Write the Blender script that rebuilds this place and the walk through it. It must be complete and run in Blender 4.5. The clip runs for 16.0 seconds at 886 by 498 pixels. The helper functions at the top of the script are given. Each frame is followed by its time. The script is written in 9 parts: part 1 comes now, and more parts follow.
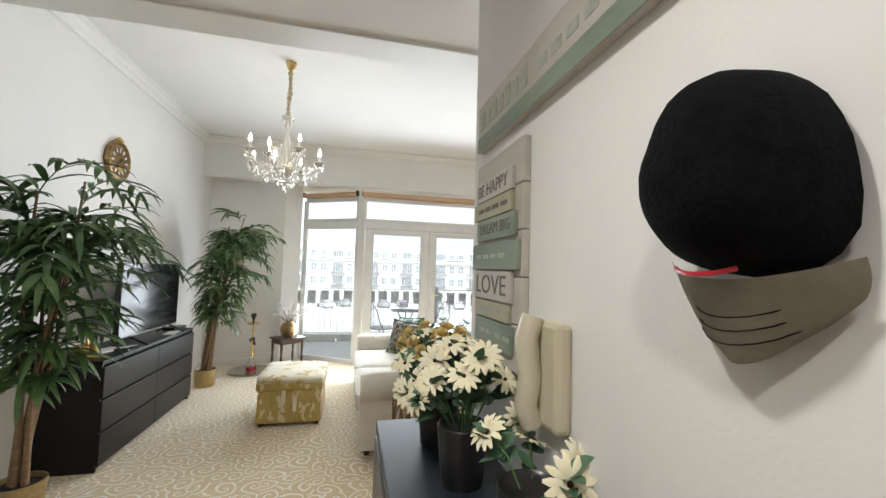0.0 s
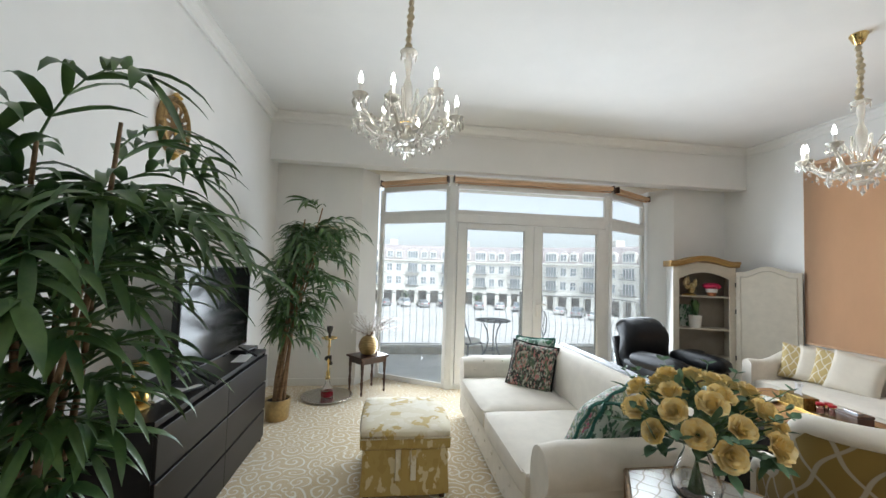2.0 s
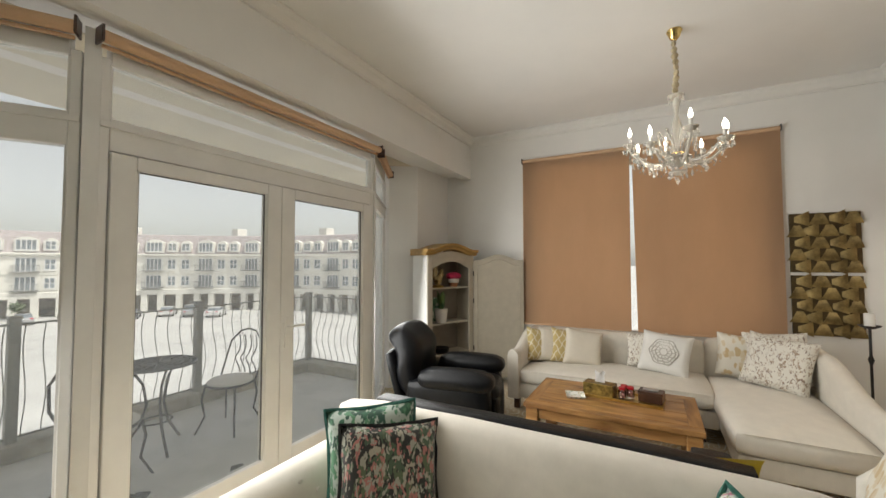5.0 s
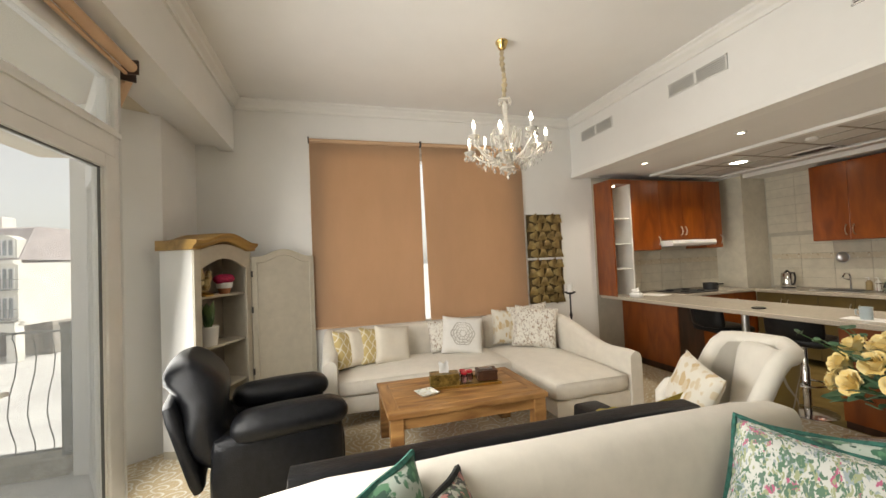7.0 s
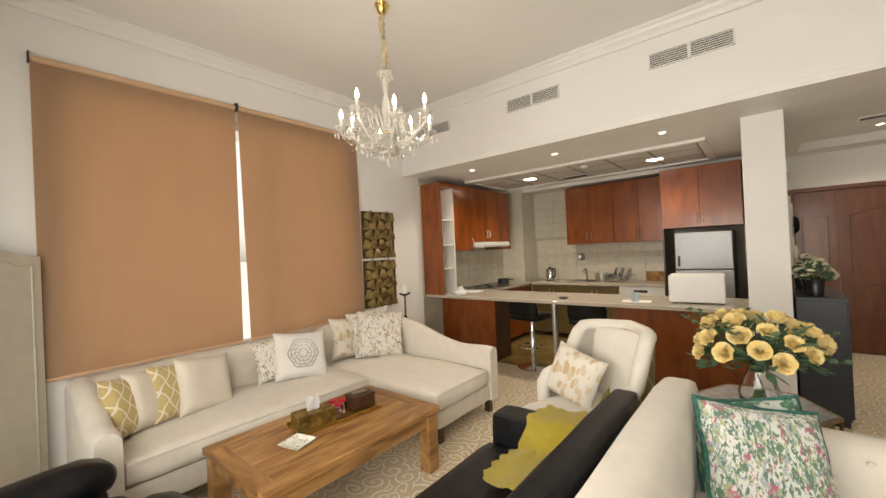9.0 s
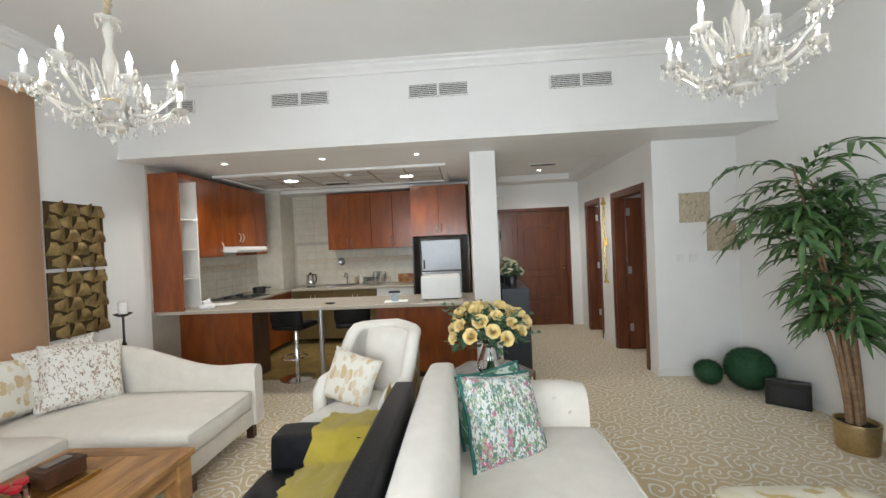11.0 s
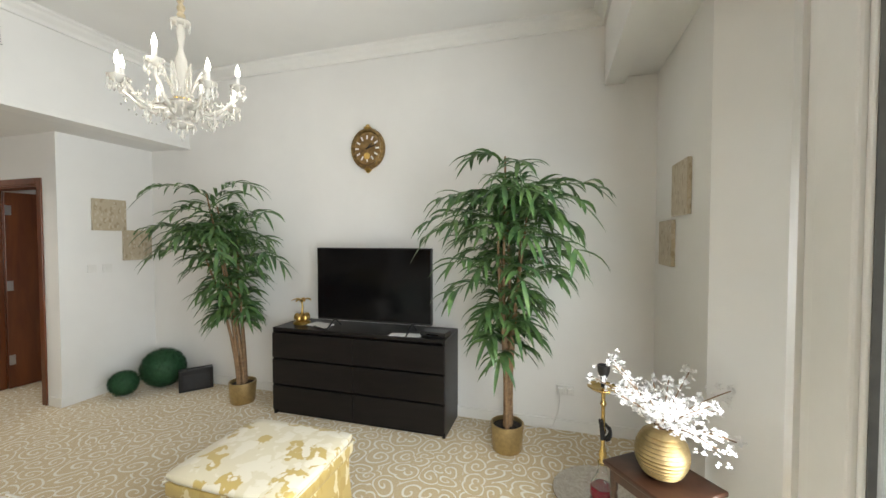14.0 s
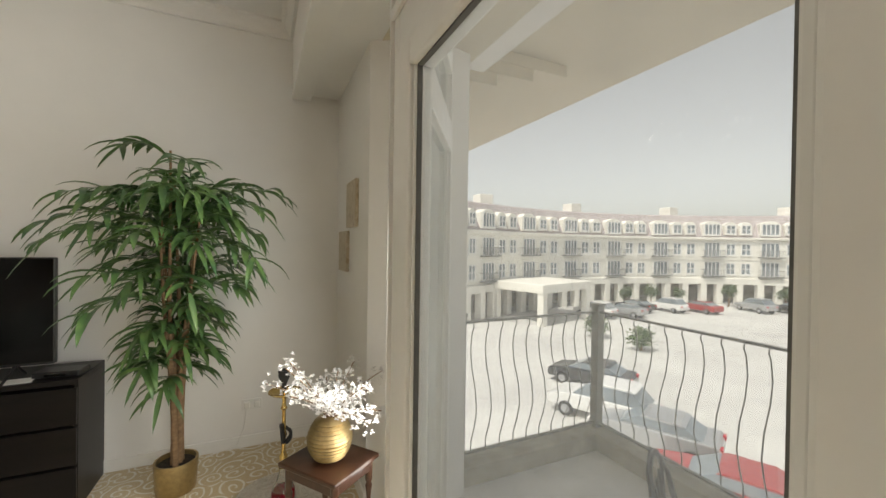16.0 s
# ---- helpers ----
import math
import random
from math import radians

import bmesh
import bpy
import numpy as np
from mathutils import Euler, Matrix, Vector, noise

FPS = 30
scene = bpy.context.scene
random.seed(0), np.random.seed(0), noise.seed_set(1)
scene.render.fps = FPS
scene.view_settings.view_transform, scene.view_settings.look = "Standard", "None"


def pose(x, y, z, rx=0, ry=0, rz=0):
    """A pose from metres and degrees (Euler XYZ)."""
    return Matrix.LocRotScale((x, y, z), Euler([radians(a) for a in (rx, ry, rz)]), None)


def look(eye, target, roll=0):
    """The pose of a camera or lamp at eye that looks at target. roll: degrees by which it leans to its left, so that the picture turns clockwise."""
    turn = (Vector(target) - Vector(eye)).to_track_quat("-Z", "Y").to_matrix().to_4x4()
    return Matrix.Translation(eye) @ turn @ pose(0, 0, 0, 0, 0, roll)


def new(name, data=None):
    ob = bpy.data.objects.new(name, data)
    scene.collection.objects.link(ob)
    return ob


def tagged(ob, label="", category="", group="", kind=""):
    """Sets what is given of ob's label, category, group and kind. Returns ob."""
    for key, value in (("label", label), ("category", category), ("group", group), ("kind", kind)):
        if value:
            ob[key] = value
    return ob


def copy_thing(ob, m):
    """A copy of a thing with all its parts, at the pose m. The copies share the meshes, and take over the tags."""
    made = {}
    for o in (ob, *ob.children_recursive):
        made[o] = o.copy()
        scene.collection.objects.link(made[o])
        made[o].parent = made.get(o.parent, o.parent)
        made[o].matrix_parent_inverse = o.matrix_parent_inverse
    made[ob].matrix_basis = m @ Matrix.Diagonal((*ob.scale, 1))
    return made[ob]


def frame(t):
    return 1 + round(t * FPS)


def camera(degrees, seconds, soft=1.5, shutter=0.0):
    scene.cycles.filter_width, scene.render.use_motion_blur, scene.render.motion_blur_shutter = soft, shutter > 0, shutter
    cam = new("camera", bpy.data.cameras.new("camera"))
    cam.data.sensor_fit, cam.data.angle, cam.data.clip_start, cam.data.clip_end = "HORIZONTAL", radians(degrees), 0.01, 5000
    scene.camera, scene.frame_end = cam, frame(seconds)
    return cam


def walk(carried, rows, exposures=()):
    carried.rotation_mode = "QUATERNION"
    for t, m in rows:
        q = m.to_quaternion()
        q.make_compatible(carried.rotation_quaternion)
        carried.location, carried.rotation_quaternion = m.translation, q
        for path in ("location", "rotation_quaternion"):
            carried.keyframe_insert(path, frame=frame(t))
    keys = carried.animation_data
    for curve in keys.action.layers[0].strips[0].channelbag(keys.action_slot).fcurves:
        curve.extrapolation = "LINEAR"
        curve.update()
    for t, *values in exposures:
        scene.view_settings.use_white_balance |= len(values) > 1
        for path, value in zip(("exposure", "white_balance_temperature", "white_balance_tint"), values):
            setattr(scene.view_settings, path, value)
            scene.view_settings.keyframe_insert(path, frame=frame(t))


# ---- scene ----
cam = camera(98.2, 16.0)
PATH = [
    (0, (0.68, 1.307, 1.493), (1.134, 3.251, 1.605), 1.7),
    (0.5, (0.38, 1.494, 1.488), (0.782, 3.449, 1.601), 1.7),
    (1, (0.155, 1.763, 1.503), (0.47, 3.735, 1.613), 1.9),
    (1.5, (0.059, 2.174, 1.518), (0.338, 4.151, 1.624), 1.8),
    (2, (0.001, 2.62, 1.512), (0.275, 4.598, 1.615), 1.8),
    (2.5, (-0.017, 3.054, 1.507), (0.34, 5.02, 1.61), 1.8),
    (3, (-0.027, 3.517, 1.528), (0.541, 5.432, 1.628), 1.3),
    (3.5, (-0.006, 3.914, 1.537), (0.833, 5.727, 1.63), 1.0),
    (4, (0.02, 4.288, 1.531), (1.186, 5.911, 1.621), 0.7),
    (4.5, (-0.023, 4.699, 1.548), (1.471, 6.026, 1.631), 0.3),
    (5, (-0.022, 5.069, 1.54), (1.732, 6.027, 1.619), -0.1),
    (7.5, (0.621, 6.526, 1.463), (2.434, 5.683, 1.509), -2.8),
    (8, (0.888, 6.669, 1.478), (2.558, 5.569, 1.506), -2.8),
    (10.5, (1.466, 6.842, 1.513), (1.907, 4.892, 1.505), -2.6),
    (11, (1.448, 6.859, 1.517), (1.569, 4.863, 1.495), -2.5),
    (11.5, (1.407, 6.832, 1.517), (1.187, 4.845, 1.482), -2.2),
    (12, (1.426, 6.803, 1.52), (0.807, 4.902, 1.464), -1.7),
    (12.5, (1.478, 6.782, 1.531), (0.468, 5.057, 1.472), -1.2),
    (13, (1.568, 6.803, 1.541), (0.163, 5.381, 1.482), -0.7),
    (13.5, (1.676, 6.866, 1.553), (-0.065, 5.882, 1.501), -0.4),
    (14, (1.8, 6.962, 1.564), (-0.119, 6.4, 1.507), -0.0),
    (14.5, (1.875, 7.027, 1.575), (-0.117, 6.862, 1.523), 0.5),
    (15, (1.883, 7.078, 1.58), (-0.105, 7.292, 1.544), 0.7),
    (15.5, (1.873, 7.098, 1.576), (-0.041, 7.675, 1.552), 0.8),
    (16, (1.888, 7.128, 1.581), (0.075, 7.971, 1.564), 0.8),
]
walk(cam, [(t, look(eye, target, roll)) for t, eye, target, roll in PATH],
     exposures=((0, 0.34, 6150, 9), (1, 0.22, 6000, 7), (3, -0.16, 5950, 8), (4, -0.28, 6300, 8), (5, -0.44, 7000, 10), (7.5, -0.16, 7500, 12), (8, -0.18, 8400, 15),
                (10.5, -0.12, 6250, 9), (12.5, 0.04, 6000, 8), (13.5, 0.16, 6050, 7), (14.5, 0.0, 7000, 9), (16, -0.45, 7250, 10)))

# ==== place ====

# ---- light ----
world = bpy.data.worlds.new("world")
scene.world = world
world.use_nodes = True
_nt = world.node_tree
_sky = _nt.nodes.new("ShaderNodeTexSky")
_sky.sky_type, _sky.sun_disc = "NISHITA", False
_sky.sun_elevation, _sky.sun_rotation = radians(58), radians(163)
_sky.dust_density, _sky.air_density, _sky.ozone_density = 2.0, 1.0, 1.0
_haze = _nt.nodes.new("ShaderNodeHueSaturation")
_haze.inputs["Saturation"].default_value, _haze.inputs["Value"].default_value = 0.25, 1.65
_bg = _nt.nodes["Background"]
_bg.inputs["Strength"].default_value = 0.15
_nt.links.new(_sky.outputs[0], _haze.inputs["Color"])
_nt.links.new(_haze.outputs[0], _bg.inputs[0])


def lamp(name, kind, m, energy, color=(1, 1, 1), **more):
    data = bpy.data.lights.new(name, kind)
    data.energy, data.color = energy, color
    if "size" in more:
        data.shape, data.size, data.size_y = "RECTANGLE", more["size"], more["size_y"]
    if "radius" in more:
        data.shadow_soft_size = more["radius"]
    if "spot" in more:
        data.spot_size, data.spot_blend = radians(more["spot"]), 0.7
    if "angle" in more:
        data.angle = radians(more["angle"])
    ob = new(name, data)
    ob.matrix_world = m
    return ob


lamp("sun", "SUN", look((15, -50, 85), (0, 0, 0)), 5.0, (1.0, 0.97, 0.93), angle=0.6)
# daylight of the sky through the three bays of the window
lamp("daylight_door", "AREA", look((1.87, 7.24, 1.3), (1.87, 2.24, 0.1)), 90, (0.93, 0.97, 1.0), size=1.9, size_y=1.6)
lamp("daylight_left_bay", "AREA", look((0.18, 7.56, 1.3), (0.0, 2.6, 0.5)), 30, (0.93, 0.97, 1.0), size=0.58, size_y=2.0)
lamp("daylight_right_bay", "AREA", look((3.40, 7.50, 1.4), (3.60, 3.2, 0.7)), 26, (0.93, 0.97, 1.0), size=0.55, size_y=2.3)
WARM = (1.0, 0.93, 0.83)
for cx, cy in ((3.32, 4.89), (0.07, 4.85)):
    for k in range(3):
        a = 2.0944 * k + 0.5
        lamp("chandelier_glow", "POINT", pose(cx + 0.33 * math.cos(a), cy + 0.33 * math.sin(a), 2.46), 1.2, WARM, radius=0.035)
for cx, cy in ((4.1, 2.7), (3.0, 2.65), (1.95, 2.62), (3.9, 1.5), (2.25, 1.4)):
    lamp("kitchen_downlight_glow", "SPOT", look((cx, cy, 2.44), (cx, cy, 0)), 29, (1.0, 0.94, 0.84), spot=140, radius=0.05)
for cx, cy in ((0.25, 1.6), (0.25, 0.7)):
    lamp("hall_downlight_glow", "SPOT", look((cx, cy, 2.56), (cx, cy, 0)), 34, (1.0, 0.94, 0.84), spot=140, radius=0.05)


# ---- materials ----
def material(name, color, rough=0.5, metal=0.0, vary=0.06, scale=6.0, bump=0.0, bump_scale=80.0, spec=0.5,
             second=None, sheen=0.0, emit=0.0, world_space=False, stretch=(1, 1, 1), coat=0.0):
    m = bpy.data.materials.new(name)
    m.use_nodes = True
    nt = m.node_tree
    p = nt.nodes["Principled BSDF"]
    p.inputs["Roughness"].default_value = rough
    p.inputs["Metallic"].default_value = metal
    p.inputs["Specular IOR Level"].default_value = spec
    if sheen:
        p.inputs["Sheen Weight"].default_value = sheen
    if coat:
        p.inputs["Coat Weight"].default_value = coat
        p.inputs["Coat Roughness"].default_value = 0.08
    if emit:
        p.inputs["Emission Color"].default_value = (*color, 1)
        p.inputs["Emission Strength"].default_value = emit
    tc = nt.nodes.new("ShaderNodeNewGeometry" if world_space else "ShaderNodeTexCoord")
    mp = nt.nodes.new("ShaderNodeMapping")
    mp.inputs["Scale"].default_value = stretch
    nt.links.new(tc.outputs["Position" if world_space else "Object"], mp.inputs[0])
    n1 = nt.nodes.new("ShaderNodeTexNoise")
    n1.inputs["Scale"].default_value, n1.inputs["Detail"].default_value = scale, 6
    n1.inputs["Roughness"].default_value = 0.62
    nt.links.new(mp.outputs[0], n1.inputs["Vector"])
    ramp = nt.nodes.new("ShaderNodeValToRGB")
    lo = second if second else tuple(max(0, c * (1 - 2 * vary)) for c in color)
    hi = color if second else tuple(min(1, c * (1 + vary)) for c in color)
    ramp.color_ramp.elements[0].color, ramp.color_ramp.elements[1].color = (*lo, 1), (*hi, 1)
    ramp.color_ramp.elements[0].position, ramp.color_ramp.elements[1].position = 0.3, 0.7
    nt.links.new(n1.outputs[0], ramp.inputs[0])
    nt.links.new(ramp.outputs[0], p.inputs["Base Color"])
    if bump:
        n2 = nt.nodes.new("ShaderNodeTexNoise")
        n2.inputs["Scale"].default_value, n2.inputs["Detail"].default_value = bump_scale, 4
        nt.links.new(mp.outputs[0], n2.inputs["Vector"])
        b = nt.nodes.new("ShaderNodeBump")
        b.inputs["Strength"].default_value, b.inputs["Distance"].default_value = bump, 0.01
        nt.links.new(n2.outputs[0], b.inputs["Height"])
        nt.links.new(b.outputs[0], p.inputs["Normal"])
    return m


def nodes_of(m):
    return m.node_tree, m.node_tree.nodes["Principled BSDF"]


def glass_material(name, color=(1, 1, 1), rough=0.0):
    m = bpy.data.materials.new(name)
    m.use_nodes = True
    nt, p = nodes_of(m)
    p.inputs["Base Color"].default_value = (*color, 1)
    p.inputs["Roughness"].default_value = rough
    p.inputs["Transmission Weight"].default_value = 1.0
    p.inputs["IOR"].default_value = 1.45
    return m


def pane_material():
    """Thin window glass: clear, with a translucent film that paints in glare haze, and the gloss of its face."""
    m = bpy.data.materials.new("window_glass")
    m.use_nodes = True
    nt = m.node_tree
    nt.nodes.remove(nt.nodes["Principled BSDF"])
    tr, gl = nt.nodes.new("ShaderNodeBsdfTransparent"), nt.nodes.new("ShaderNodeBsdfGlossy")
    gl.inputs["Roughness"].default_value = 0.01
    tr.inputs["Color"].default_value = (0.95, 0.97, 0.97, 1)
    lw, mix = nt.nodes.new("ShaderNodeLayerWeight"), nt.nodes.new("ShaderNodeMixShader")
    lw.inputs["Blend"].default_value = 0.5
    po, ma = nt.nodes.new("ShaderNodeMath"), nt.nodes.new("ShaderNodeMath")
    po.operation, po.inputs[1].default_value = "POWER", 4.0
    ma.operation, ma.inputs[1].default_value, ma.inputs[2].default_value = "MULTIPLY_ADD", 0.12, 0.003
    nt.links.new(lw.outputs["Facing"], po.inputs[0])
    nt.links.new(po.outputs[0], ma.inputs[0])
    nt.links.new(ma.outputs[0], mix.inputs[0])
    # translucent film lays a pale glare veil over the view outside
    veil, film = nt.nodes.new("ShaderNodeBsdfTranslucent"), nt.nodes.new("ShaderNodeMixShader")
    veil.inputs["Color"].default_value = (0.93, 0.95, 0.96, 1)
    film.inputs[0].default_value = 0.16
    nt.links.new(tr.outputs[0], film.inputs[1])
    nt.links.new(veil.outputs[0], film.inputs[2])
    nt.links.new(film.outputs[0], mix.inputs[1])
    nt.links.new(gl.outputs[0], mix.inputs[2])
    nt.links.new(mix.outputs[0], nt.nodes["Material Output"].inputs[0])
    return m


WALL = material("wall_paint", (0.80, 0.79, 0.765), 0.75, vary=0.02, scale=1.5, bump=0.05, bump_scale=120, world_space=True)
CEIL = material("ceiling_paint", (0.79, 0.78, 0.76), 0.85, vary=0.02, scale=1.2, bump=0.04, bump_scale=90, world_space=True)
TRIM = material("white_gloss_trim", (0.80, 0.79, 0.76), 0.4, vary=0.02, scale=4)
FRAME = material("white_window_frame", (0.76, 0.755, 0.735), 0.35, vary=0.03, scale=5)
PANE = pane_material()
GLASS = glass_material("clear_glass")
CRYSTAL = glass_material("crystal")


def carpet_material():
    """Cream carpet with a woven pattern of pale gold scrolls."""
    m = bpy.data.materials.new("scroll_carpet")
    m.use_nodes = True
    nt, p = nodes_of(m)
    N = nt.nodes.new
    geo = N("ShaderNodeNewGeometry")
    warp = N("ShaderNodeTexNoise")
    warp.inputs["Scale"].default_value, warp.inputs["Detail"].default_value = 3.2, 1
    nt.links.new(geo.outputs["Position"], warp.inputs["Vector"])
    add = N("ShaderNodeMixRGB")
    add.blend_type, add.inputs[0].default_value = "LINEAR_LIGHT", 0.09
    nt.links.new(geo.outputs["Position"], add.inputs[1])
    nt.links.new(warp.outputs["Color"], add.inputs[2])
    # curls: rings round the cells' middles, broken by the cells' own turn
    v = N("ShaderNodeTexVoronoi")
    v.voronoi_dimensions = "2D"
    v.inputs["Scale"].default_value, v.inputs["Randomness"].default_value = 7.0, 0.85
    nt.links.new(add.outputs[0], v.inputs["Vector"])
    sub = N("ShaderNodeVectorMath")
    sub.operation = "SUBTRACT"
    nt.links.new(add.outputs[0], sub.inputs[0])
    nt.links.new(v.outputs["Position"], sub.inputs[1])
    sep = N("ShaderNodeSeparateXYZ")
    nt.links.new(sub.outputs[0], sep.inputs[0])
    ang = N("ShaderNodeMath")
    ang.operation = "ARCTAN2"
    nt.links.new(sep.outputs[0], ang.inputs[0])
    nt.links.new(sep.outputs[1], ang.inputs[1])
    rad = N("ShaderNodeMath")
    rad.operation, rad.inputs[1].default_value = "MULTIPLY", 18.5
    nt.links.new(v.outputs["Distance"], rad.inputs[0])
    spiral = N("ShaderNodeMath")
    spiral.operation = "ADD"
    nt.links.new(rad.outputs[0], spiral.inputs[0])
    turn = N("ShaderNodeSeparateColor")
    nt.links.new(v.outputs["Color"], turn.inputs[0])
    hand = N("ShaderNodeMath")
    hand.operation, hand.inputs[1].default_value = "SUBTRACT", 0.5
    nt.links.new(turn.outputs[0], hand.inputs[0])
    sign = N("ShaderNodeMath")
    sign.operation = "SIGN"
    nt.links.new(hand.outputs[0], sign.inputs[0])
    wound = N("ShaderNodeMath")
    wound.operation = "MULTIPLY"
    nt.links.new(ang.outputs[0], wound.inputs[0])
    nt.links.new(sign.outputs[0], wound.inputs[1])
    nt.links.new(wound.outputs[0], spiral.inputs[1])
    sine = N("ShaderNodeMath")
    sine.operation = "SINE"
    nt.links.new(spiral.outputs[0], sine.inputs[0])
    line = N("ShaderNodeValToRGB")
    line.color_ramp.elements[0].position, line.color_ramp.elements[1].position = 0.80, 0.91
    half = N("ShaderNodeMath")
    half.operation, half.inputs[1].default_value, half.inputs[2].default_value = "MULTIPLY_ADD", 0.5, 0.5
    nt.links.new(sine.outputs[0], half.inputs[0])
    nt.links.new(half.outputs[0], line.inputs[0])
    wear = N("ShaderNodeTexNoise")
    wear.inputs["Scale"].default_value, wear.inputs["Detail"].default_value = 0.9, 5
    nt.links.new(geo.outputs["Position"], wear.inputs["Vector"])
    base = N("ShaderNodeMixRGB")
    base.inputs[1].default_value, base.inputs[2].default_value = (0.56, 0.41, 0.195, 1), (0.68, 0.54, 0.33, 1)
    nt.links.new(wear.outputs[0], base.inputs[0])
    mix = N("ShaderNodeMixRGB")
    nt.links.new(line.outputs[0], mix.inputs[0])
    nt.links.new(base.outputs[0], mix.inputs[1])
    mix.inputs[2].default_value = (0.84, 0.80, 0.70, 1)
    pile = N("ShaderNodeTexNoise")
    pile.inputs["Scale"].default_value = 260
    nt.links.new(geo.outputs["Position"], pile.inputs["Vector"])
    fleck = N("ShaderNodeMixRGB")
    fleck.blend_type, fleck.inputs[0].default_value = "MULTIPLY", 0.22
    nt.links.new(mix.outputs[0], fleck.inputs[1])
    nt.links.new(pile.outputs[0], fleck.inputs[2])
    nt.links.new(fleck.outputs[0], p.inputs["Base Color"])
    p.inputs["Roughness"].default_value = 0.85
    p.inputs["Sheen Weight"].default_value = 0.4
    b = N("ShaderNodeBump")
    b.inputs["Strength"].default_value, b.inputs["Distance"].default_value = 0.5, 0.006
    nt.links.new(pile.outputs[0], b.inputs["Height"])
    nt.links.new(b.outputs[0], p.inputs["Normal"])
    return m


def wood_material(name, dark, light, rough=0.35, grain=(1, 1, 14), scale=3.0, coat=0.0, bump=0.08):
    m = bpy.data.materials.new(name)
    m.use_nodes = True
    nt, p = nodes_of(m)
    N = nt.nodes.new
    tc, mp, info = N("ShaderNodeTexCoord"), N("ShaderNodeMapping"), N("ShaderNodeObjectInfo")
    mp.inputs["Scale"].default_value = grain
    off = N("ShaderNodeVectorMath")
    off.operation = "ADD"
    nt.links.new(tc.outputs["Object"], off.inputs[0])
    nt.links.new(info.outputs["Random"], off.inputs[1])
    nt.links.new(off.outputs[0], mp.inputs[0])
    n = N("ShaderNodeTexNoise")
    n.inputs["Scale"].default_value, n.inputs["Detail"].default_value, n.inputs["Distortion"].default_value = scale, 8, 0.6
    nt.links.new(mp.outputs[0], n.inputs["Vector"])
    r = N("ShaderNodeValToRGB")
    r.color_ramp.elements[0].position, r.color_ramp.elements[1].position = 0.32, 0.7
    r.color_ramp.elements[0].color, r.color_ramp.elements[1].color = (*dark, 1), (*light, 1)
    nt.links.new(n.outputs[0], r.inputs[0])
    nt.links.new(r.outputs[0], p.inputs["Base Color"])
    p.inputs["Roughness"].default_value = rough
    if coat:
        p.inputs["Coat Weight"].default_value, p.inputs["Coat Roughness"].default_value = coat, 0.12
    b = N("ShaderNodeBump")
    b.inputs["Strength"].default_value, b.inputs["Distance"].default_value = bump, 0.004
    nt.links.new(n.outputs[0], b.inputs["Height"])
    nt.links.new(b.outputs[0], p.inputs["Normal"])
    return m


CARPET = carpet_material()
CHERRY = wood_material("cherry_veneer", (0.175, 0.036, 0.005), (0.30, 0.076, 0.010), 0.3, (3, 3, 0.8), 3.0, coat=0.3, bump=0.02)
DOORWOOD = wood_material("dark_red_door_wood", (0.085, 0.02, 0.005), (0.16, 0.045, 0.011), 0.35, (4, 4, 0.6), 3.0, coat=0.25)
RUSTIC = wood_material("rustic_sheesham_wood", (0.17, 0.07, 0.02), (0.50, 0.27, 0.10), 0.4, (5, 0.9, 5), 2.6, coat=0.15, bump=0.2)
DARKWOOD = wood_material("dark_walnut_wood", (0.035, 0.014, 0.008), (0.075, 0.032, 0.018), 0.3, (4, 4, 1), 3.0, coat=0.2)
BLACKBROWN = wood_material("black_brown_veneer", (0.006, 0.005, 0.005), (0.011, 0.009, 0.0085), 0.36, (6, 1, 6), 3.0, bump=0.03)
BLACKBROWN.node_tree.nodes["Principled BSDF"].inputs["Specular IOR Level"].default_value = 0.28
STONE = material("beige_granite_counter", (0.52, 0.46, 0.38), 0.18, vary=0.22, scale=140, spec=0.6)
TILE = material("cream_wall_tile", (0.62, 0.58, 0.48), 0.25, vary=0.06, scale=9, world_space=True)
GROUT = material("tile_grout", (0.45, 0.42, 0.35), 0.85, vary=0.05)
CREAM = material("cream_linen_upholstery", (0.70, 0.65, 0.565), 0.9, vary=0.04, scale=9, bump=0.25, bump_scale=420, sheen=0.25)
IVORY = material("ivory_chair_fabric", (0.74, 0.70, 0.62), 0.9, vary=0.03, scale=9, bump=0.22, bump_scale=420, sheen=0.25)
LEATHER = material("black_leather", (0.007, 0.0075, 0.009), 0.36, vary=0.3, scale=20, bump=0.22, bump_scale=120, spec=0.25)
BLINDFAB = material("brown_roller_blind_fabric", (0.62, 0.41, 0.26), 0.85, vary=0.03, scale=3, bump=0.1, bump_scale=500, stretch=(1, 1, 0.4))
GOLD = material("aged_gold", (0.62, 0.42, 0.13), 0.3, metal=1.0, vary=0.15, scale=30, bump=0.1, bump_scale=90)
BRASS = material("polished_brass", (0.75, 0.55, 0.22), 0.18, metal=1.0, vary=0.08, scale=20)
CHROME = material("chrome", (0.72, 0.72, 0.73), 0.12, metal=1.0, vary=0.03, scale=10)
STEEL = material("brushed_steel", (0.55, 0.56, 0.58), 0.3, metal=1.0, vary=0.06, scale=30, stretch=(1, 1, 12))
BLACKMETAL = material("black_metal", (0.02, 0.02, 0.022), 0.45, vary=0.15, scale=30)
BLACKPLASTIC = material("black_plastic", (0.012, 0.012, 0.013), 0.3, vary=0.1, scale=30)
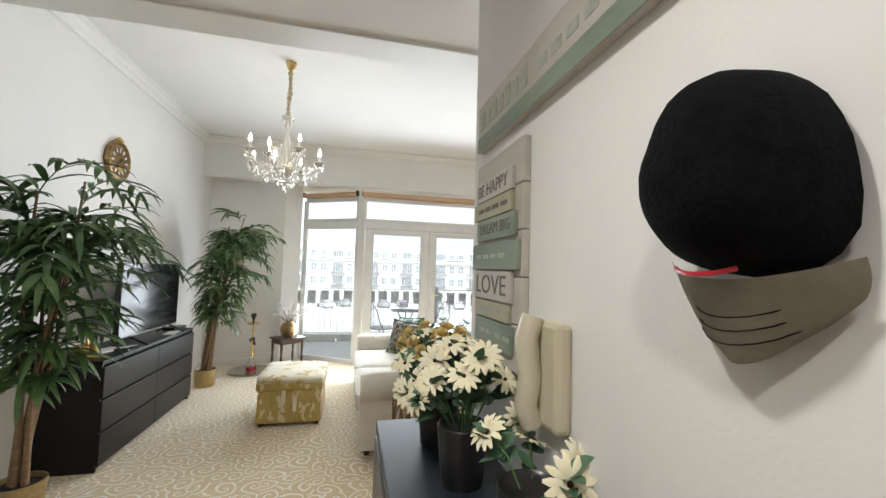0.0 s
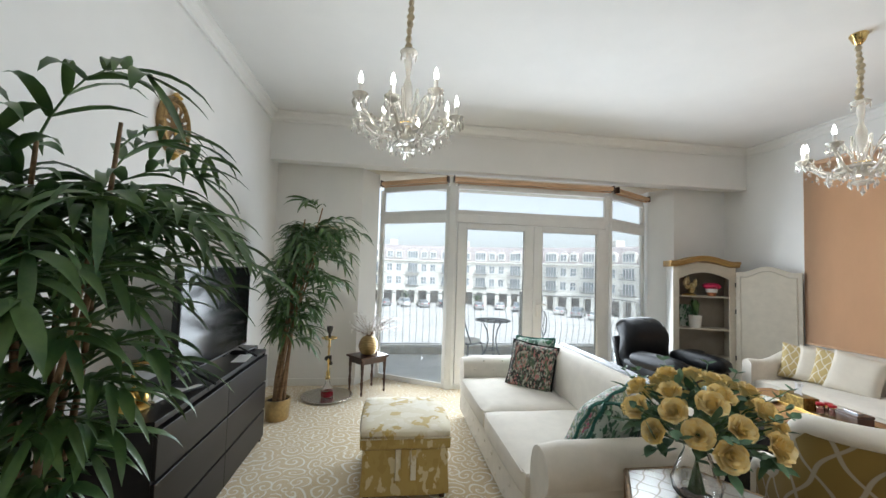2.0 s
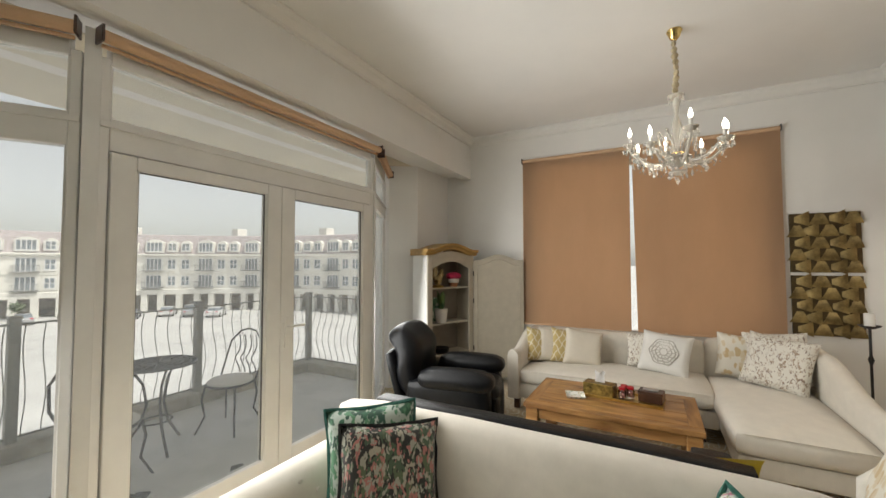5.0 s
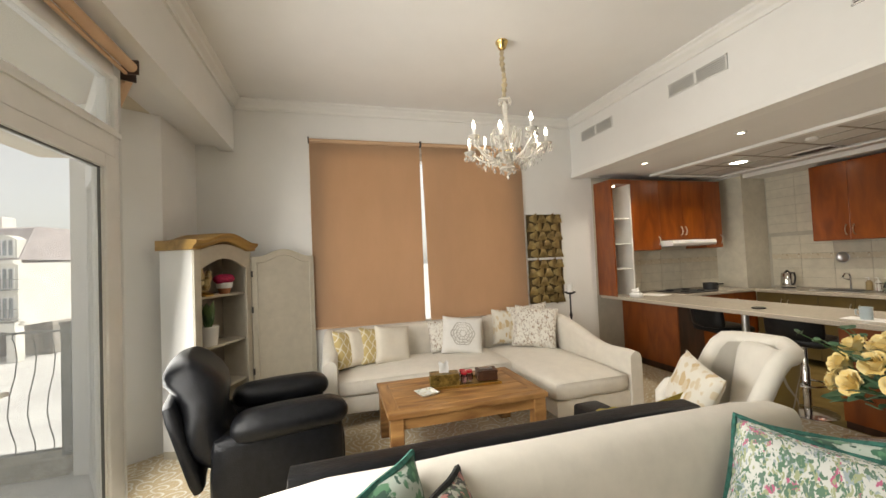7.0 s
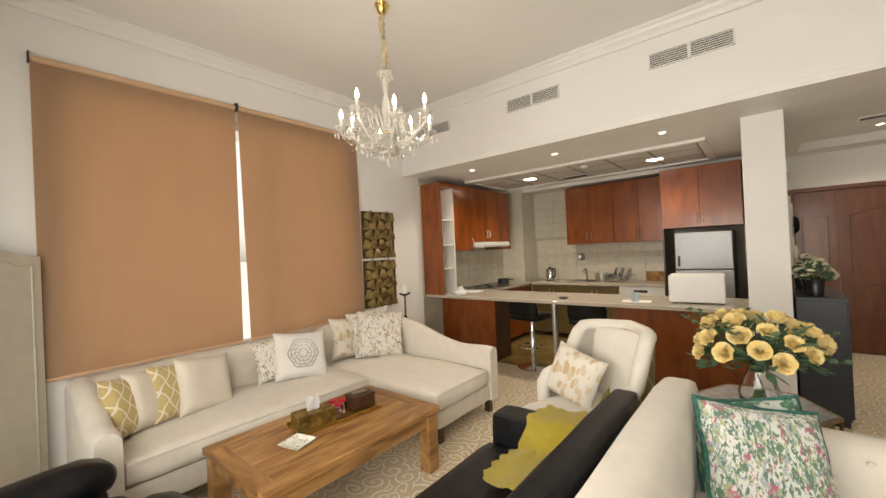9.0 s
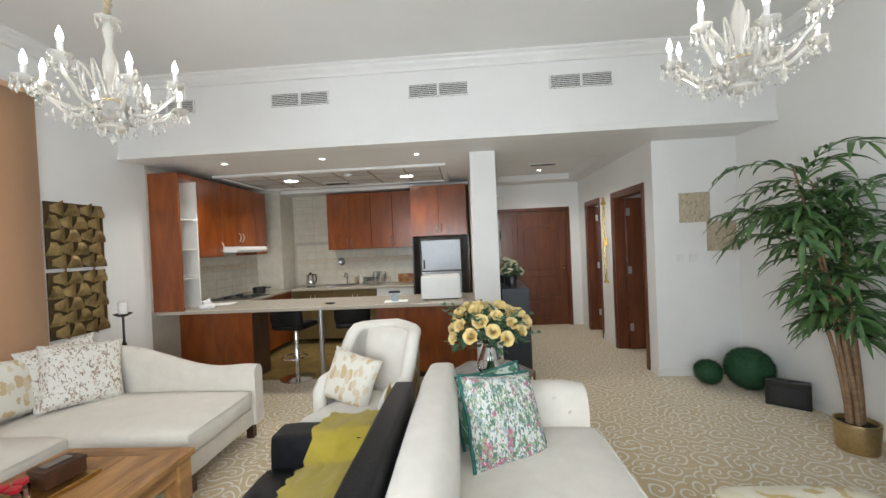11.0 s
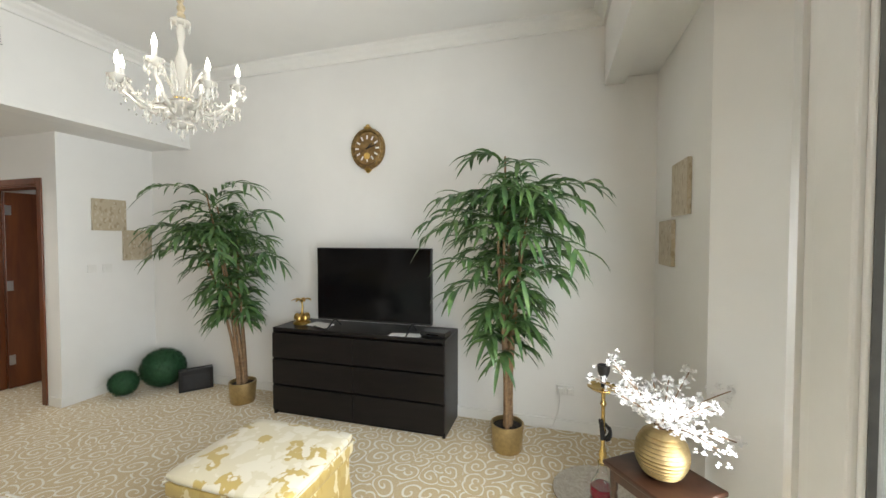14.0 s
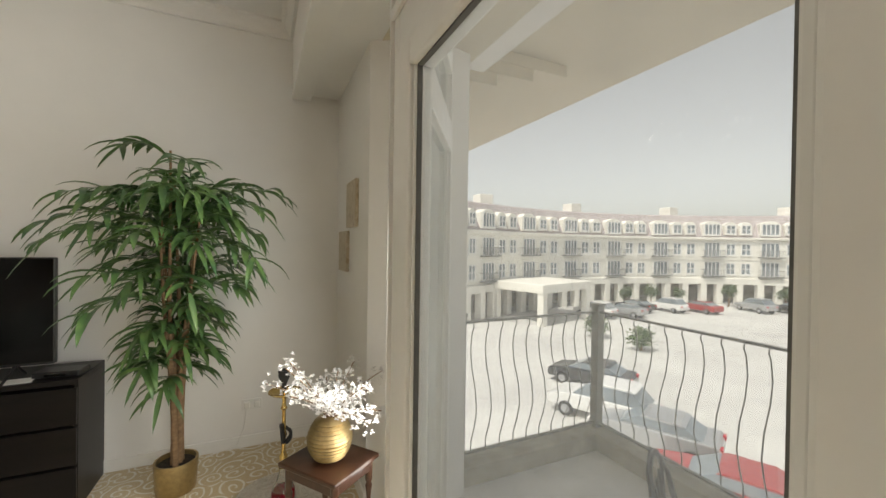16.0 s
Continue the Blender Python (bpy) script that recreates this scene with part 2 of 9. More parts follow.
SCREEN = material("television_screen", (0.003, 0.003, 0.0035), 0.12, vary=0.02, scale=3, spec=0.22)
WHITEPLASTIC = material("white_plastic", (0.76, 0.75, 0.72), 0.35, vary=0.02, scale=8)
WHITECERAMIC = material("white_ceramic", (0.78, 0.76, 0.72), 0.2, vary=0.02, scale=8)
GASKET = material("grey_rubber_gasket", (0.12, 0.12, 0.115), 0.7, vary=0.1, scale=20)
PAPER = material("white_paper", (0.80, 0.79, 0.77), 0.8, vary=0.03, scale=20)


# ---- building blocks ----
def part(name, bm, mat, parent=None, label="", smooth=False):
    me = bpy.data.meshes.new(name)
    bm.to_mesh(me)
    bm.free()
    if isinstance(mat, (list, tuple)):
        for one in mat:
            me.materials.append(one)
    else:
        me.materials.append(mat)
    if smooth:
        me.polygons.foreach_set("use_smooth", [True] * len(me.polygons))
        me.set_sharp_from_angle(angle=radians(50))
    ob = new(name, me)
    ob.parent = parent
    if label:
        ob["label"] = label
    return ob


def thing(name, m, label, category, group="", kind=""):
    ob = new(name)
    ob.empty_display_size = 0.05
    ob.matrix_basis = m
    return tagged(ob, label, category, group, kind)


def one(name, bm, mat, m, label, category, group="", kind="", smooth=False):
    ob = part(name, bm, mat, None, "", smooth)
    ob.matrix_basis = m
    return tagged(ob, label, category, group, kind)


def box(x0, y0, z0, x1, y1, z1, bevel=0.0, seg=2, bm=None):
    """A box between two corners, with its edges rounded by bevel."""
    own = bmesh.new()
    x0, x1, y0, y1, z0, z1 = min(x0, x1), max(x0, x1), min(y0, y1), max(y0, y1), min(z0, z1), max(z0, z1)
    bmesh.ops.create_cube(own, size=1.0)
    for v in own.verts:
        v.co = Vector(((x0 + x1) / 2 + v.co.x * (x1 - x0), (y0 + y1) / 2 + v.co.y * (y1 - y0), (z0 + z1) / 2 + v.co.z * (z1 - z0)))
    if bevel:
        b = min(bevel, 0.49 * min(x1 - x0, y1 - y0, z1 - z0))
        bmesh.ops.bevel(own, geom=own.edges[:], offset=b, segments=seg, profile=0.5, affect="EDGES")
    return join(bm, own) if bm else own


def join(bm, other, m=None):
    if m is not None:
        other.transform(m)
    me = bpy.data.meshes.new("scrap")
    other.to_mesh(me)
    other.free()
    bm.from_mesh(me)
    bpy.data.meshes.remove(me)
    return bm


def lathe(profile, seg=24, bm=None, m=None, ripple=0.0, lobes=0):
    """A turned shape from (radius, height) pairs, closed where the radius is 0."""
    own = bmesh.new()
    rings = []
    for r, z in profile:
        if r < 1e-5:
            rings.append([own.verts.new((0, 0, z))])
        else:
            rings.append([own.verts.new((r * (1 + ripple * math.cos(lobes * 2 * math.pi * i / seg)) * math.cos(2 * math.pi * i / seg),
                                         r * (1 + ripple * math.cos(lobes * 2 * math.pi * i / seg)) * math.sin(2 * math.pi * i / seg), z)) for i in range(seg)])
    for a, b in zip(rings, rings[1:]):
        for i in range(seg):
            j = (i + 1) % seg
            if len(a) > 1 and len(b) > 1:
                own.faces.new((a[i], a[j], b[j], b[i]))
            elif len(b) > 1:
                own.faces.new((a[0], b[j], b[i]))
            elif len(a) > 1:
                own.faces.new((a[i], a[j], b[0]))
    bmesh.ops.recalc_face_normals(own, faces=own.faces[:])
    if m is not None:
        own.transform(m)
    return join(bm, own) if bm else own


def tube(points, radius, seg=8, bm=None, taper=None):
    """A round bar along points; taper: the radius at its end."""
    own = bmesh.new()
    pts = [Vector(p) for p in points]
    rings = []
    side = None
    for i, p in enumerate(pts):
        d = (pts[min(i + 1, len(pts) - 1)] - pts[max(i - 1, 0)]).normalized()
        if side is None:
            side = d.cross(Vector((0, 0, 1)) if abs(d.z) < 0.9 else Vector((1, 0, 0))).normalized()
        side = (side - d * side.dot(d)).normalized()
        up = d.cross(side)
        r = radius if taper is None else radius + (taper - radius) * i / (len(pts) - 1)
        rings.append([own.verts.new(p + (side * math.cos(2 * math.pi * k / seg) + up * math.sin(2 * math.pi * k / seg)) * r) for k in range(seg)])
    for a, b in zip(rings, rings[1:]):
        for k in range(seg):
            own.faces.new((a[k], a[(k + 1) % seg], b[(k + 1) % seg], b[k]))
    own.faces.new(rings[0][::-1])
    own.faces.new(rings[-1])
    bmesh.ops.recalc_face_normals(own, faces=own.faces[:])
    return join(bm, own) if bm else own


def prism(outline, depth, axis="y", bm=None, bevel=0.0):
    """An outline in a plane drawn out along an axis from 0 to depth."""
    own = bmesh.new()
    put = {"y": lambda a, b, d: (a, d, b), "x": lambda a, b, d: (d, a, b), "z": lambda a, b, d: (a, b, d)}[axis]
    lo = [own.verts.new(put(a, b, 0)) for a, b in outline]
    hi = [own.verts.new(put(a, b, depth)) for a, b in outline]
    n = len(outline)
    for i in range(n):
        own.faces.new((lo[i], lo[(i + 1) % n], hi[(i + 1) % n], hi[i]))
    own.faces.new(lo[::-1])
    own.faces.new(hi)
    bmesh.ops.recalc_face_normals(own, faces=own.faces[:])
    if bevel:
        bmesh.ops.bevel(own, geom=own.edges[:], offset=bevel, segments=2, profile=0.5, affect="EDGES")
    return join(bm, own) if bm else own


def pillow(w, h, d, seg=12, pinch=0.06, seed=0, bm=None):
    """A stuffed cushion of width w (x), height h (z) and depth d (y), pulled in along its sides, with its seam round the edge."""
    own = bmesh.new()
    grids = []
    for s in (-1, 1):
        g = []
        for j in range(seg + 1):
            row = []
            for i in range(seg + 1):
                u, v = 2 * i / seg - 1, 2 * j / seg - 1
                k = (max(0.0, 1 - u ** 4) * max(0.0, 1 - v ** 4)) ** 0.5
                x = u * w / 2 * (1 - pinch * (1 - v * v) * abs(u) ** 3)
                z = v * h / 2 * (1 - pinch * (1 - u * u) * abs(v) ** 3)
                wob = 1 + 0.14 * noise.noise(Vector((u * 1.3 + seed * 3.7, v * 1.3, s * 2.0)))
                row.append(own.verts.new((x, s * (d / 2 * k * wob + 0.004), z)))
            g.append(row)
        grids.append(g)
    for s, g in enumerate(grids):
        for j in range(seg):
            for i in range(seg):
                f = (g[j][i], g[j][i + 1], g[j + 1][i + 1], g[j + 1][i])
                own.faces.new(f if s == 0 else f[::-1])
    a, b = grids
    rim = [(0, i) for i in range(seg)] + [(i, seg) for i in range(seg)] + [(seg, seg - i) for i in range(seg)] + [(seg - i, 0) for i in range(seg)]
    for (j, i), (l, k) in zip(rim, rim[1:] + rim[:1]):
        own.faces.new((b[j][i], b[l][k], a[l][k], a[j][i]))
    bmesh.ops.recalc_face_normals(own, faces=own.faces[:])
    return join(bm, own) if bm else own


def soft_box(x0, y0, z0, x1, y1, z1, r=0.04, puff=0.012, seed=0, cuts=6, bm=None):
    """An upholstered block: rounded edges, faces that swell a little and an uneven surface."""
    own = box(x0, y0, z0, x1, y1, z1)
    bmesh.ops.subdivide_edges(own, edges=own.edges[:], cuts=cuts, use_grid_fill=True)
    c = Vector(((x0 + x1) / 2, (y0 + y1) / 2, (z0 + z1) / 2))
    hx = Vector((abs(x1 - x0) / 2, abs(y1 - y0) / 2, abs(z1 - z0) / 2))
    for v in own.verts:
        q = v.co - c
        core = Vector([max(-(hx[i] - r), min(hx[i] - r, q[i])) if hx[i] > r else 0 for i in range(3)])
        d = q - core
        if d.length > 1e-6:
            q = core + d.normalized() * min(r, d.length)
        for i in range(3):
            j, k = (i + 1) % 3, (i + 2) % 3
            if abs(abs(v.co[i] - c[i]) - hx[i]) < 1e-4:
                f = (1 - (q[j] / hx[j]) ** 2) * (1 - (q[k] / hx[k]) ** 2)
                q[i] += math.copysign(puff * max(0, f), q[i])
        v.co = c + q + Vector((1, 1, 1)) * 0.004 * noise.noise(q * 4 + Vector((seed, 0, 0)))
    return join(bm, own) if bm else own


def wall_holes(name, along, a0, a1, z0, z1, at, thick, holes, mat, label):
    """A wall with openings through it. along 'x' or 'y'; at and thick across; holes (a0, a1, z0, z1)."""
    bm = bmesh.new()
    cuts = sorted({a0, a1, *[h[0] for h in holes], *[h[1] for h in holes]})
    for p, q in zip(cuts, cuts[1:]):
        spans = [(z0, z1)]
        for h0, h1, hz0, hz1 in holes:
            if h0 <= p + 1e-6 and h1 >= q - 1e-6:
                spans = [s for lo, hi in spans for s in ((lo, min(hi, hz0)), (max(lo, hz1), hi)) if s[1] - s[0] > 1e-4]
        for lo, hi in spans:
            if along == "x":
                box(p, at, lo, q, at + thick, hi, bm=bm)
            else:
                box(at, p, lo, at + thick, q, hi, bm=bm)
    bmesh.ops.remove_doubles(bm, verts=bm.verts[:], dist=1e-5)
    return tagged(part(name, bm, mat), label, "wall", kind="structure")


# ---- the flat: floor, walls, ceilings ----
XL, XR, YS, YB, ZC, ZK = -1.44, 4.93, 3.15, 7.69, 3.31, 2.53
HX, NY, DY = -0.57, 2.61, -0.08
PX0, PX1, PY = 1.09, 1.37, 2.60
KB = 0.2


def structure(name, bm, mat, label, category, smooth=False):
    return tagged(part(name, bm, mat, None, "", smooth), label, category, kind="structure")


bm = bmesh.new()
box(XL - 0.2, DY - 0.2, -0.15, PX1, 7.42, 0, bm=bm)
box(PX1, 2.45, -0.15, XR + 0.2, 7.42, 0, bm=bm)
structure("floor", bm, CARPET, "cream and gold scroll-patterned wall-to-wall carpet", "floor")
KFLOOR = material("brown_kitchen_floor_tile", (0.30, 0.21, 0.075), 0.22, vary=0.15, scale=6, world_space=True)
structure("kitchen_floor", box(PX1, KB - 0.2, -0.15, XR + 0.2, 2.45, -0.002), KFLOOR, "olive brown tiled kitchen floor", "floor")

wall_holes("wall_west", "y", NY - 0.2, YB + 0.2, 0, ZC + 0.2, XL - 0.2, 0.2, [], WALL, "white painted living room wall")
wall_holes("wall_east", "y", 2.85, YB + 0.2, 0, ZC + 0.2, XR, 0.2, [(4.05, 6.42, 0.70, 2.78)], WALL, "white painted wall with a window behind the blinds")
wall_holes("wall_hall", "y", DY - 0.2, NY, 0, ZK, HX - 0.14, 0.14, [(0.35, 0.93, 0, 2.06), (1.5, 2.36, 0, 2.06)], WALL, "white hall wall with two door openings")
wall_holes("wall_nook", "x", XL, HX - 0.14, 0, ZK, NY - 0.14, 0.14, [], WALL, "white wall of the nook beside the hall")
wall_holes("wall_entrance", "x", HX, PX0, 0, ZK + 0.2, DY - 0.16, 0.16, [(-0.40, 0.98, 0, 2.1)], WALL, "white wall around the entrance door")
structure("wall_partition", box(PX0, DY - 0.16, 0, PX1, PY, ZK, 0.006), WALL, "white partition wall ending in a pillar", "wall")
structure("wall_soffit", box(XL, YS - 0.14, ZK, XR, YS, ZC), WALL, "white dropped wall above the kitchen opening with air vents", "wall")
structure("wall_kitchen_back", box(PX1, KB - 0.16, 0, XR, KB, ZK + 0.1), GROUT, "cream tiled kitchen wall", "wall")
structure("wall_kitchen_side", box(XR, KB - 0.16, 0, XR + 0.2, 2.85, ZK + 0.1), GROUT, "cream tiled kitchen side wall", "wall")
structure("ceiling", box(XL - 0.2, YS - 0.14, ZC, XR + 0.2, YB + 0.2, ZC + 0.15), CEIL, "white plaster living room ceiling", "ceiling")
bm = bmesh.new()
TX0, TX1, TY0, TY1 = -0.32, 0.88, 0.3, 2.0
ZT = ZK + 0.1
box(XL - 0.2, TY1, ZK, XR + 0.2, YS - 0.14, ZT, bm=bm)
box(XL - 0.2, DY - 0.2, ZK, TX0, TY1, ZT, bm=bm)
box(TX1, DY - 0.2, ZK, XR + 0.2, TY1, ZT, bm=bm)
box(TX0, DY - 0.2, ZK, TX1, TY0, ZT, bm=bm)
box(XL - 0.2, DY - 0.2, ZT + 0.004, XR + 0.2, YS - 0.14, ZT + 0.1, bm=bm)
structure("ceiling_low", bm, CEIL, "white lowered ceiling with a recessed tray over the hall", "ceiling")

# back wall beside the bay window, its returns and the beam over it
BEAM0, BEAMZ = 7.32, 2.745
LX, RX = -0.38, 4.10            # ends of the back wall beside the bay
LP, RP = (-0.15, 8.05), (3.88, 8.03)   # outer ends of the side panes
wall_holes("wall_north_left", "x", XL, LX, 0, BEAMZ + 0.05, YB, 0.2, [], WALL, "white wall beside the bay window")
wall_holes("wall_north_right", "x", RX, XR, 0, BEAMZ + 0.05, YB, 0.2, [], WALL, "white wall behind the corner cabinet")
structure("wall_return_left", prism([(LX, YB + 0.2), (LX - 0.001, YB), (LP[0] - 0.02, LP[1] - 0.06), (LP[0] - 0.10, LP[1] + 0.24), (LX - 0.1, YB + 0.62)], BEAMZ + 0.1, "z"), WALL, "white window reveal", "wall")
structure("wall_return_right", prism([(RX, YB + 0.2), (RX + 0.001, YB), (RP[0] + 0.02, RP[1] - 0.04), (RP[0] + 0.05, RP[1] + 0.2), (RX + 0.1, YB + 0.4)], BEAMZ + 0.1, "z"), WALL, "white window reveal", "wall")
structure("beam", box(XL, BEAM0, BEAMZ, XR, BEAM0 + 0.14, ZC), WALL, "white beam over the bay window", "beam")
structure("ceiling_bay", box(XL, BEAM0 + 0.14, BEAMZ + 0.05, XR, 8.5, BEAMZ + 0.15), CEIL, "white ceiling of the window bay", "ceiling")


def cornice(name, p, q, inward, z, size=0.09):
    """A stepped plaster cornice from p to q; inward: the way into the room."""
    prof = [(0, 0), (size, 0), (size, -0.018), (size * 0.72, -0.03), (size * 0.62, -0.05), (size * 0.3, -0.075), (0.022, -0.085), (0.022, -0.11), (0, -0.11)]
    bm = bmesh.new()
    n = Vector((*inward, 0))
    a = [bm.verts.new(Vector((*p, z)) + n * d + Vector((0, 0, h))) for d, h in prof]
    b = [bm.verts.new(Vector((*q, z)) + n * d + Vector((0, 0, h))) for d, h in prof]
    for i in range(len(prof)):
        j = (i + 1) % len(prof)
        bm.faces.new((a[i], a[j], b[j], b[i]))
    bm.faces.new(a), bm.faces.new(b[::-1])
    bmesh.ops.recalc_face_normals(bm, faces=bm.faces[:])
    return structure(name, bm, TRIM, "white moulded plaster cornice", "cornice")


cornice("cornice", (XL, YS), (XL, BEAM0), (1, 0), ZC)
cornice("cornice", (XR, YS), (XR, BEAM0), (-1, 0), ZC)
cornice("cornice", (XL + 0.02, YS), (XR - 0.02, YS), (0, 1), ZC)
cornice("cornice", (XL + 0.02, BEAM0), (XR - 0.02, BEAM0), (0, -1), ZC)
bm = bmesh.new()
box(XL, YS - 0.15, ZK - 0.012, XR, YS + 0.025, ZK + 0.012, 0.004, bm=bm)
box(XL, YS, ZK + 0.012, XR, YS + 0.014, ZK + 0.05, 0.003, bm=bm)
structure("trim", bm, TRIM, "white moulding along the lower edge of the dropped wall", "trim")


def skirting(x0, y0, x1, y1):
    structure("baseboard", box(x0, y0, 0, x1, y1, 0.09, 0.004), TRIM, "white painted baseboard", "baseboard")


skirting(XL, NY, XL + 0.014, YB)
skirting(XL + 0.014, NY, HX, NY + 0.014)
skirting(HX, 2.44, HX + 0.014, NY + 0.014)
skirting(HX, 0.99, HX + 0.014, 1.42)
skirting(XL + 0.014, YB - 0.014, LX, YB)
skirting(RX, YB - 0.014, XR - 0.014, YB)
skirting(XR - 0.014, 2.9, XR, YB)
skirting(PX0 - 0.014, DY, PX0, PY)
skirting(PX0 - 0.014, PY, PX1, PY + 0.014)


# ---- bay window ----
GY = 7.465                     # inner face of the door frame
DX0, DX1 = 0.807, 2.943          # door bay between the posts
TZ0, TZ1, WZ = 2.085, 2.28, 2.585


def window_bay(name, p, q, label, leaves):
    """Frame from p to q (inner face), looking outwards to the left of p->q; with a transom pane above and leaves or one pane below."""
    p, q = Vector((*p, 0)), Vector((*q, 0))
    L = (q - p).length
    ang = math.degrees(math.atan2(q.y - p.y, q.x - p.x))
    w = thing(name, pose(p.x, p.y, 0, 0, 0, ang), label, "door" if leaves else "window", kind="structure")
    D = 0.07
    for nm, x0, x1, z0, z1 in (("jamb", 0, 0.045, 0, WZ), ("jamb", L - 0.045, L, 0, WZ), ("threshold", 0.045, L - 0.045, 0, 0.06), ("transom", 0.045, L - 0.045, TZ0 + 0.03, TZ1), ("head_rail", 0.045, L - 0.045, WZ - 0.03, WZ + 0.12)):
        part(nm, box(x0, 0, z0, x1, D, z1, 0.006), FRAME, w)
    part("moulding", box(0.0, -0.012, TZ1 - 0.05, L, 0.0, TZ1 - 0.02, 0.003), FRAME, w)
    g = part("pane", box(0.045, 0.03, TZ1, L - 0.045, 0.036, WZ - 0.03), PANE, w, "clear transom pane")
    g.visible_shadow = False
    for (x0, x1) in ((0.045, L - 0.045), (0.045, L - 0.045)):
        bm = bmesh.new()
        box(x0, 0.018, TZ1, x0 + 0.012, 0.05, WZ - 0.03, bm=bm), box(x1 - 0.012, 0.018, TZ1, x1, 0.05, WZ - 0.03, bm=bm)
        part("glazing_bead", bm, FRAME, w)
        break
    if leaves:
        mid = L / 2
        for x0, x1, side in ((0.05, mid - 0.002, 1), (mid + 0.002, L - 0.05, -1)):
            bm = bmesh.new()
            s = 0.113
            for a0, a1, z0, z1 in ((x0, x0 + s, 0.07, TZ0 + 0.025), (x1 - s, x1, 0.07, TZ0 + 0.025), (x0 + s, x1 - s, 0.07, 0.19), (x0 + s, x1 - s, TZ0 - 0.05, TZ0 + 0.025)):
                box(a0, -0.012, z0, a1, 0.055, z1, 0.006, bm=bm)
            leaf = part("door_leaf", bm, FRAME, w)
            bm = bmesh.new()
            for a0, a1, z0, z1 in ((x0 + s, x0 + s + 0.014, 0.19, TZ0 - 0.05), (x1 - s - 0.014, x1 - s, 0.19, TZ0 - 0.05)):
                box(a0, 0.0, z0, a1, 0.045, z1, 0.004, bm=bm)
            part("glazing_bead", bm, FRAME, leaf)
            bm = bmesh.new()
            for a0, a1, z0, z1 in ((x0 + s + 0.014, x0 + s + 0.0175, 0.19, TZ0 - 0.05), (x1 - s - 0.0175, x1 - s - 0.014, 0.19, TZ0 - 0.05), (x0 + s + 0.019, x1 - s - 0.019, TZ0 - 0.055, TZ0 - 0.05)):
                box(a0, 0.006, z0, a1, 0.019, z1, bm=bm)
            part("gasket", bm, GASKET, leaf, "thin dark grey rubber gasket")
            g = part("pane", box(x0 + s, 0.02, 0.19, x1 - s, 0.026, TZ0 - 0.05), PANE, leaf, "clear door pane")
            g.visible_shadow = False
            if side < 0:
                bm = box(x0 + 0.03, -0.024, 0.93, x0 + 0.065, -0.012, 1.15, 0.004)
                tube([(x0 + 0.047, -0.02, 1.09), (x0 + 0.047, -0.065, 1.09), (x0 + 0.06, -0.07, 1.09), (x0 + 0.17, -0.07, 1.085)], 0.009, bm=bm)
                part("door_handle", bm, WHITEPLASTIC, leaf, "white lever handle", True)
    else:
        g = part("pane", box(0.045, 0.03, 0.06, L - 0.045, 0.036, TZ0 + 0.03), PANE, w, "clear full-height pane")
        g.visible_shadow = False
        bm = bmesh.new()
        for a0, a1 in ((0.045, 0.058), (L - 0.058, L - 0.045)):
            box(a0, 0.015, 0.06, a1, 0.05, TZ0 + 0.03, 0.003, bm=bm)
        part("glazing_bead", bm, FRAME, w)
    return w


window_bay("door_balcony", (DX0, GY), (DX1, GY), "white double balcony door with glass panes and transom", True)
PL, PR = (0.745, 7.49), (2.995, 7.50)
window_bay("window_left", LP, PL, "white framed full-height side window", False)
window_bay("window_right", PR, RP, "white framed full-height side window", False)
structure("window_post_left", prism([(PL[0], PL[1] - 0.02), (DX0, GY - 0.01), (DX0, GY + 0.08), (PL[0] + 0.05, PL[1] + 0.07)], WZ + 0.12, "z"), FRAME, "white corner post of the window", "post")
structure("window_post_right", prism([(PR[0], PR[1] - 0.02), (PR[0] - 0.05, PR[1] + 0.07), (DX1, GY + 0.08), (DX1, GY - 0.01)], WZ + 0.12, "z"), FRAME, "white corner post of the window", "post")


def roller(p, q, label):
    p, q = Vector((*p, 0)), Vector((*q, 0))
    L = (q - p).length
    ang = math.degrees(math.atan2(q.y - p.y, q.x - p.x))
    r = thing("roller_blind", pose(p.x, p.y, 2.662, 0, 0, ang), label, "blind", "rolled-up window blinds")
    part("fabric_roll", tube([(0.015, -0.045, 0), (L - 0.015, -0.045, 0)], 0.031, 12), BLINDFAB, r, "", True)
    for x in (0.0, L - 0.012):
        part("bracket", box(x, -0.08, -0.04, x + 0.012, -0.001, 0.045, 0.003), DARKWOOD, r)
    part("bottom_bar", box(0.02, -0.03, -0.05, L - 0.02, -0.012, -0.032, 0.004), BLINDFAB, r)


roller((LP[0] + 0.03, LP[1] - 0.05), (PL[0] - 0.01, PL[1] - 0.02), "rolled-up brown blind over the side window")
roller((DX0 - 0.03, GY - 0.012), (DX1 + 0.03, GY - 0.012), "rolled-up brown blind over the balcony door")
roller((PR[0] + 0.04, PR[1] - 0.0), (RP[0] - 0.03, RP[1] - 0.05), "rolled-up brown blind over the side window")


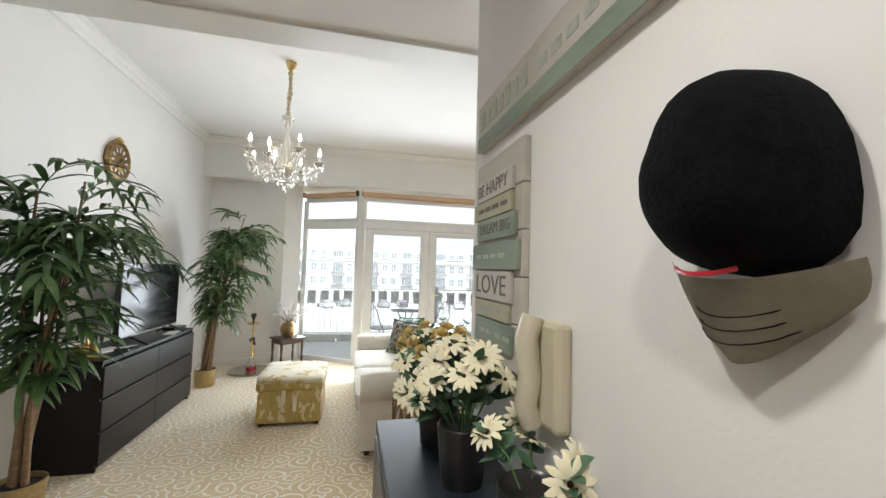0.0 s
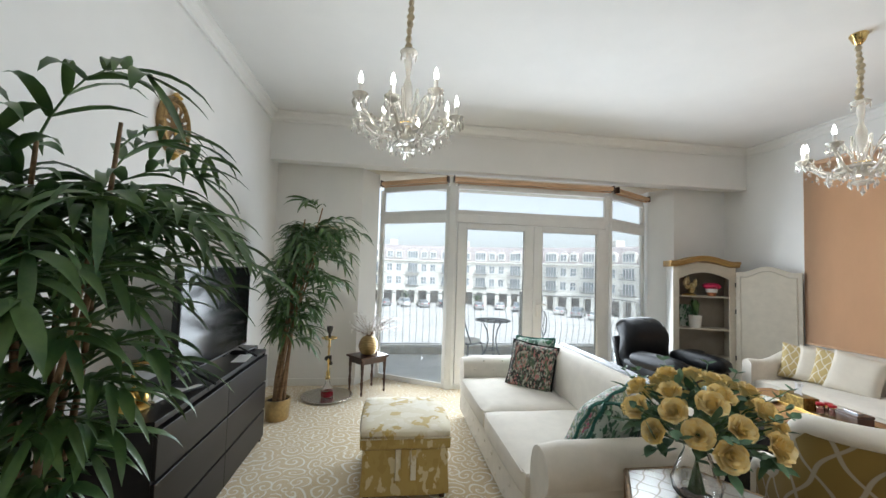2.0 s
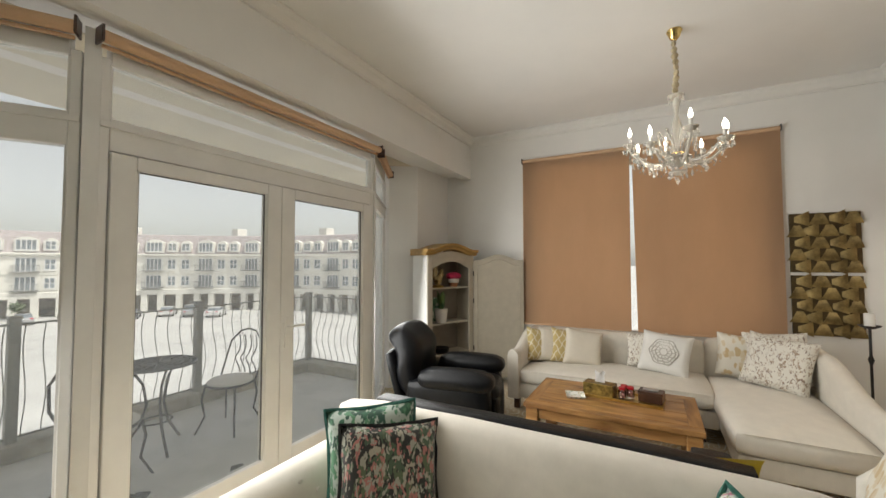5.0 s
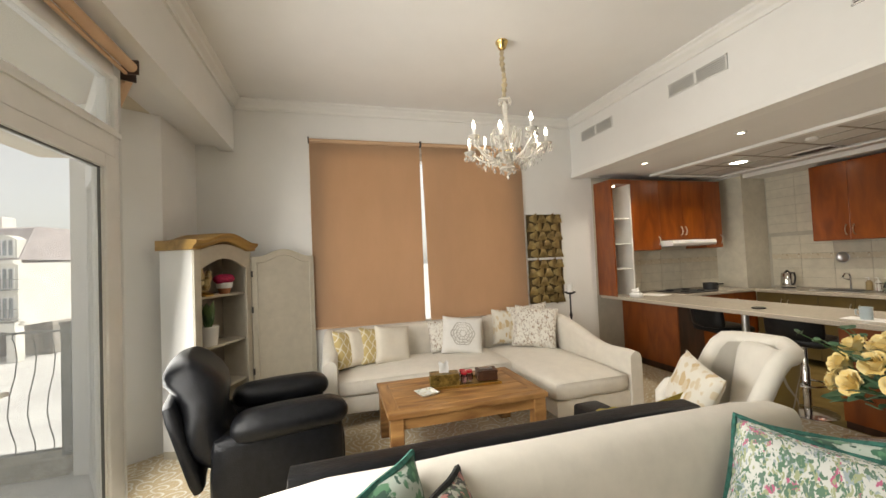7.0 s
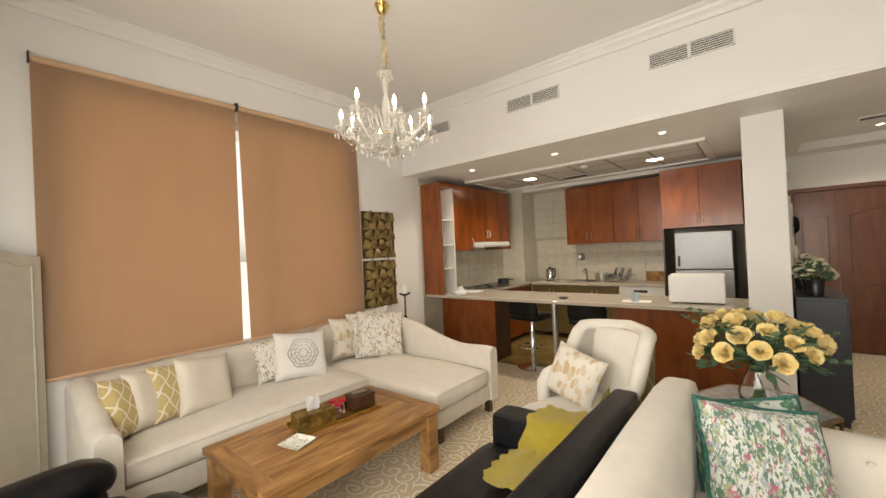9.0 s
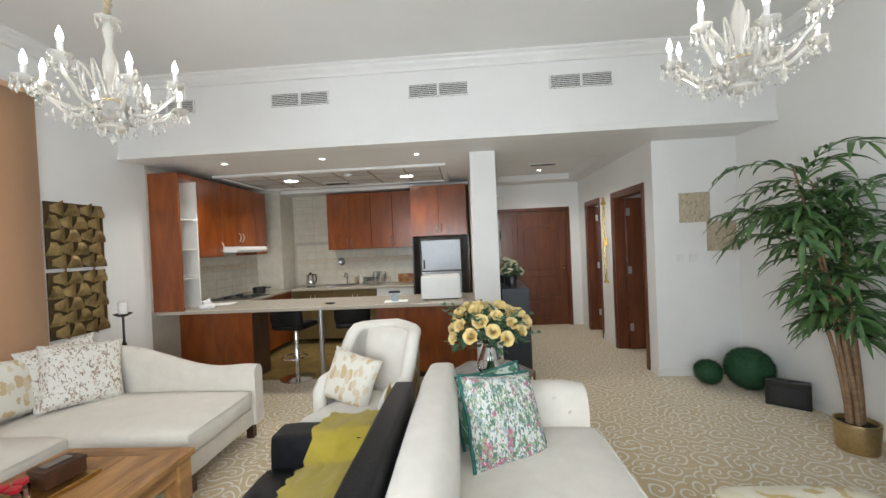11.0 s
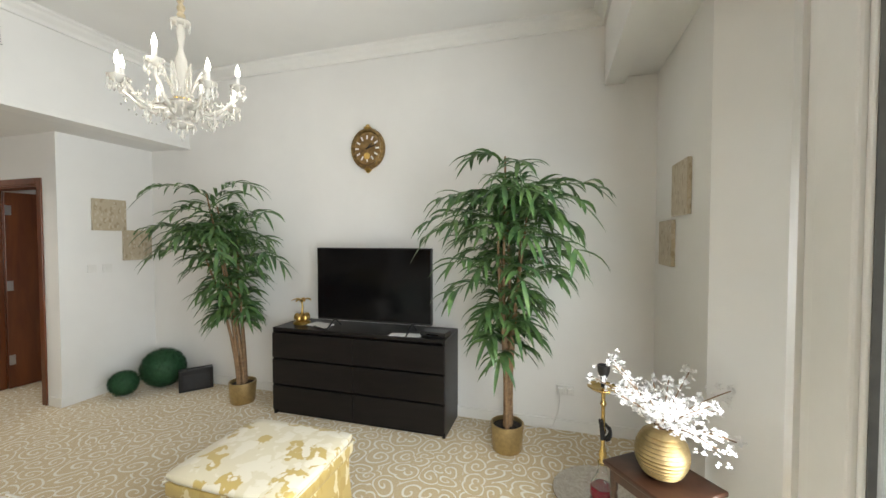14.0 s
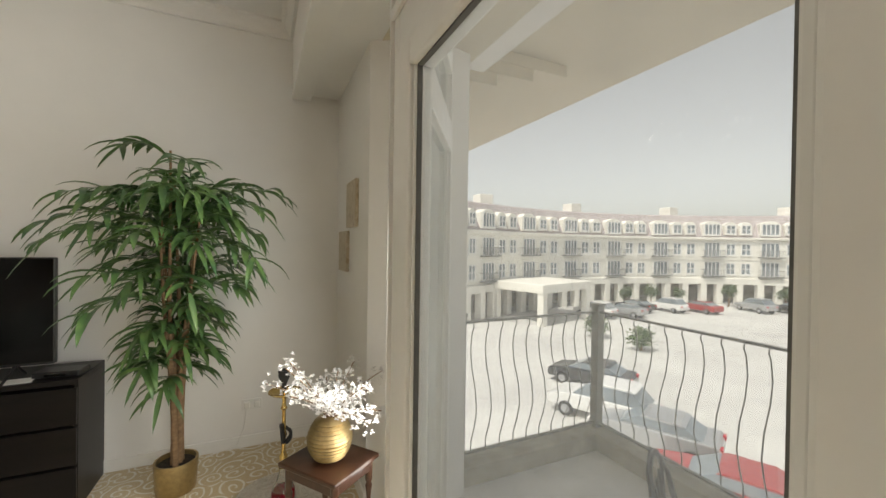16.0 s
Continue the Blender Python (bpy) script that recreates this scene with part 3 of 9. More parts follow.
# ---- patterned fabrics ----
def lattice_material(name, ground, line, k=34.0, width=0.10, squash=0.62):
    """Woven ogee lattice: pale lines crossing in diamonds."""
    m = bpy.data.materials.new(name)
    m.use_nodes = True
    nt, p = nodes_of(m)
    N = nt.nodes.new
    tc, mp, sep = N("ShaderNodeTexCoord"), N("ShaderNodeMapping"), N("ShaderNodeSeparateXYZ")
    nt.links.new(tc.outputs["UV"], mp.inputs[0])
    nt.links.new(mp.outputs[0], sep.inputs[0])

    def calc(op, a, b=None):
        n = N("ShaderNodeMath")
        n.operation = op
        for i, v in enumerate((a, b)):
            if v is None:
                continue
            if isinstance(v, (int, float)):
                n.inputs[i].default_value = v
            else:
                nt.links.new(v, n.inputs[i])
        return n.outputs[0]

    u, v = calc("MULTIPLY", sep.outputs[0], k), calc("MULTIPLY", sep.outputs[1], k * squash)
    wob = calc("MULTIPLY", calc("SINE", calc("MULTIPLY", v, 2.0)), 0.28)
    u2 = calc("ADD", u, wob)
    a = calc("ABSOLUTE", calc("SINE", calc("ADD", u2, v)))
    b = calc("ABSOLUTE", calc("SINE", calc("SUBTRACT", u2, v)))
    d = calc("MINIMUM", a, b)
    r = N("ShaderNodeValToRGB")
    r.color_ramp.elements[0].position, r.color_ramp.elements[1].position = width, width + 0.08
    r.color_ramp.elements[0].color, r.color_ramp.elements[1].color = (*line, 1), (*ground, 1)
    nt.links.new(d, r.inputs[0])
    nt.links.new(r.outputs[0], p.inputs["Base Color"])
    p.inputs["Roughness"].default_value = 0.8
    p.inputs["Sheen Weight"].default_value = 0.2
    n = N("ShaderNodeTexNoise")
    n.inputs["Scale"].default_value = 400
    nt.links.new(tc.outputs["Object"], n.inputs["Vector"])
    bp = N("ShaderNodeBump")
    bp.inputs["Strength"].default_value, bp.inputs["Distance"].default_value = 0.2, 0.003
    nt.links.new(n.outputs[0], bp.inputs["Height"])
    nt.links.new(bp.outputs[0], p.inputs["Normal"])
    return m


def print_material(name, ground, inks, scale=9.0, density=0.5, distort=0.35):
    """A printed cloth: leaf and flower shapes of several inks on a ground."""
    m = bpy.data.materials.new(name)
    m.use_nodes = True
    nt, p = nodes_of(m)
    N = nt.nodes.new
    tc = N("ShaderNodeTexCoord")
    last = None
    for i, ink in enumerate(inks):
        mp = N("ShaderNodeMapping")
        mp.inputs["Location"].default_value = (3.1 * i, 1.7 * i, 2.3 * i)
        mp.inputs["Rotation"].default_value = (0.3 * i, 0.8 * i, 0.5 * i)
        mp.inputs["Scale"].default_value = (1.0, 1.0, 0.55)
        nt.links.new(tc.outputs["Object"], mp.inputs[0])
        wn = N("ShaderNodeTexNoise")
        wn.inputs["Scale"].default_value, wn.inputs["Detail"].default_value = scale * 1.4, 3
        nt.links.new(mp.outputs[0], wn.inputs["Vector"])
        ad = N("ShaderNodeMixRGB")
        ad.blend_type, ad.inputs[0].default_value = "LINEAR_LIGHT", distort / scale
        nt.links.new(mp.outputs[0], ad.inputs[1])
        nt.links.new(wn.outputs["Color"], ad.inputs[2])
        v = N("ShaderNodeTexVoronoi")
        v.inputs["Scale"].default_value = scale * (1 + 0.25 * i)
        nt.links.new(ad.outputs[0], v.inputs["Vector"])
        r = N("ShaderNodeValToRGB")
        r.color_ramp.elements[0].position, r.color_ramp.elements[1].position = density, density + 0.06
        r.color_ramp.elements[0].color, r.color_ramp.elements[1].color = (1, 1, 1, 1), (0, 0, 0, 1)
        nt.links.new(v.outputs["Distance"], r.inputs[0])
        mix = N("ShaderNodeMixRGB")
        nt.links.new(r.outputs[0], mix.inputs[0])
        if last is None:
            mix.inputs[1].default_value = (*ground, 1)
        else:
            nt.links.new(last, mix.inputs[1])
        mix.inputs[2].default_value = (*ink, 1)
        last = mix.outputs[0]
    nt.links.new(last, p.inputs["Base Color"])
    p.inputs["Roughness"].default_value = 0.75
    p.inputs["Sheen Weight"].default_value = 0.2
    return m


def uv_from(ob, fn):
    me = ob.data
    uv = me.uv_layers.new(name="UVMap")
    for poly in me.polygons:
        for li in poly.loop_indices:
            uv.data[li].uv = fn(me.vertices[me.loops[li].vertex_index].co)
    return ob


MUSTARD = (0.42, 0.29, 0.075)
LATTICE = lattice_material("mustard_lattice_fabric", MUSTARD, (0.66, 0.60, 0.46), 22.0, 0.13)
LATTICE_SMALL = lattice_material("gold_lattice_cushion_fabric", (0.50, 0.38, 0.16), (0.70, 0.65, 0.52), 40.0, 0.16)
DAMASK = print_material("gold_damask_fabric", (0.46, 0.33, 0.10), [(0.66, 0.57, 0.34), (0.42, 0.29, 0.08)], 11.0, 0.36, 0.9)
DAMASK_TOP = print_material("cream_damask_fabric", (0.66, 0.59, 0.42), [(0.50, 0.36, 0.11), (0.72, 0.66, 0.52)], 6.5, 0.40, 0.9)
TROPIC_DARK = print_material("dark_tropical_print", (0.035, 0.035, 0.032), [(0.12, 0.16, 0.09), (0.45, 0.42, 0.33), (0.08, 0.13, 0.08), (0.48, 0.20, 0.18), (0.40, 0.40, 0.33)], 15.0, 0.33, 1.1)
TROPIC_LIGHT = print_material("light_tropical_print", (0.62, 0.63, 0.59), [(0.50, 0.12, 0.22), (0.32, 0.38, 0.40), (0.12, 0.20, 0.15), (0.34, 0.38, 0.22), (0.10, 0.20, 0.13)], 19.0, 0.33, 1.4)
PALM = print_material("green_palm_print", (0.45, 0.52, 0.46), [(0.04, 0.14, 0.08), (0.09, 0.24, 0.13), (0.03, 0.09, 0.06)], 12.0, 0.36, 1.1)
FLORAL = print_material("brown_floral_print", (0.70, 0.67, 0.60), [(0.34, 0.25, 0.18), (0.52, 0.44, 0.36), (0.25, 0.18, 0.14)], 26.0, 0.25, 1.2)
BEIGEFLOWER = print_material("beige_floral_print", (0.70, 0.66, 0.57), [(0.55, 0.41, 0.23), (0.62, 0.52, 0.36)], 17.0, 0.33)
TEALTRIM = material("teal_fringe", (0.03, 0.14, 0.11), 0.9, vary=0.3, scale=60, bump=0.4, bump_scale=300)
BLACKTRIM = material("black_fringe", (0.015, 0.015, 0.014), 0.9, vary=0.3, scale=60, bump=0.4, bump_scale=300)
CUSHION = material("plain_cream_cushion_fabric", (0.68, 0.62, 0.52), 0.9, vary=0.03, scale=9, bump=0.25, bump_scale=300)
WHITECUSHION = material("white_cushion_fabric", (0.74, 0.72, 0.68), 0.9, vary=0.03, scale=9, bump=0.2, bump_scale=300)
YELLOWKNIT = material("mustard_yellow_knit", (0.66, 0.52, 0.07), 0.95, vary=0.05, scale=12, bump=0.6, bump_scale=160, stretch=(1, 1, 2), sheen=0.4)


def cushion(m, w, h, d, mat, label, seed=0, trim=None, group="sofa cushions", medal=None):
    """A scatter cushion lying in pose m, its face towards -y; trim: fringe round its edge."""
    c = thing("cushion", m, label, "cushion", group)
    cover = part("cover", pillow(w, h, d, 14, 0.07, seed), mat, c, "", True)
    uv_from(cover, lambda p: (p.x, p.z))
    if trim:
        pts, n = [], 44
        for i in range(n + 1):
            a = 8.0 * i / n
            k = int(a) % 8
            f = a - int(a)
            side, t = k // 2, (k % 2 + f) / 2
            u, v = [(2 * t - 1, -1), (1, 2 * t - 1), (1 - 2 * t, 1), (-1, 1 - 2 * t)][side]
            pts.append((u * w / 2 * (1 - 0.07 * (1 - v * v) * abs(u) ** 3), 0.006 * math.sin(7 * a), v * h / 2 * (1 - 0.07 * (1 - u * u) * abs(v) ** 3)))
        part("fringe", tube(pts, 0.011, 5), trim, c, "bushy edge trim", True)
    if medal:
        bm = bmesh.new()
        for r in (0.035, 0.07, 0.1, 0.125):
            ring = []
            n = 24
            for i in range(n + 1):
                a = 2 * math.pi * i / n
                rr = r * (1 + 0.06 * math.cos(6 * a))
                x, z = rr * math.cos(a), rr * math.sin(a)
                k = (max(0, 1 - (2 * x / w) ** 4) * max(0, 1 - (2 * z / h) ** 4)) ** 0.5
                ring.append((x, -d / 2 * k * 1.04 - 0.004, z))
            tube(ring, 0.0055, 4, bm)
        for i in range(12):
            a = 2 * math.pi * i / 12
            tube([(r * math.cos(a + 6 * (r - 0.08)), -d / 2 * (max(0, 1 - (2 * r * math.cos(a) / w) ** 4) * max(0, 1 - (2 * r * math.sin(a) / h) ** 4)) ** 0.5 * 1.04 - 0.004, r * math.sin(a + 6 * (r - 0.08))) for r in (0.035, 0.06, 0.09, 0.125)], 0.004, 4, bm)
        part("medallion", bm, medal, c, "embroidered round medallion", True)
    return c


def button(bm, x, y, z, axis, r=0.012):
    b = lathe([(0, -0.004), (r, -0.003), (r * 0.8, 0.004), (0, 0.006)], 8)
    turn = {"-y": pose(0, 0, 0, 90), "+y": pose(0, 0, 0, -90), "-x": pose(0, 0, 0, 0, -90), "+x": pose(0, 0, 0, 0, 90), "z": pose(0, 0, 0)}[axis]
    return join(bm, b, pose(x, y, z) @ turn)


# ---- television side ----
def chest(m):
    """Low six-drawer chest, front towards +x, standing along y."""
    W, D, H = 1.59, 0.41, 0.775
    c = thing("chest_of_drawers", m, "low black-brown wooden chest of six drawers against the wall", "chest of drawers")
    part("top", box(0, -W / 2, H - 0.03, D + 0.004, W / 2, H, 0.002), BLACKBROWN, c)
    for s in (-1, 1):
        part("side_panel", box(0, s * W / 2, 0, D, s * (W / 2 - 0.022), H - 0.03, 0.002), BLACKBROWN, c)
    part("back_panel", box(0, -W / 2 + 0.022, 0.04, 0.012, W / 2 - 0.022, H - 0.03), BLACKBROWN, c)
    part("plinth", box(0.03, -W / 2 + 0.022, 0, D - 0.03, W / 2 - 0.022, 0.04), BLACKBROWN, c)
    h = (H - 0.03 - 0.045) / 3
    for r in range(3):
        for s in (-1, 1):
            y0, y1 = (-W / 2 + 0.003, -0.0015) if s < 0 else (0.0015, W / 2 - 0.003)
            z0 = 0.045 + r * h
            part("drawer", box(0.02, y0, z0, D + 0.018, y1, z0 + h - 0.016, 0.003), BLACKBROWN, c)
    return c


chest(pose(XL + 0.002, 5.355, 0))


def television(m):
    t = thing("television", m, "large flat black television on a low chest", "television")
    W, H = 1.06, 0.63
    part("casing", box(-0.035, -W / 2, 0.075, 0.0, W / 2, 0.075 + H, 0.006), BLACKPLASTIC, t)
    part("bezel", box(0.0, -W / 2, 0.075, 0.008, W / 2, 0.075 + H, 0.003), BLACKPLASTIC, t)
    part("screen", box(0.008, -W / 2 + 0.008, 0.09, 0.0095, W / 2 - 0.008, 0.067 + H), SCREEN, t, "glossy dark screen")
    part("back_cover", box(-0.075, -0.3, 0.12, -0.035, 0.3, 0.45, 0.02), BLACKPLASTIC, t)
    for s in (-1, 1):
        part("foot", tube([(0.15, s * 0.36, 0.008), (0.0, s * 0.36, 0.085), (-0.10, s * 0.36, 0.008)], 0.008, 6), BLACKPLASTIC, t)


television(pose(-1.145, 5.475, 0.775))


def small_box(name, m, w, d, h, mat, label, category, bevel=0.004):
    b = thing(name, m, label, category)
    part("body", box(-w / 2, -d / 2, 0, w / 2, d / 2, h, bevel), mat, b)
    return b


b = small_box("set_top_box", pose(-1.16, 6.03, 0.775, 0, 0, 84), 0.22, 0.13, 0.035, BLACKPLASTIC, "flat black set-top box on the chest", "set-top box", 0.006)
part("display", box(-0.05, -0.067, 0.01, 0.05, -0.065, 0.022), SCREEN, b)
one("envelope", box(-0.06, -0.11, 0, 0.06, 0.11, 0.012, 0.003), PAPER, pose(-1.20, 4.93, 0.775, 0, 0, -12), "white envelope lying on the chest", "paper")
b = thing("remote_control", pose(-1.10, 5.0, 0.775, 0, 0, -25), "slim black and white remote control", "remote control")
part("body", box(-0.022, -0.09, 0, 0.022, 0.09, 0.016, 0.006), BLACKPLASTIC, b)
part("face", box(-0.02, -0.07, 0.016, 0.02, 0.085, 0.018, 0.001), WHITEPLASTIC, b)
one("leaflet", box(-0.05, -0.13, 0, 0.05, 0.13, 0.003), PAPER, pose(-1.09, 5.80, 0.775, 0, 0, 6), "white leaflet under the television", "paper")
o = thing("palm_ornament", pose(-1.22, 4.72, 0.775), "gilded palm tree ornament with elephants", "ornament")
part("base", lathe([(0, 0), (0.075, 0), (0.078, 0.012), (0.06, 0.03), (0.03, 0.04), (0, 0.042)], 20), GOLD, o, "", True)
bm = bmesh.new()
for i in range(5):
    a = 1.26 * i
    join(bm, lathe([(0, 0), (0.028, 0.012), (0.03, 0.035), (0.018, 0.06), (0, 0.068)], 10), pose(0.045 * math.cos(a), 0.045 * math.sin(a), 0.03))
part("figure", bm, GOLD, o, "", True)
part("trunk", tube([(0, 0, 0.03), (0.006, 0, 0.09), (-0.004, 0.004, 0.15), (0, 0, 0.2)], 0.01, 8, taper=0.007), GOLD, o, "", True)
for i in range(7):
    a = 2 * math.pi * i / 7
    bm = bmesh.new()
    rows = []
    for j in range(5):
        f = j / 4
        r, z, w = 0.09 * f, 0.2 + 0.035 * math.sin(f * 2.6), 0.018 * math.sin(math.pi * (0.15 + 0.75 * f))
        rows.append([bm.verts.new((r * math.cos(a) - s * w * math.sin(a), r * math.sin(a) + s * w * math.cos(a), z - abs(s) * 0.006)) for s in (-1, 0, 1)])
    for p, q in zip(rows, rows[1:]):
        for k in range(2):
            bm.faces.new((p[k], p[k + 1], q[k + 1], q[k]))
    bmesh.ops.solidify(bm, geom=bm.faces[:], thickness=0.002)
    part("frond", bm, GOLD, o)


ANTIQUE = material("antique_bronze_gilt", (0.34, 0.23, 0.10), 0.4, metal=0.85, vary=0.3, scale=25, bump=0.3, bump_scale=60)


def wall_clock(m):
    """Oval clock in a gilded frame; its face looks along +x."""
    c = thing("wall_clock", m, "antique oval brass wall clock with Roman hour marks", "clock")

    def oval(ry, rz, prof, seg=40):
        bm = bmesh.new()
        rings = []
        for d, x in prof:
            rings.append([bm.verts.new((x, (ry + d) * math.cos(2 * math.pi * i / seg), (rz + d) * math.sin(2 * math.pi * i / seg))) for i in range(seg)])
        for a, b in zip(rings, rings[1:]):
            for i in range(seg):
                bm.faces.new((a[i], a[(i + 1) % seg], b[(i + 1) % seg], b[i]))
        bm.faces.new(rings[-1])
        bmesh.ops.recalc_face_normals(bm, faces=bm.faces[:])
        return bm

    part("frame", oval(0.165, 0.185, [(0, 0), (0.006, 0.02), (-0.004, 0.045), (-0.02, 0.05), (-0.034, 0.03), (-0.04, 0.032)]), ANTIQUE, c, "", True)
    part("dial", oval(0.118, 0.135, [(0, 0.028), (0, 0.035)]), material("bronze_dial", (0.24, 0.15, 0.06), 0.4, metal=0.7, vary=0.25, scale=25), c)
    for s in (-1, 1):
        bm = lathe([(0, -0.02), (0.03, -0.012), (0.038, 0.0), (0.022, 0.016), (0.012, 0.03), (0, 0.034)], 12)
        part("finial", join(bmesh.new(), bm, pose(0.022, 0, s * 0.19, 0 if s > 0 else 180)), GOLD, c, "", True)
    for i in range(12):
        a = 2 * math.pi * i / 12
        q = box(0.036, -0.007, 0.075, 0.040, 0.007, 0.108)
        part("hour_mark", join(bmesh.new(), q, pose(0, 0, 0, -math.degrees(a)) @ Matrix.Diagonal((1, 1, 1.12, 1))), PAPER, c)
    for L, w, a in ((0.065, 0.005, -50), (0.10, 0.0035, -72)):
        q = box(0.042, -w, -0.015, 0.045, w, L, 0.001)
        part("clock_hand", join(bmesh.new(), q, pose(0, 0, 0, a)), BLACKMETAL, c)
    part("pendulum_dial", lathe([(0, 0), (0.03, 0.0), (0.032, 0.006), (0, 0.008)], 16, m=pose(0.038, 0, -0.07, 0, 90)), GOLD, c, "", True)


wall_clock(pose(XL, 5.30, 2.385))


# ---- plants ----
LEAF = material("dark_green_leaf", (0.12, 0.20, 0.055), 0.36, vary=0.35, scale=9, second=(0.030, 0.088, 0.036), spec=0.5)
BARK = material("brown_cane_bark", (0.30, 0.19, 0.10), 0.75, vary=0.25, scale=14, bump=0.4, bump_scale=40, stretch=(1, 1, 3), second=(0.16, 0.09, 0.045))
SOIL = material("dark_pot_soil", (0.03, 0.022, 0.016), 0.95, vary=0.4, scale=40, bump=0.8, bump_scale=60)
POTGOLD = material("brushed_gold_pot", (0.50, 0.38, 0.19), 0.38, metal=0.85, vary=0.1, scale=40, bump=0.15, bump_scale=120)


def leaf_into(verts, faces, root, out, length, width, droop, roll=0.0):
    """A long pointed leaf from root along out, bending down along its length and folded at the midrib."""
    out = out.normalized()
    side = out.cross(Vector((0, 0, 1)))
    side = side.normalized() if side.length > 1e-4 else Vector((1, 0, 0))
    side = (side * math.cos(roll) + Vector((0, 0, 1)) * math.sin(roll)).normalized()
    n = 5
    base = len(verts)
    p, d = root.copy(), out.copy()
    for j in range(n + 1):
        f = j / n
        w = width * (math.sin(math.pi * min(1, 0.12 + 0.88 * f)) ** 0.8) * (1 - 0.35 * f) if j < n else 0.0
        up = d.cross(side) * -0.18 * w
        verts.extend(((p - side * w / 2)[:], (p - up)[:], (p + side * w / 2)[:]))
        p = p + d * (length / n)
        d = (d + Vector((0, 0, -droop / n * (0.4 + 1.2 * f)))).normalized()
    for j in range(n):
        a = base + 3 * j
        faces.extend(((a, a + 1, a + 4, a + 3), (a + 1, a + 2, a + 5, a + 4)))


def leaf_mesh(name, verts, faces, mat, parent, label="", kind=""):
    me = bpy.data.meshes.new(name)
    me.from_pydata(verts, [], faces)
    me.materials.append(mat)
    me.polygons.foreach_set("use_smooth", [True] * len(me.polygons))
    ob = new(name, me)
    ob.parent = parent
    return tagged(ob, label, kind=kind)


def cane_plant(m, height, spread, low, seed, label, flat=None, sprays=104, lean=(0.0, 0.0)):
    """A potted artificial cane palm: a bundle of canes, drooping twigs and long narrow leaves. flat: how far it may reach towards -x."""
    rng = random.Random(seed)
    t = thing("potted_plant", m, label, "plant", "tall potted plants")
    part("pot", lathe([(0, 0), (0.10, 0), (0.108, 0.01), (0.122, 0.19), (0.12, 0.2), (0.11, 0.2), (0.106, 0.165), (0, 0.165)], 28), POTGOLD, t, "round gold pot", True)
    part("soil", lathe([(0, 0.178), (0.06, 0.18), (0.108, 0.172), (0.108, 0.166)], 16), SOIL, t, "", True)
    tips = []
    for i in range(6):
        a = 2 * math.pi * i / 6 + rng.uniform(-0.3, 0.3)
        r0 = rng.uniform(0.015, 0.045)
        top = height * rng.uniform(0.72, 0.93) if i else height * 0.95
        pts = []
        fan = rng.uniform(0.05, 0.22) * spread
        for j in range(10):
            f = j / 9
            wob = 0.012 * math.sin(6 * f + seed + i)
            pts.append((r0 * math.cos(a) * (1 + 0.4 * math.sin(3 * f)) + fan * f * f * math.cos(a) + lean[0] * f ** 1.5 + wob, r0 * math.sin(a) + fan * f * f * math.sin(a) + lean[1] * f ** 1.5 + wob, 0.165 + (top - 0.165) * f))
        part("cane", tube(pts, 0.017, 8, taper=0.006), BARK, t, "", True)
        tips.append(pts)
    verts, faces, bmt = [], [], bmesh.new()
    for k in range(sprays):
        f = (k + 0.5) / sprays
        z = low + (height * 0.93 - low) * f ** 0.85
        pts = tips[rng.randrange(6)]
        idx = min(9, max(0, int((z - 0.165) / max(0.01, pts[-1][2] - 0.165) * 9)))
        root = Vector(pts[idx])
        root.z = min(z, pts[-1][2])
        a = 2.4 * k + rng.uniform(-0.5, 0.5)
        shape = (0.50 + 0.5 * math.sin(math.pi * min(1, 0.08 + 0.68 * f)) ** 0.8) * (1.0 if f > 0.35 else 0.55 + 1.2 * f)
        L = spread * shape * rng.uniform(0.6, 1.08)
        out = Vector((math.cos(a), math.sin(a), rng.uniform(0.7, 1.5) + 0.8 * max(0, f - 0.65)))
        if flat is not None and out.x < 0:
            L *= 1 - (1 - flat) * min(1, -out.x * 1.3)
        n, p, d, twig = 6, root.copy(), out.normalized(), []
        for j in range(n + 1):
            twig.append(p.copy())
            p = p + d * (L / n)
            d = (d + Vector((0, 0, -0.25))).normalized()
        tube(twig, 0.0045, 4, bmt, taper=0.0015)
        for j in range(1, n + 1):
            for s in (-1, 1):
                dd = (twig[j] - twig[j - 1]).normalized()
                side = dd.cross(Vector((0, 0, 1))).normalized() * s
                lo = dd * rng.uniform(0.5, 1.0) + side * rng.uniform(0.35, 0.95) + Vector((0, 0, rng.uniform(-0.15, 0.25)))
                leaf_into(verts, faces, twig[j], lo, rng.uniform(0.15, 0.25), rng.uniform(0.030, 0.050), rng.uniform(1.3, 3.0), rng.uniform(-0.5, 0.5))
            if j == n:
                leaf_into(verts, faces, twig[j], d, rng.uniform(0.16, 0.26), 0.034, 0.9, 0)
    tagged(part("twig", bmt, LEAF, t), kind="stuff")
    leaf_mesh("crown", verts, faces, LEAF, t, "drooping narrow dark green leaves", "stuff")
    return t


cane_plant(pose(-1.15, 4.10, 0), 2.06, 0.60, 0.72, 3, "tall artificial cane palm in a gold pot by the chest", 0.3, 84, (0.16, -0.10))
cane_plant(pose(-1.03, 6.63, 0), 2.20, 0.54, 0.72, 8, "tall artificial cane palm in a gold pot near the window", 0.5, 92, (0.24, 0.02))

BOXWOOD = material("boxwood_green", (0.03, 0.11, 0.04), 0.7, vary=0.5, scale=30, second=(0.012, 0.05, 0.02))


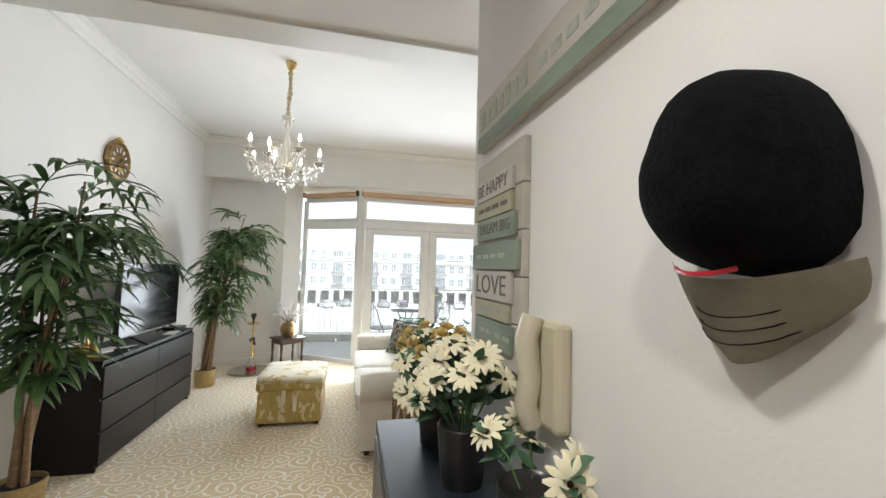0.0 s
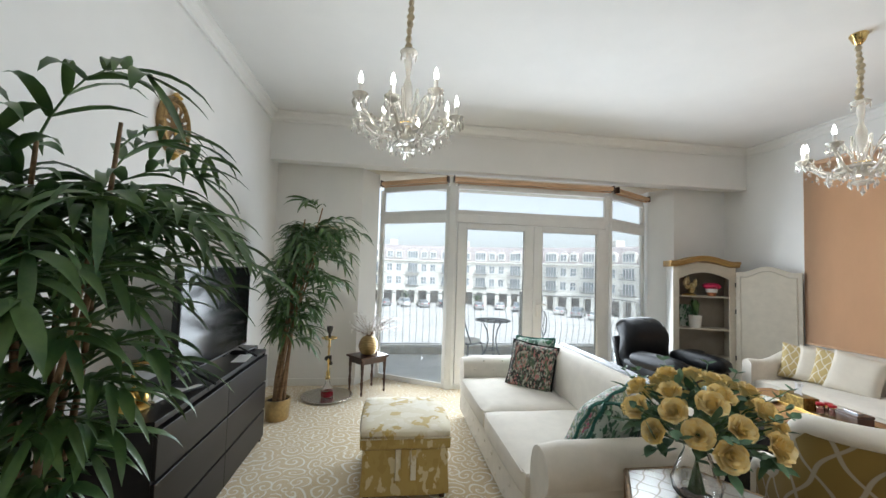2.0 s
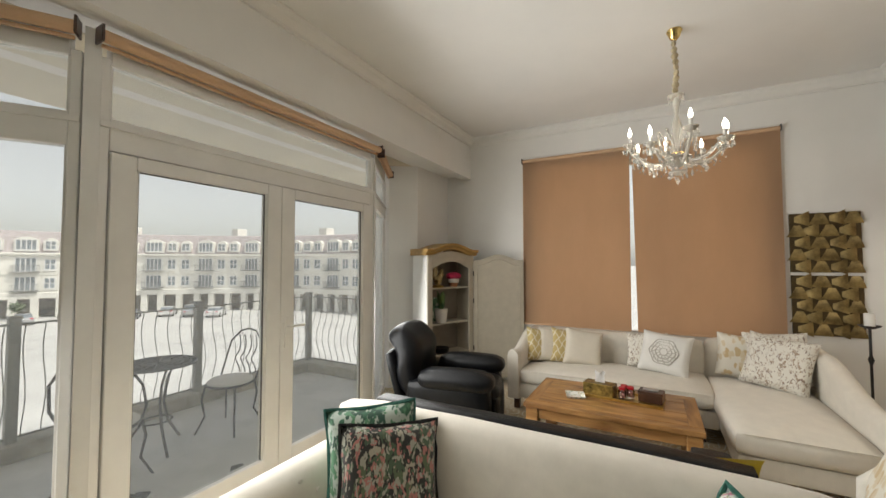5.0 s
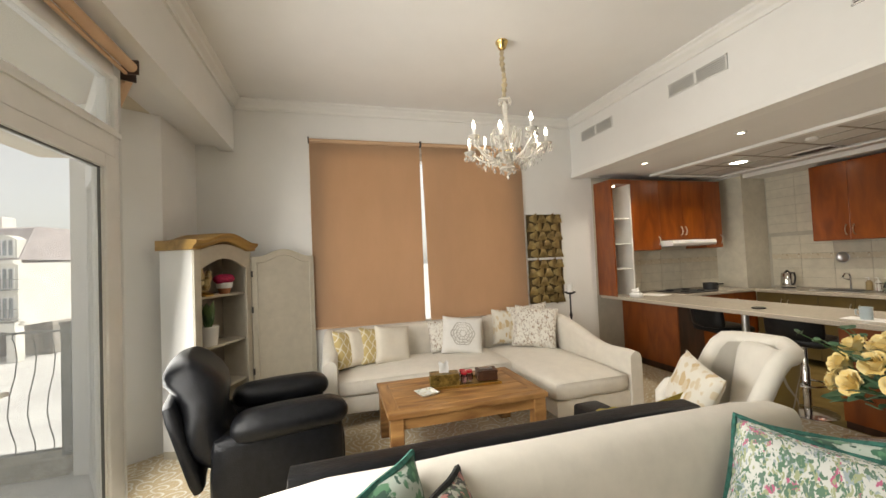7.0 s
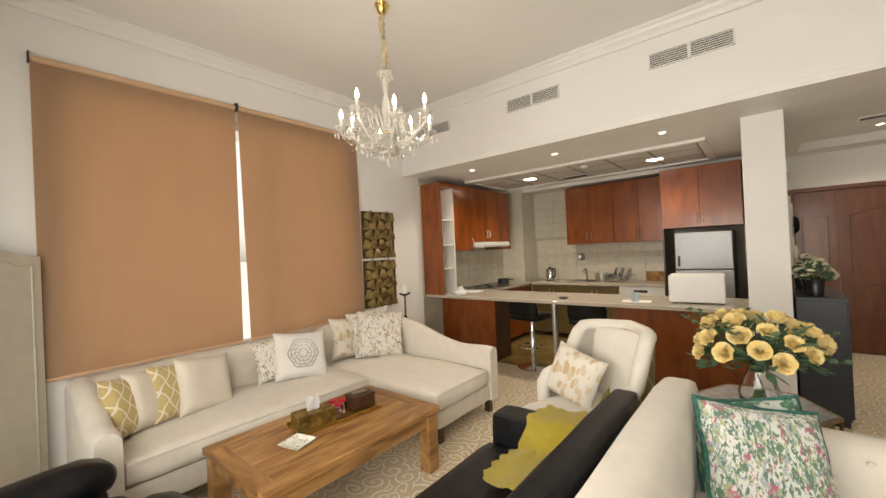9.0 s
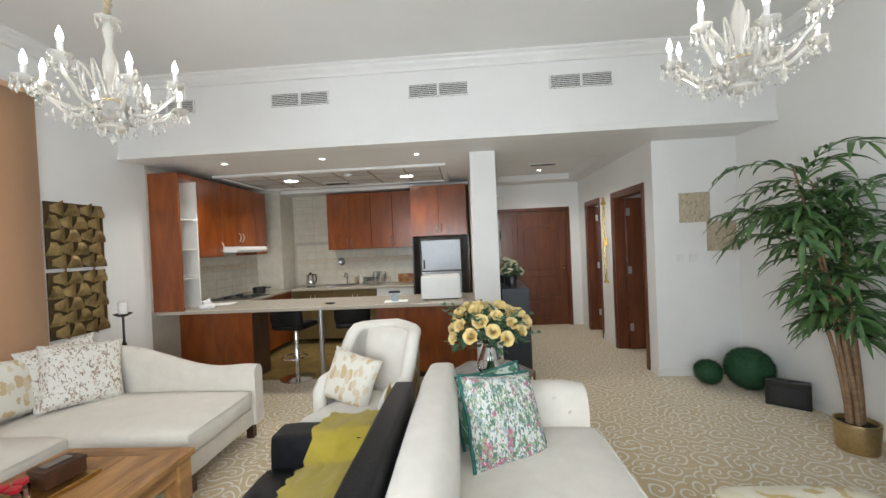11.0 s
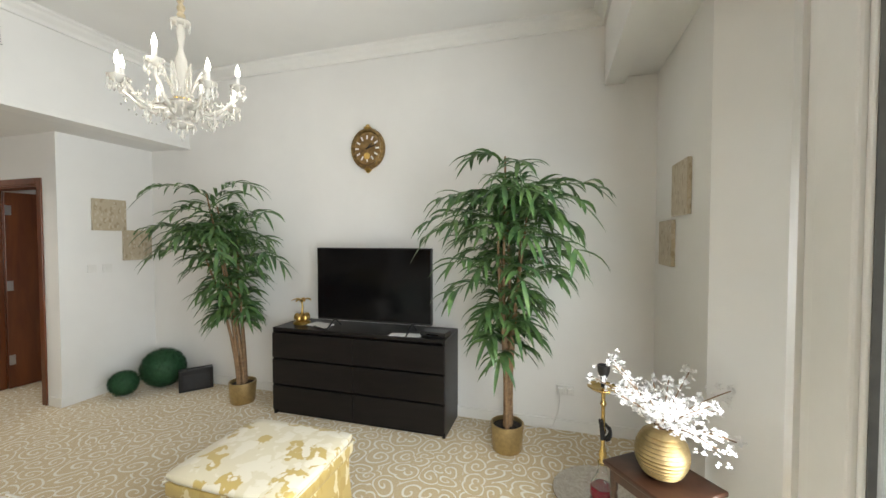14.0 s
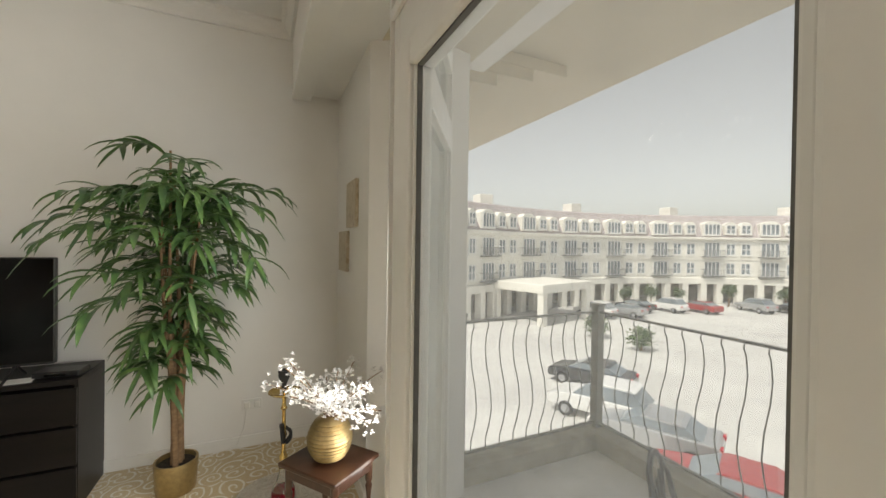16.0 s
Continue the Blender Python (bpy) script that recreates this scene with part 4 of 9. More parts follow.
def topiary(m, r, seed, label):
    rng = random.Random(seed)
    t = thing("topiary_ball", m, label, "plant", "artificial boxwood balls")
    bm = bmesh.new()
    bmesh.ops.create_icosphere(bm, subdivisions=3, radius=r * 0.93)
    part("core", join(bmesh.new(), bm, pose(0, 0, r)), BOXWOOD, t, "", True)
    verts, faces = [], []
    n = int(2600 * (r / 0.2) ** 2)
    for i in range(n):
        z = 1 - 2 * (i + 0.5) / n
        a = 2.399963 * i
        d = Vector((math.sqrt(1 - z * z) * math.cos(a), math.sqrt(1 - z * z) * math.sin(a), z))
        p = Vector((0, 0, r)) + d * r * rng.uniform(0.9, 0.97)
        if p.z < 0.012:
            continue
        q = (d + Vector((rng.uniform(-1, 1), rng.uniform(-1, 1), rng.uniform(-1, 1))) * 0.8).normalized()
        s = q.orthogonal().normalized() * 0.006
        b = len(verts)
        tip = p + q * 0.022
        tip.z = max(0.003, tip.z)
        verts.extend(((p - s)[:], (p + s)[:], tip[:]))
        faces.append((b, b + 1, b + 2))
    leaf_mesh("leaves", verts, faces, BOXWOOD, t, "", "stuff")


topiary(pose(-0.93, 2.86, 0), 0.125, 1, "small dark green boxwood ball on the carpet")
topiary(pose(-1.21, 3.02, 0), 0.205, 2, "large dark green boxwood ball on the carpet")
s = thing("speaker", pose(-1.26, 3.40, 0, 0, 0, 142), "black box speaker standing on the carpet by the wall", "speaker")
part("body", box(-0.15, -0.05, 0, 0.15, 0.05, 0.22, 0.008), BLACKPLASTIC, s)
part("grille", box(-0.115, -0.054, 0.03, 0.115, -0.05, 0.17, 0.002), BLACKMETAL, s)
part("handle", tube([(-0.08, 0, 0.2), (-0.075, 0, 0.222), (0.075, 0, 0.222), (0.08, 0, 0.2)], 0.007, 6), BLACKPLASTIC, s, "", True)

# nook wall: woven panels and switches
WOVEN = print_material("carved_beige_panel", (0.46, 0.39, 0.28), [(0.36, 0.29, 0.19), (0.52, 0.46, 0.35)], 26.0, 0.3)
for x0, x1, z0, z1 in ((-1.145, -0.835, 1.64, 1.955), (-1.40, -1.11, 1.33, 1.645)):
    one("wall_panel", box(x0, 0, z0, x1, 0.022 if z1 > 1.7 else 0.03, z1, 0.004), WOVEN, pose(0, NY, 0), "square carved beige relief panel on the wall", "wall art", "beige wall panels")
for x, z, w in ((-0.965, 1.26, 0.085), (-0.83, 1.265, 0.075)):
    s = thing("light_switch", pose(x, NY, z), "square cream light switch on the wall", "switch", "wall switches")
    part("plate", box(-w / 2, 0, -w / 2, w / 2, 0.009, w / 2, 0.003), WHITEPLASTIC, s)
    part("rocker", box(-0.014, 0.009, -0.02, 0.014, 0.013, 0.02, 0.002), WHITEPLASTIC, s)
for x, z0, z1 in ((-0.80, 1.70, 2.02), (-1.09, 1.38, 1.68)):
    one("wall_panel", box(x - 0.15, -0.025, z0, x + 0.15, 0, z1, 0.004), WOVEN, pose(0, YB, 0), "square carved beige relief panel beside the window", "wall art", "beige wall panels")
s = thing("wall_socket", pose(XL, 7.05, 0.33), "white double wall socket above the baseboard", "socket")
part("plate", box(0, -0.07, -0.04, 0.009, 0.07, 0.04, 0.003), WHITEPLASTIC, s)
for y in (-0.035, 0.035):
    part("plug", box(0.009, y - 0.02, -0.02, 0.04, y + 0.02, 0.025, 0.006), WHITEPLASTIC, s)
part("flex", tube([(0.035, -0.035, -0.02), (0.04, -0.05, -0.16), (0.05, -0.1, -0.29), (0.06, -0.3, -0.322)], 0.004, 5), WHITEPLASTIC, s, "", True)


# ---- window corner: side table, vase, water pipe ----
def turned_leg(bm=None, h=0.40, r=0.02):
    return lathe([(0, 0), (r * 0.6, 0), (r * 0.75, h * 0.05), (r * 0.5, h * 0.12), (r * 0.9, h * 0.3), (r, h * 0.38), (r * 0.55, h * 0.42), (r * 0.95, h * 0.46), (r * 0.5, h * 0.5), (r * 0.8, h * 0.62), (r * 0.95, h * 0.68), (r * 0.6, h * 0.72), (r, h * 0.76), (r, h), (0, h)], 14, bm)


t = thing("side_table", pose(-0.215, 7.455, 0, 0, 0, 37), "small dark wooden side table with turned legs", "side table")
part("tabletop", box(-0.2, -0.17, 0.415, 0.2, 0.17, 0.44, 0.007), DARKWOOD, t)
part("apron", box(-0.175, -0.145, 0.355, 0.175, 0.145, 0.415, 0.003), DARKWOOD, t)
for x in (-0.16, 0.16):
    for y in (-0.13, 0.13):
        part("leg", join(bmesh.new(), turned_leg(), pose(x, y, 0)), DARKWOOD, t, "turned leg", True)

v = thing("vase", pose(-0.215, 7.455, 0.44), "round ribbed gold vase on the side table", "vase")
bm = bmesh.new()
prof = [(0, 0), (0.05, 0), (0.055, 0.01)]
for i in range(11):
    f = (i + 0.5) / 11
    z = 0.01 + 0.2 * f
    r = 0.055 + 0.058 * math.sin(math.pi * (0.08 + 0.86 * f)) ** 0.75
    prof += [(r, z - 0.006), (r + 0.006, z), (r, z + 0.006)]
prof += [(0.04, 0.222), (0.03, 0.228), (0.024, 0.222), (0.024, 0.2), (0, 0.2)]
part("body", lathe(prof, 30), POTGOLD, v, "", True)
BLOSSOM = material("white_blossom", (0.78, 0.76, 0.74), 0.8, vary=0.06, scale=40)
bl = thing("blossom_branches", pose(-0.215, 7.455, 0.645), "white artificial blossom branches in the gold vase", "flowers")
rng = random.Random(5)
verts, faces = [], []
for i in range(19):
    a = 2.4 * i
    out = Vector((math.cos(a) * 1.1, math.sin(a) * 1.1, rng.uniform(-0.15, 1.1))).normalized()
    p, d, pts = Vector((0, 0, -0.02)), (out + Vector((0, 0, 1.2))).normalized(), []
    L = rng.uniform(0.26, 0.44)
    for j in range(7):
        pts.append(p.copy())
        p = p + d * L / 6
        d = (d * 0.7 + out * 0.35 + Vector((0, 0, -0.03))).normalized()
    part("branch", tube(pts, 0.003, 4), BARK, bl, "thin brown branch")
    for j in range(2, 7):
        for k in range(9):
            c = pts[j] + Vector((rng.gauss(0, 1), rng.gauss(0, 1), rng.gauss(0, 1))) * 0.019
            for q in range(5):
                b = 1.2566 * q + i
                e = Vector((math.cos(b), math.sin(b), 0.3))
                e.rotate(Euler((rng.uniform(-1, 1), rng.uniform(-1, 1), 0)))
                s = e.cross(Vector((0.3, 0.2, 1))).normalized() * 0.006
                n0 = len(verts)
                verts.extend((c[:], (c + e * 0.008 + s)[:], (c + e * 0.014)[:], (c + e * 0.008 - s)[:]))
                faces.append((n0, n0 + 1, n0 + 2, n0 + 3))
leaf_mesh("petals", verts, faces, BLOSSOM, bl, "", "stuff")

SILVER = material("silver_tray", (0.62, 0.58, 0.52), 0.25, metal=0.9, vary=0.15, scale=60, bump=0.3, bump_scale=60)
one("tray", lathe([(0, 0.004), (0.2, 0.004), (0.22, 0.008), (0.265, 0.024), (0.285, 0.026), (0.288, 0.022), (0.262, 0.012), (0.22, 0.0), (0, 0)], 40), SILVER,
    pose(-0.65, 7.245, 0), "round engraved silver tray on the carpet", "tray", smooth=True)
wp = thing("water_pipe", pose(-0.65, 7.245, 0.006), "tall water pipe with a red glass base on a tray", "water pipe")
part("glass_base", lathe([(0, 0), (0.062, 0), (0.07, 0.02), (0.066, 0.07), (0.04, 0.12), (0.024, 0.17), (0.024, 0.2), (0.021, 0.2), (0.02, 0.17), (0.037, 0.118), (0.062, 0.07), (0, 0.066)], 22),
     GLASS, wp, "clear glass base", True)
part("red_water", lathe([(0, 0.004), (0.06, 0.004), (0.066, 0.03), (0.06, 0.062), (0, 0.063)], 20), material("red_glass", (0.42, 0.012, 0.03), 0.1, vary=0.1, scale=10), wp, "deep red base", True)
part("stem", lathe([(0, 0.2), (0.026, 0.2), (0.03, 0.215), (0.018, 0.23), (0.024, 0.27), (0.012, 0.3), (0.012, 0.38), (0.02, 0.4), (0.011, 0.43), (0.011, 0.55), (0.02, 0.565), (0.012, 0.585), (0.012, 0.66), (0, 0.66)], 16), BRASS, wp, "brass stem", True)
part("ash_plate", lathe([(0.012, 0.655), (0.075, 0.66), (0.09, 0.672), (0.092, 0.668), (0.07, 0.652), (0.012, 0.648)], 24), BRASS, wp, "brass ash plate", True)
part("bowl", lathe([(0, 0.66), (0.015, 0.67), (0.014, 0.71), (0.034, 0.76), (0.036, 0.8), (0.03, 0.8), (0.026, 0.77), (0, 0.765)], 18), BLACKMETAL, wp, "dark clay bowl", True)
part("hose", tube([(0.03 * math.cos(i * 0.55) + 0.012 * math.sin(i), 0.03 * math.sin(i * 0.55) + 0.012, 0.36 + 0.011 * (i % 11)) for i in range(40)], 0.009, 6), BLACKMETAL, wp, "coiled black hose", True)


# ---- ottoman ----
o = thing("ottoman", pose(0.155, 5.52, 0), "gold damask upholstered ottoman with a pleated skirt", "ottoman")
bm = soft_box(-0.285, -0.325, 0.03, 0.285, 0.325, 0.33, 0.02, 0.004, 4, 6)
for v_ in bm.verts:
    k = 1 + 0.045 * max(0, 0.2 - v_.co.z) / 0.2
    v_.co.x, v_.co.y = v_.co.x * k, v_.co.y * k
part("skirt", bm, DAMASK, o, "gold damask skirt", True)
part("lid", soft_box(-0.3, -0.34, 0.325, 0.3, 0.34, 0.405, 0.02, 0.006, 6, 6), DAMASK, o, "gold damask lid", True)
part("seat_pad", soft_box(-0.3, -0.34, 0.40, 0.3, 0.34, 0.452, 0.03, 0.014, 9, 7), DAMASK_TOP, o, "cream patterned top", True)
for s in (-1, 1):
    bm = tube([(-0.3, s * 0.342, 0.403), (0.3, s * 0.342, 0.403)], 0.005, 5)
    part("piping", bm, DAMASK_TOP, o)
for x in (-0.05, 0.05):
    part("tie_strap", box(x - 0.018, -0.352, 0.14, x + 0.018, -0.335, 0.335, 0.004), DAMASK_TOP, o)
for x in (-0.25, 0.25):
    for y in (-0.29, 0.29):
        part("foot", lathe([(0, 0), (0.018, 0), (0.022, 0.03), (0, 0.032)], 10, m=pose(x, y, 0)), DARKWOOD, o)


# ---- chandeliers ----
GLOWBULB = material("candle_bulb", (1.0, 0.93, 0.80), 0.3, vary=0.0, emit=14.0)
CUT = bpy.data.materials.new("cut_crystal")
CUT.use_nodes = True
_n, _p = nodes_of(CUT)
_p.inputs["Base Color"].default_value = (0.95, 0.92, 0.85, 1)
_p.inputs["Roughness"].default_value = 0.06
_p.inputs["Transmission Weight"].default_value = 0.6
_p.inputs["IOR"].default_value = 1.5


def drop(bm, x, y, z, s=0.011, ln=0.03):
    own = bmesh.new()
    n = 6
    top, bot = own.verts.new((0, 0, 0)), own.verts.new((0, 0, -ln))
    mid = [own.verts.new((s * math.cos(2 * math.pi * i / n), s * math.sin(2 * math.pi * i / n), -ln * 0.62)) for i in range(n)]
    for i in range(n):
        own.faces.new((top, mid[i], mid[(i + 1) % n]))
        own.faces.new((bot, mid[(i + 1) % n], mid[i]))
    bmesh.ops.recalc_face_normals(own, faces=own.faces[:])
    return join(bm, own, pose(x, y, z))


def chandelier(m, label):
    """A glass-armed chandelier of eight lights, hung from the ceiling at z 0."""
    c = thing("chandelier", m, label, "chandelier", "crystal chandeliers")
    part("canopy", lathe([(0, 0), (0.055, 0), (0.058, -0.008), (0.05, -0.02), (0.036, -0.055), (0.014, -0.075), (0, -0.078)], 24), BRASS, c, "polished brass ceiling cup", True)
    pts = [(0.008 * math.sin(i * 1.9), 0.008 * math.cos(i * 2.3), -0.07 - 0.038 * i) for i in range(11)]
    bm = bmesh.new()
    for i in range(9):
        tw = 0.7 * i
        join(bm, lathe([(0.012, 0), (0.021, -0.012), (0.024, -0.024), (0.013, -0.046)], 8, ripple=0.18, lobes=2), pose(0.006 * math.sin(tw), 0.006 * math.cos(tw), -0.075 - 0.043 * i, 0, 0, 40 * i))
    part("chain_sleeve", bm, material("gold_sleeve_cloth", (0.52, 0.42, 0.26), 0.5, vary=0.2, scale=30, sheen=0.4), c, "gathered gold chain sleeve", True)
    part("top_dish", lathe([(0, -0.46), (0.02, -0.462), (0.05, -0.478), (0.06, -0.472), (0.062, -0.476), (0.05, -0.49), (0.02, -0.49), (0, -0.49)], 20), CUT, c, "", True)
    part("stem", lathe([(0, -0.49), (0.016, -0.49), (0.028, -0.54), (0.02, -0.58), (0.014, -0.62), (0.034, -0.68), (0.038, -0.74), (0.02, -0.80), (0.016, -0.86), (0.045, -0.90), (0.05, -0.93), (0, -0.93)], 18), CUT, c, "", True)
    part("bowl", lathe([(0, -0.90), (0.085, -0.905), (0.105, -0.925), (0.075, -0.965), (0.035, -0.985), (0, -0.99)], 24), CUT, c, "", True)
    part("hub", lathe([(0, -0.885), (0.05, -0.888), (0.052, -0.905), (0.03, -0.915), (0, -0.915)], 20), BRASS, c, "brass hub", True)
    part("bottom_dish", lathe([(0, -1.01), (0.062, -1.015), (0.07, -1.03), (0.04, -1.045), (0, -1.05)], 20), CUT, c, "", True)
    part("bottom_stem", lathe([(0, -0.985), (0.012, -0.985), (0.012, -1.015), (0, -1.015)], 8), CUT, c)
    drops = bmesh.new()
    R = 0.345
    for i in range(8):
        a = 2 * math.pi * i / 8 + 0.2
        ca, sa = math.cos(a), math.sin(a)
        zc = -0.80 if i % 2 == 0 else -0.86
        pr = [(0.045, -0.90), (0.10, -0.955), (0.17, -0.965), (0.24, -0.94), (0.30, -0.89), (R - 0.01, zc - 0.07), (R, zc - 0.03)]
        part("arm", tube([(r * ca, r * sa, z) for r, z in pr], 0.012, 7), CUT, c, "twisted glass arm", True)
        cup = part("drip_cup", lathe([(0, zc - 0.035), (0.02, zc - 0.03), (0.05, zc - 0.005), (0.052, zc), (0.02, zc - 0.015), (0, zc - 0.015)], 16, m=pose(R * ca, R * sa, 0)), CUT, c, "", True)
        part("candle", lathe([(0, zc - 0.015), (0.013, zc - 0.015), (0.013, zc + 0.05), (0.016, zc + 0.055), (0.0, zc + 0.056)], 10, m=pose(R * ca, R * sa, 0)), WHITECERAMIC, cup, "cream candle tube", True)
        part("bulb", lathe([(0, zc + 0.055), (0.012, zc + 0.06), (0.016, zc + 0.078), (0.009, zc + 0.105), (0, zc + 0.125)], 10, m=pose(R * ca, R * sa, 0)), GLOWBULB, cup, "lit candle bulb", True)
        # upper scroll
        part("scroll", tube([((0.03 + 0.11 * math.sin(0.16 * j)) * ca, (0.03 + 0.11 * math.sin(0.16 * j)) * sa, -0.90 + 0.17 * math.sin(0.21 * j) ** 1.0) for j in range(15)], 0.0065, 6), CUT, c, "", True)
        for k in range(6):
            b = 2 * math.pi * k / 6
            drop(drops, (R + 0.046 * math.cos(b) * 1) * ca - 0.046 * math.sin(b) * sa, (R + 0.046 * math.cos(b)) * sa + 0.046 * math.sin(b) * ca, zc - 0.004, 0.006, 0.022)
            drop(drops, (R + 0.046 * math.cos(b) * 1) * ca - 0.046 * math.sin(b) * sa, (R + 0.046 * math.cos(b)) * sa + 0.046 * math.sin(b) * ca, zc - 0.026, 0.011, 0.048)
        for k in range(7):
            f = k / 6
            r = 0.09 + (R - 0.12) * f
            z = -0.955 - 0.05 * math.sin(math.pi * f)
            drop(drops, r * math.cos(a + 0.39), r * math.sin(a + 0.39), z, 0.007, 0.016)
        for k in range(9):
            f = (k + 0.5) / 9
            aa = a + 2 * math.pi / 8 * f
            rr = R * (1 - 0.16 * math.sin(math.pi * f))
            zz = zc - 0.03 - 0.075 * math.sin(math.pi * f) + ((-0.06 if i % 2 == 0 else 0.06) * f)
            drop(drops, rr * math.cos(aa), rr * math.sin(aa), zz, 0.0085, 0.018)
        for k in range(3):
            drop(drops, (0.13 + 0.06 * k) * math.cos(a + 0.2 * k), (0.13 + 0.06 * k) * math.sin(a + 0.2 * k), -0.95, 0.011, 0.048)
            drop(drops, (0.13 + 0.05 * k) * math.cos(a - 0.22 * k), (0.13 + 0.05 * k) * math.sin(a - 0.22 * k), -0.87, 0.010, 0.042)
        drop(drops, 0.2 * ca, 0.2 * sa, -0.975, 0.015, 0.062)
        drop(drops, 0.1 * ca, 0.1 * sa, -0.935, 0.009, 0.06)
        drop(drops, 0.066 * ca, 0.066 * sa, -1.03, 0.009, 0.045)
        drop(drops, 0.055 * ca, 0.055 * sa, -0.48, 0.006, 0.045)
    drop(drops, 0, 0, -1.05, 0.016, 0.07)
    tagged(part("crystal_drop", drops, CUT, c, "hanging cut crystal drops"), kind="stuff")
    return c


first = chandelier(pose(3.32, 4.89, ZC) @ Matrix.Diagonal((0.93, 0.93, 1.06, 1)), "lit crystal chandelier with glass arms, over the coffee table")
tagged(copy_thing(first, pose(0.07, 4.88, ZC, 0, 0, 17) @ Matrix.Diagonal((0.93, 0.93, 1.0, 1))), "lit crystal chandelier with glass arms, near the television")


# ---- cream sofa ----
SX0, SX1, SY0, SY1 = 0.75, 1.73, 4.43, 6.62


def rolled_arm(x0, x1, y0, y1, h, out):
    """An upholstered arm along x with its top rolled outwards; out: -1 or 1, the side along y to which it rolls."""
    w = y1 - y0
    c = (y0 + y1) / 2
    prof = []
    r = w * 0.62
    prof += [(c - out * w / 2, 0.07), (c + out * w / 2, 0.07), (c + out * w / 2, h - 2 * r * 0.8)]
    for k in range(11):
        a = -0.9 + 3.6 * k / 10
        prof.append((c + out * (0.03 + r * math.cos(a)), h - r + r * math.sin(a)))
    prof.append((c - out * w / 2, h - r * 1.1))
    bm = bmesh.new()
    rings = []
    n = 8
    for i in range(n + 1):
        f = i / n
        x = x0 + (x1 - x0) * f
        k = 0.97 if i in (0, n) else 1.0
        rings.append([bm.verts.new((x, c + (y - c) * k, z * (k if z > 0.2 else 1))) for y, z in prof])
    for a, b in zip(rings, rings[1:]):
        for i in range(len(prof)):
            j = (i + 1) % len(prof)
            bm.faces.new((a[i], a[j], b[j], b[i]))
    bm.faces.new(rings[0]), bm.faces.new(rings[-1][::-1])
    bmesh.ops.recalc_face_normals(bm, faces=bm.faces[:])
    return bm


s = thing("sofa", pose(0, 0, 0), "cream fabric two-seat sofa with buttoned rolled arms", "sofa")
part("base", soft_box(SX0 + 0.02, SY0 + 0.06, 0.07, SX1, SY1 - 0.06, 0.30, 0.02, 0.0, 1, 5), CREAM, s, "", True)
bm = bmesh.new()
own = soft_box(SX1 - 0.20, SY0 + 0.02, 0.25, SX1, SY1 - 0.02, 0.80, 0.07, 0.012, 2, 8)
part("backrest", own, CREAM, s, "plain padded backrest", True)
for y0, y1, sd in ((SY0 + 0.19, (SY0 + SY1) / 2 - 0.004, 3), ((SY0 + SY1) / 2 + 0.004, SY1 - 0.19, 4)):
    seat = part("seat_cushion", soft_box(SX0, y0, 0.295, SX1 - 0.19, y1, 0.45, 0.035, 0.012, sd, 7), CREAM, s, "", True)
    part("piping", tube([(SX0 - 0.001, y0 + 0.03, 0.437), (SX0 - 0.001, y1 - 0.03, 0.437)], 0.005, 5), CREAM, seat)
part("arm", rolled_arm(SX0 + 0.03, SX1 - 0.02, SY0, SY0 + 0.19, 0.66, -1), CREAM, s, "buttoned rolled arm", True)
part("arm", rolled_arm(SX0 + 0.03, SX1 - 0.02, SY1 - 0.19, SY1, 0.625, 1), CREAM, s, "buttoned rolled arm", True)
for yy, ax in ((SY0 + 0.19, "+y"), (SY1 - 0.19, "-y")):
    for i in range(4):
        for j in range(2):
            part("button", button(bmesh.new(), SX0 + 0.14 + 0.19 * i + 0.09 * j, yy + (0.008 if ax == "+y" else -0.008), 0.52 + 0.085 * j, ax), CREAM, s, "", True)
for i in range(10):
    for j in range(2):
        part("button", button(bmesh.new(), SX0 + 0.018, SY0 + 0.2 + 0.2 * i + 0.1 * j, 0.13 + 0.09 * j, "-x"), CREAM, s, "", True)
for x in (SX0 + 0.1, SX1 - 0.1):
    for y in (SY0 + 0.1, SY1 - 0.1):
        part("foot", lathe([(0, 0), (0.02, 0), (0.03, 0.07), (0, 0.07)], 12, m=pose(x, y, 0)), DARKWOOD, s, "", True)

cushion(pose(1.345, 6.08, 0.625, -16, 4, -42), 0.44, 0.44, 0.13, TROPIC_DARK, "dark tropical print cushion with black fringe on the cream sofa", 1, BLACKTRIM)
cushion(pose(1.42, 6.23, 0.665, -14, -4, -52), 0.42, 0.42, 0.12, PALM, "green palm print cushion behind a dark one", 2, TEALTRIM)
cushion(pose(1.29, 4.87, 0.605, -30, 8, -150), 0.46, 0.46, 0.14, TROPIC_LIGHT, "white tropical print cushion with teal fringe", 3, TEALTRIM)
cushion(pose(1.34, 4.74, 0.610, -26, -6, -160), 0.44, 0.40, 0.12, PALM, "green palm leaf print cushion by the sofa arm", 4, TEALTRIM)

# ---- black leather sofa, back to back with the cream one ----
s = thing("sofa", pose(0, 0, 0), "low black leather sofa with a square arm", "sofa")
BX, BY0, BY1 = 1.76, 4.72, 6.50
part("base", soft_box(BX + 0.02, BY0 + 0.02, 0.05, BX + 0.74, BY1 - 0.02, 0.27, 0.015, 0.0, 3, 4), LEATHER, s, "", True)
part("backrest", soft_box(BX, BY0 + 0.02, 0.1, BX + 0.13, BY1, 0.775, 0.03, 0.005, 5, 7), LEATHER, s, "", True)
part("arm", soft_box(BX + 0.13, BY0, 0.05, BX + 0.77, BY0 + 0.2, 0.545, 0.03, 0.006, 6, 6), LEATHER, s, "square leather arm", True)
ym = (BY0 + 0.2 + BY1) / 2
